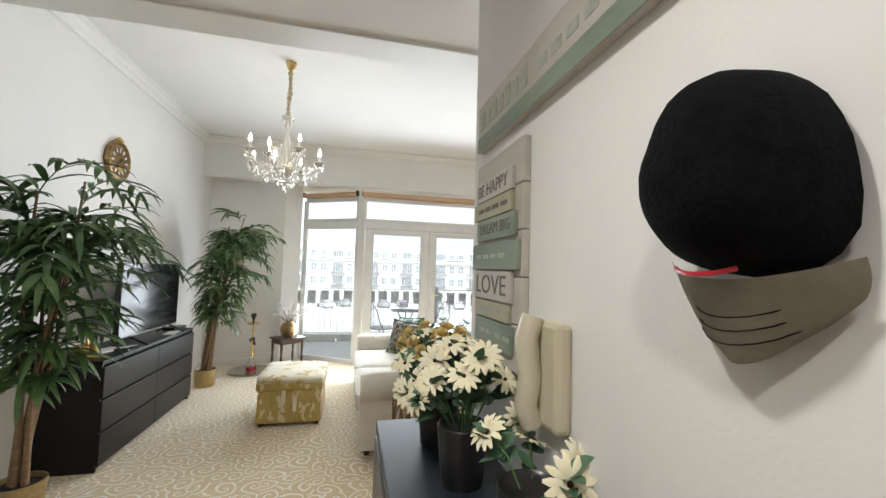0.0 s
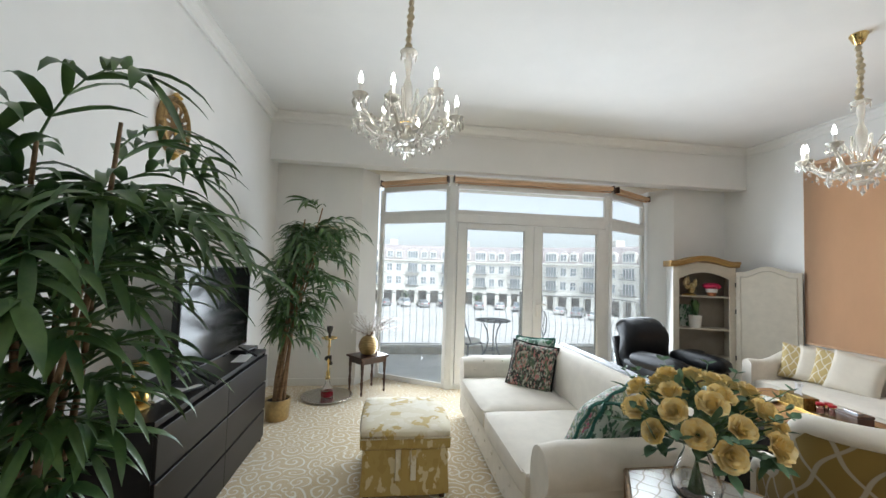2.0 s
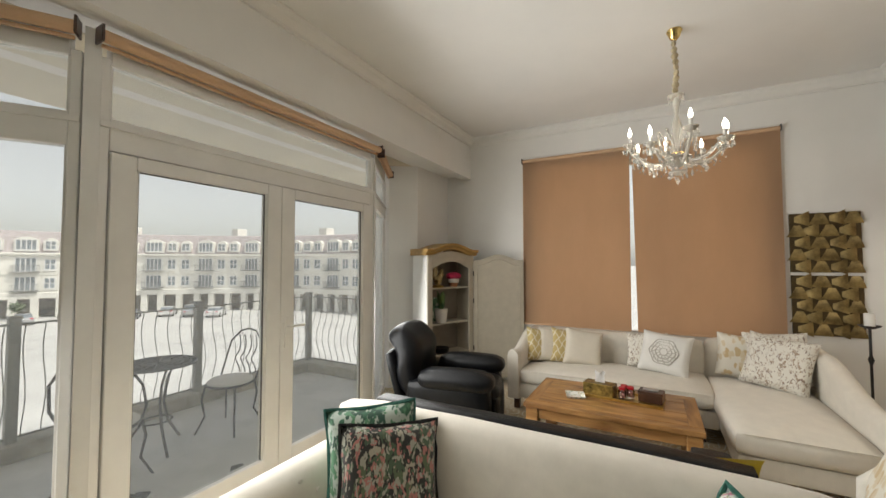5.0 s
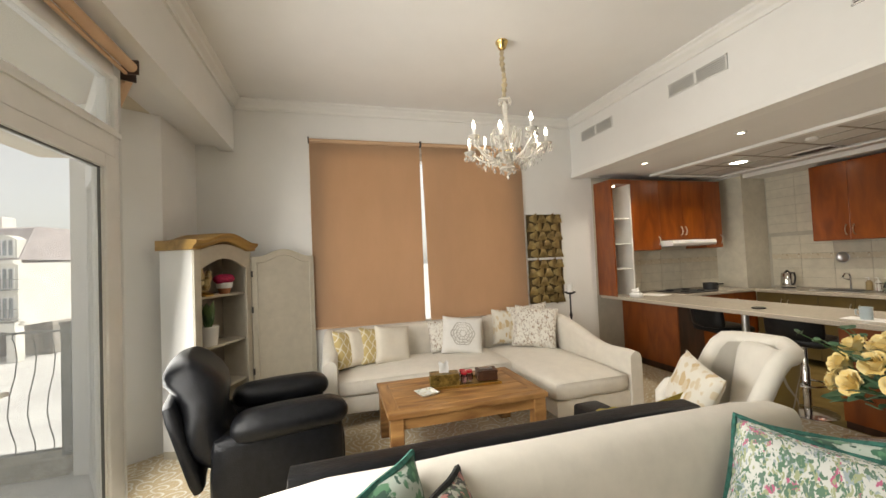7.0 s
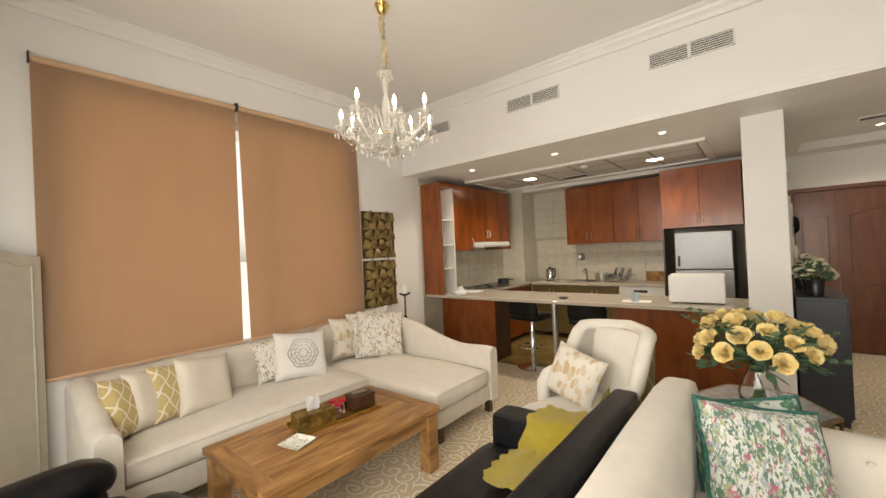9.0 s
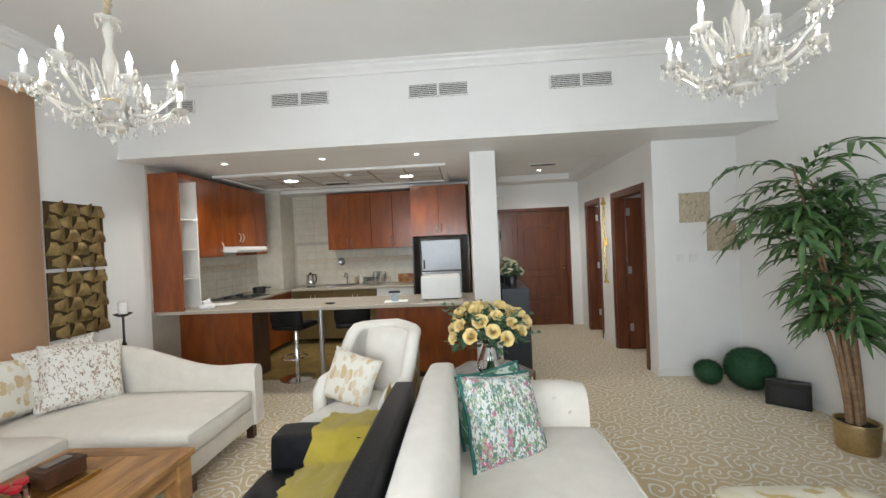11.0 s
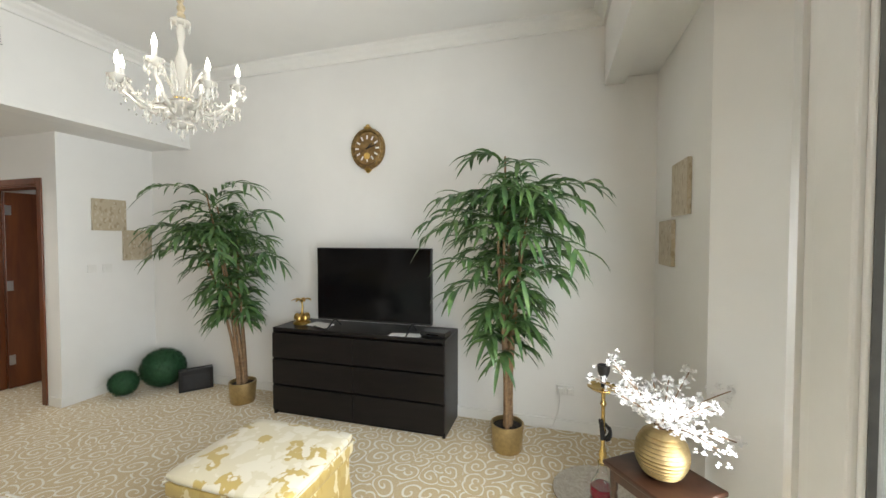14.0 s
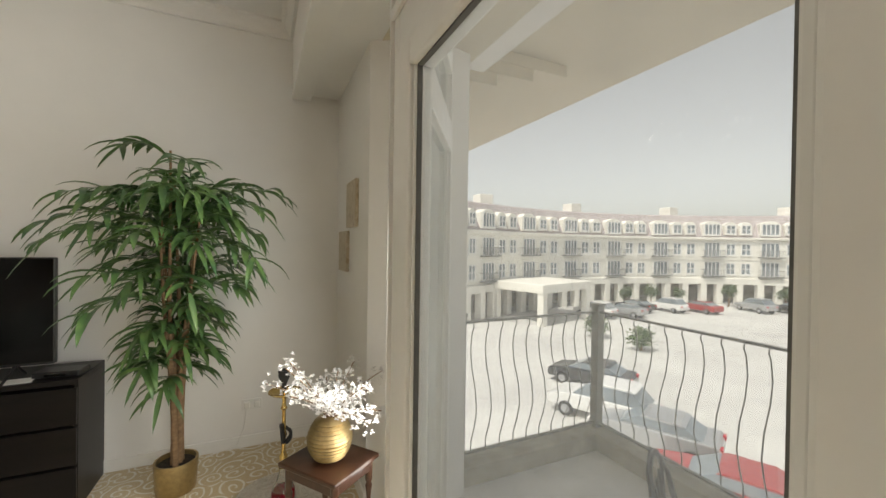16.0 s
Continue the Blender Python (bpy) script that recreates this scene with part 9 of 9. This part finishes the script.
A1 = A0 + STEP * NP
hs = thing("apartment_building", pose(0, 0, 0), "curved cream apartment building with a mauve mansard roof", "building")
part("wall", ring([(CR, -2.9), (CR, 3.0), (CR + 9, 3.0), (CR + 9, -2.9)], A0, A1, NP * 3), CREAMWALL, hs)
part("arcade_back", ring([(CR + 3.2, GZ), (CR + 3.2, -2.9), (CR + 9, -2.9), (CR + 9, GZ)], A0, A1, NP * 2), SHADE, hs, "shop fronts with the shade painted into their colour")
part("lintel", ring([(CR - 0.35, -3.35), (CR - 0.35, -2.55), (CR - 0.1, -2.45), (CR + 0.5, -2.45), (CR + 0.5, -3.35)], A0, A1, NP * 3), CREAMWALL, hs)
part("cornice", ring([(CR - 0.45, 3.05), (CR - 0.45, 3.25), (CR + 0.3, 3.35), (CR + 0.3, 2.8), (CR - 0.2, 2.85)], A0, A1, NP * 3), CREAMWALL, hs)
part("string_course", ring([(CR - 0.12, 0.10), (CR - 0.12, 0.24), (CR + 0.1, 0.24), (CR + 0.1, 0.10)], A0, A1, NP * 3), CREAMWALL, hs)
roof = part("roof", ring([(CR + 0.1, 3.3), (CR + 1.5, 6.4), (CR + 2.1, 6.6), (CR + 9, 6.6), (CR + 9, 3.3)], A0, A1, NP * 3), ROOFTILE, hs, "mauve mansard roof")
for k in range(0, NP, 2):
    c = arc(CR + 4, A0 + STEP * (k + 0.7))
    part("chimney", join(bmesh.new(), box(-0.9, -0.9, 6.5, 0.9, 0.9, 7.9, 0.05), Matrix.Translation(c)), CREAMWALL, roof)


def mesh_of(bm_, name, *mats):
    me = bpy.data.meshes.new(name)
    bm_.to_mesh(me)
    bm_.free()
    for q in mats:
        me.materials.append(q)
    return me


# openings: local x along the wall, y out of it towards the court, z up
def frame_mesh(w, h, cols, rows):
    bm_ = bmesh.new()
    for i in range(cols + 1):
        x = -w / 2 + w * i / cols
        box(x - 0.06, 0.0, -h / 2, x + 0.06, 0.09, h / 2, bm=bm_)
    for j in range(rows + 1):
        z = -h / 2 + h * j / rows
        box(-w / 2, 0.0, z - 0.05, w / 2, 0.08, z + 0.05, bm=bm_)
    box(-w / 2 - 0.14, 0.0, -h / 2 - 0.16, w / 2 + 0.14, 0.16, -h / 2 - 0.05, bm=bm_)
    return mesh_of(bm_, "window_frame", FRAME)


def pane_mesh(w, h):
    return mesh_of(box(-w / 2, 0.0, -h / 2, w / 2, 0.03, h / 2), "pane", DARKGLASS)


W_F, W_P = frame_mesh(1.15, 1.55, 2, 2), pane_mesh(1.15, 1.55)
D_F, D_P = frame_mesh(2.1, 1.9, 4, 1), pane_mesh(2.1, 1.9)
bm = bmesh.new()
box(-1.45, 0.0, -1.08, 1.45, 0.75, -0.95, bm=bm)
for i in range(14):
    x = -1.4 + 2.8 * i / 13
    box(x - 0.02, 0.68, -0.95, x + 0.02, 0.72, -0.1, bm=bm)
box(-1.45, 0.66, -0.12, 1.45, 0.74, -0.05, bm=bm)
for s_ in (-1.42, 1.42):
    box(s_ - 0.03, 0.0, -0.12, s_ + 0.03, 0.7, -0.05, bm=bm)
BALC = mesh_of(bm, "balcony", material("dark_balcony_iron", (0.22, 0.22, 0.215), 0.6, vary=0.1))
n_ = 10


def hood_mesh(w, h):
    """A dormer: cheeks and an arched hood standing out of the roof."""
    pts = [(-w / 2 - 0.22, -h / 2 - 0.2), (w / 2 + 0.22, -h / 2 - 0.2), (w / 2 + 0.22, h / 2)]
    for k_ in range(1, n_):
        f_ = k_ / n_
        pts.append((w / 2 + 0.22 - (w + 0.44) * f_, h / 2 + 0.48 * math.sin(math.pi * f_)))
    pts.append((-w / 2 - 0.22, h / 2))
    bm_ = prism(pts, -1.6, "y")
    return mesh_of(bm_, "dormer", CREAMWALL)


H_W, H_D = hood_mesh(1.15, 1.2), hood_mesh(2.1, 1.5)
DW_F, DW_P = frame_mesh(1.15, 1.2, 2, 2), pane_mesh(1.15, 1.2)
DD_F, DD_P = frame_mesh(2.1, 1.5, 4, 1), pane_mesh(2.1, 1.5)
COLM = mesh_of(box(-0.42, -0.42, GZ, 0.42, 0.42, -3.35, 0.04), "column", CREAMWALL)


def onto(r, deg, z):
    return Matrix.Translation(arc(r, deg, z)) @ Matrix.Rotation(math.radians(deg + 90), 4, "Z")


def place(name, me, parent, m):
    ob = new(name, me)
    ob.parent = parent
    ob.matrix_basis = m
    return ob


for k in range(NP):
    mid = A0 + STEP * (k + 0.5)
    for off, kind_ in ((-3.2, "d"), (0.9, "w"), (3.6, "w")):
        deg = mid + off
        for z in (-1.15, 1.6):
            w = place("window", D_F if kind_ == "d" else W_F, hs, onto(CR - 0.02, deg, z))
            place("pane", D_P if kind_ == "d" else W_P, w, pose(0, 0.01, 0))
            if kind_ == "d":
                place("balcony", BALC, hs, onto(CR - 0.01, deg, z - 0.05))
        h_ = place("dormer", H_D if kind_ == "d" else H_W, roof, onto(CR + 0.02, deg, 4.45))
        w = place("window", DD_F if kind_ == "d" else DW_F, hs, onto(CR - 0.0, deg, 4.45))
        place("pane", DD_P if kind_ == "d" else DW_P, w, pose(0, 0.01, 0))
    for off in (-4.6, -1.6, 2.0):
        place("column", COLM, hs, onto(CR + 0.1, mid + off, 0))
po = thing("portico", pose(0, 0, 0), "cream flat-roofed portico in front of the arcade", "portico")
pm = onto(CR - 3.6, 195, GZ)
part("canopy", join(bmesh.new(), box(-4.5, -3.4, 3.2, 4.5, 3.4, 4.1, 0.08), pm), CREAMWALL, po)
for x, y in ((-4, -3), (4, -3), (-4, 3), (4, 3)):
    part("column", join(bmesh.new(), box(x - 0.35, y - 0.35, 0, x + 0.35, y + 0.35, 3.2, 0.04), pm), CREAMWALL, po)


def car(m, paint, label, suv=False):
    """A parked car: body, cabin with glass, wheels, lamps. Its nose points along +x."""
    c = thing("car", m, label, "car", "parked cars")
    H = 1.75 if suv else 1.42
    side = [(-2.25, 0.35), (2.2, 0.32), (2.28, 0.55), (2.15, 0.82), (1.2, 0.98), (-2.1, 1.02), (-2.28, 0.85)]
    bm_ = prism(side, 1.76, "y", None, 0.05)
    part("body", join(bmesh.new(), bm_, pose(0, -0.88, 0.02 if not suv else 0.1)), paint, c)
    b_ = 0.12 if suv else 0.04
    roof_ = [(1.1, 0.95 + b_), (0.35, H - 0.05), (0.1, H), (-1.4 if suv else -1.0, H), (-2.05 if suv else -1.75, 0.98 + b_)]
    cab = part("cabin_glass", join(bmesh.new(), prism(roof_, 1.5, "y", None, 0.04), pose(0, -0.75, 0)), DARKGLASS, c, "dark tinted windows")
    top_ = [(0.36, H - 0.06), (0.1, H + 0.02), (-1.42 if suv else -1.02, H + 0.02), (-1.6 if suv else -1.2, H - 0.06)]
    part("car_roof", join(bmesh.new(), prism(top_, 1.52, "y", None, 0.02), pose(0, -0.76, 0)), paint, c)
    for x in (-1.4, 1.35):
        for y in (-0.84, 0.84):
            wh = part("tyre", lathe([(0, -0.1), (0.2, -0.1), (0.33, -0.09), (0.345, 0), (0.33, 0.09), (0.2, 0.1), (0, 0.1)], 18, m=pose(x, y, 0.345, 90)), BLACKPLASTIC, c, "", True)
            part("rim", lathe([(0, -0.108), (0.2, -0.106), (0.21, 0), (0.2, 0.106), (0, 0.108)], 14, m=pose(x, y, 0.345, 90)), STEEL, wh, "", True)
    for y in (-0.62, 0.62):
        part("headlight", box(2.1, y - 0.2, 0.68, 2.27, y + 0.2, 0.80, 0.02), WHITEPLASTIC, c)
        part("tail_light", box(-2.3, y - 0.15, 0.80, -2.2, y + 0.15, 0.98, 0.02), REDLID, c)
    return c


WHITECAR = material("white_car_paint", (0.72, 0.72, 0.71), 0.25, vary=0.02, coat=0.6)
BLACKCAR = material("black_car_paint", (0.015, 0.017, 0.022), 0.2, vary=0.05, coat=0.6)
REDCAR = material("red_car_paint", (0.35, 0.02, 0.02), 0.25, vary=0.05, coat=0.6)
SILVERCAR = material("silver_car_paint", (0.42, 0.43, 0.44), 0.3, metal=0.5, vary=0.03, coat=0.6)
car(pose(-10.9, 21.2, GZ, 0, 0, 205), WHITECAR, "white off-road car parked in the court", True)
car(pose(-14.2, 24.0, GZ, 0, 0, 205), BLACKCAR, "black saloon car parked in the court")
car(pose(-4.7, 19.7, GZ, 0, 0, 205), REDCAR, "red saloon car parked below the balcony")
car(pose(-8.2, 21.0, GZ, 0, 0, 205), SILVERCAR, "grey saloon car between a white and a red one")

for k in range(26):
    deg = 186 - 6.2 * k
    if k in (5, 11, 12, 18):
        continue
    a = math.radians(deg)
    r_ = CR - 6.5 - 1.2 * math.sin(k * 2.1)
    p = arc(r_, deg, GZ)
    paint, lab = ((WHITECAR, "white"), (SILVERCAR, "silver"), (BLACKCAR, "black"), (WHITECAR, "white"), (REDCAR, "dark red") if k % 9 == 4 else (SILVERCAR, "silver"))[k % 5]
    car(pose(p.x, p.y, GZ, 0, 0, deg + 12), paint, f"{lab} car parked before the arcade", k % 3 == 0)

SHRUB = material("court_foliage", (0.10, 0.16, 0.05), 0.8, vary=0.4, scale=3, second=(0.05, 0.09, 0.03))


def court_tree(m, h, r, seed, label):
    rng_ = random.Random(seed)
    t_ = thing("tree", m, label, "tree", "courtyard trees")
    part("trunk", tube([(0, 0, 0), (0.05, 0, h * 0.3), (0.0, 0.06, h * 0.7)], 0.11, 8, taper=0.05), BARK, t_, "", True)
    lv_, lf_ = [], []
    for i in range(420):
        d_ = Vector((rng_.gauss(0, 1), rng_.gauss(0, 1), rng_.gauss(0, 0.8))).normalized()
        c_ = Vector((0, 0, h * 0.72)) + d_ * r * rng_.uniform(0.35, 1.0) * (0.75 + 0.35 * noise.noise(d_ * 2 + Vector((seed, 0, 0))))
        leaf_into(lv_, lf_, c_, Vector((rng_.uniform(-1, 1), rng_.uniform(-1, 1), rng_.uniform(-0.5, 0.8))), 0.32, 0.16, 0.5, rng_.uniform(-1, 1))
    leaf_mesh("crown", lv_, lf_, SHRUB, t_, "loose green crown", "stuff")


for k, (deg, rr, h_, w_) in enumerate(((172, 39.2, 2.6, 1.1), (166, 39.4, 2.8, 1.2), (160, 39.3, 2.4, 1.0), (150, 39.4, 3.0, 1.3), (140, 39.5, 2.6, 1.1), (128, 39.4, 2.8, 1.2), (112, 39.3, 2.4, 1.1), (92, 39.4, 2.8, 1.2), (70, 39.4, 2.6, 1.1), (203, 30.0, 1.6, 1.3), (207, 26.0, 1.4, 1.2))):
    p = arc(rr, deg, GZ)
    court_tree(pose(p.x, p.y, GZ), h_, w_, k, "small green tree in front of the arcade")
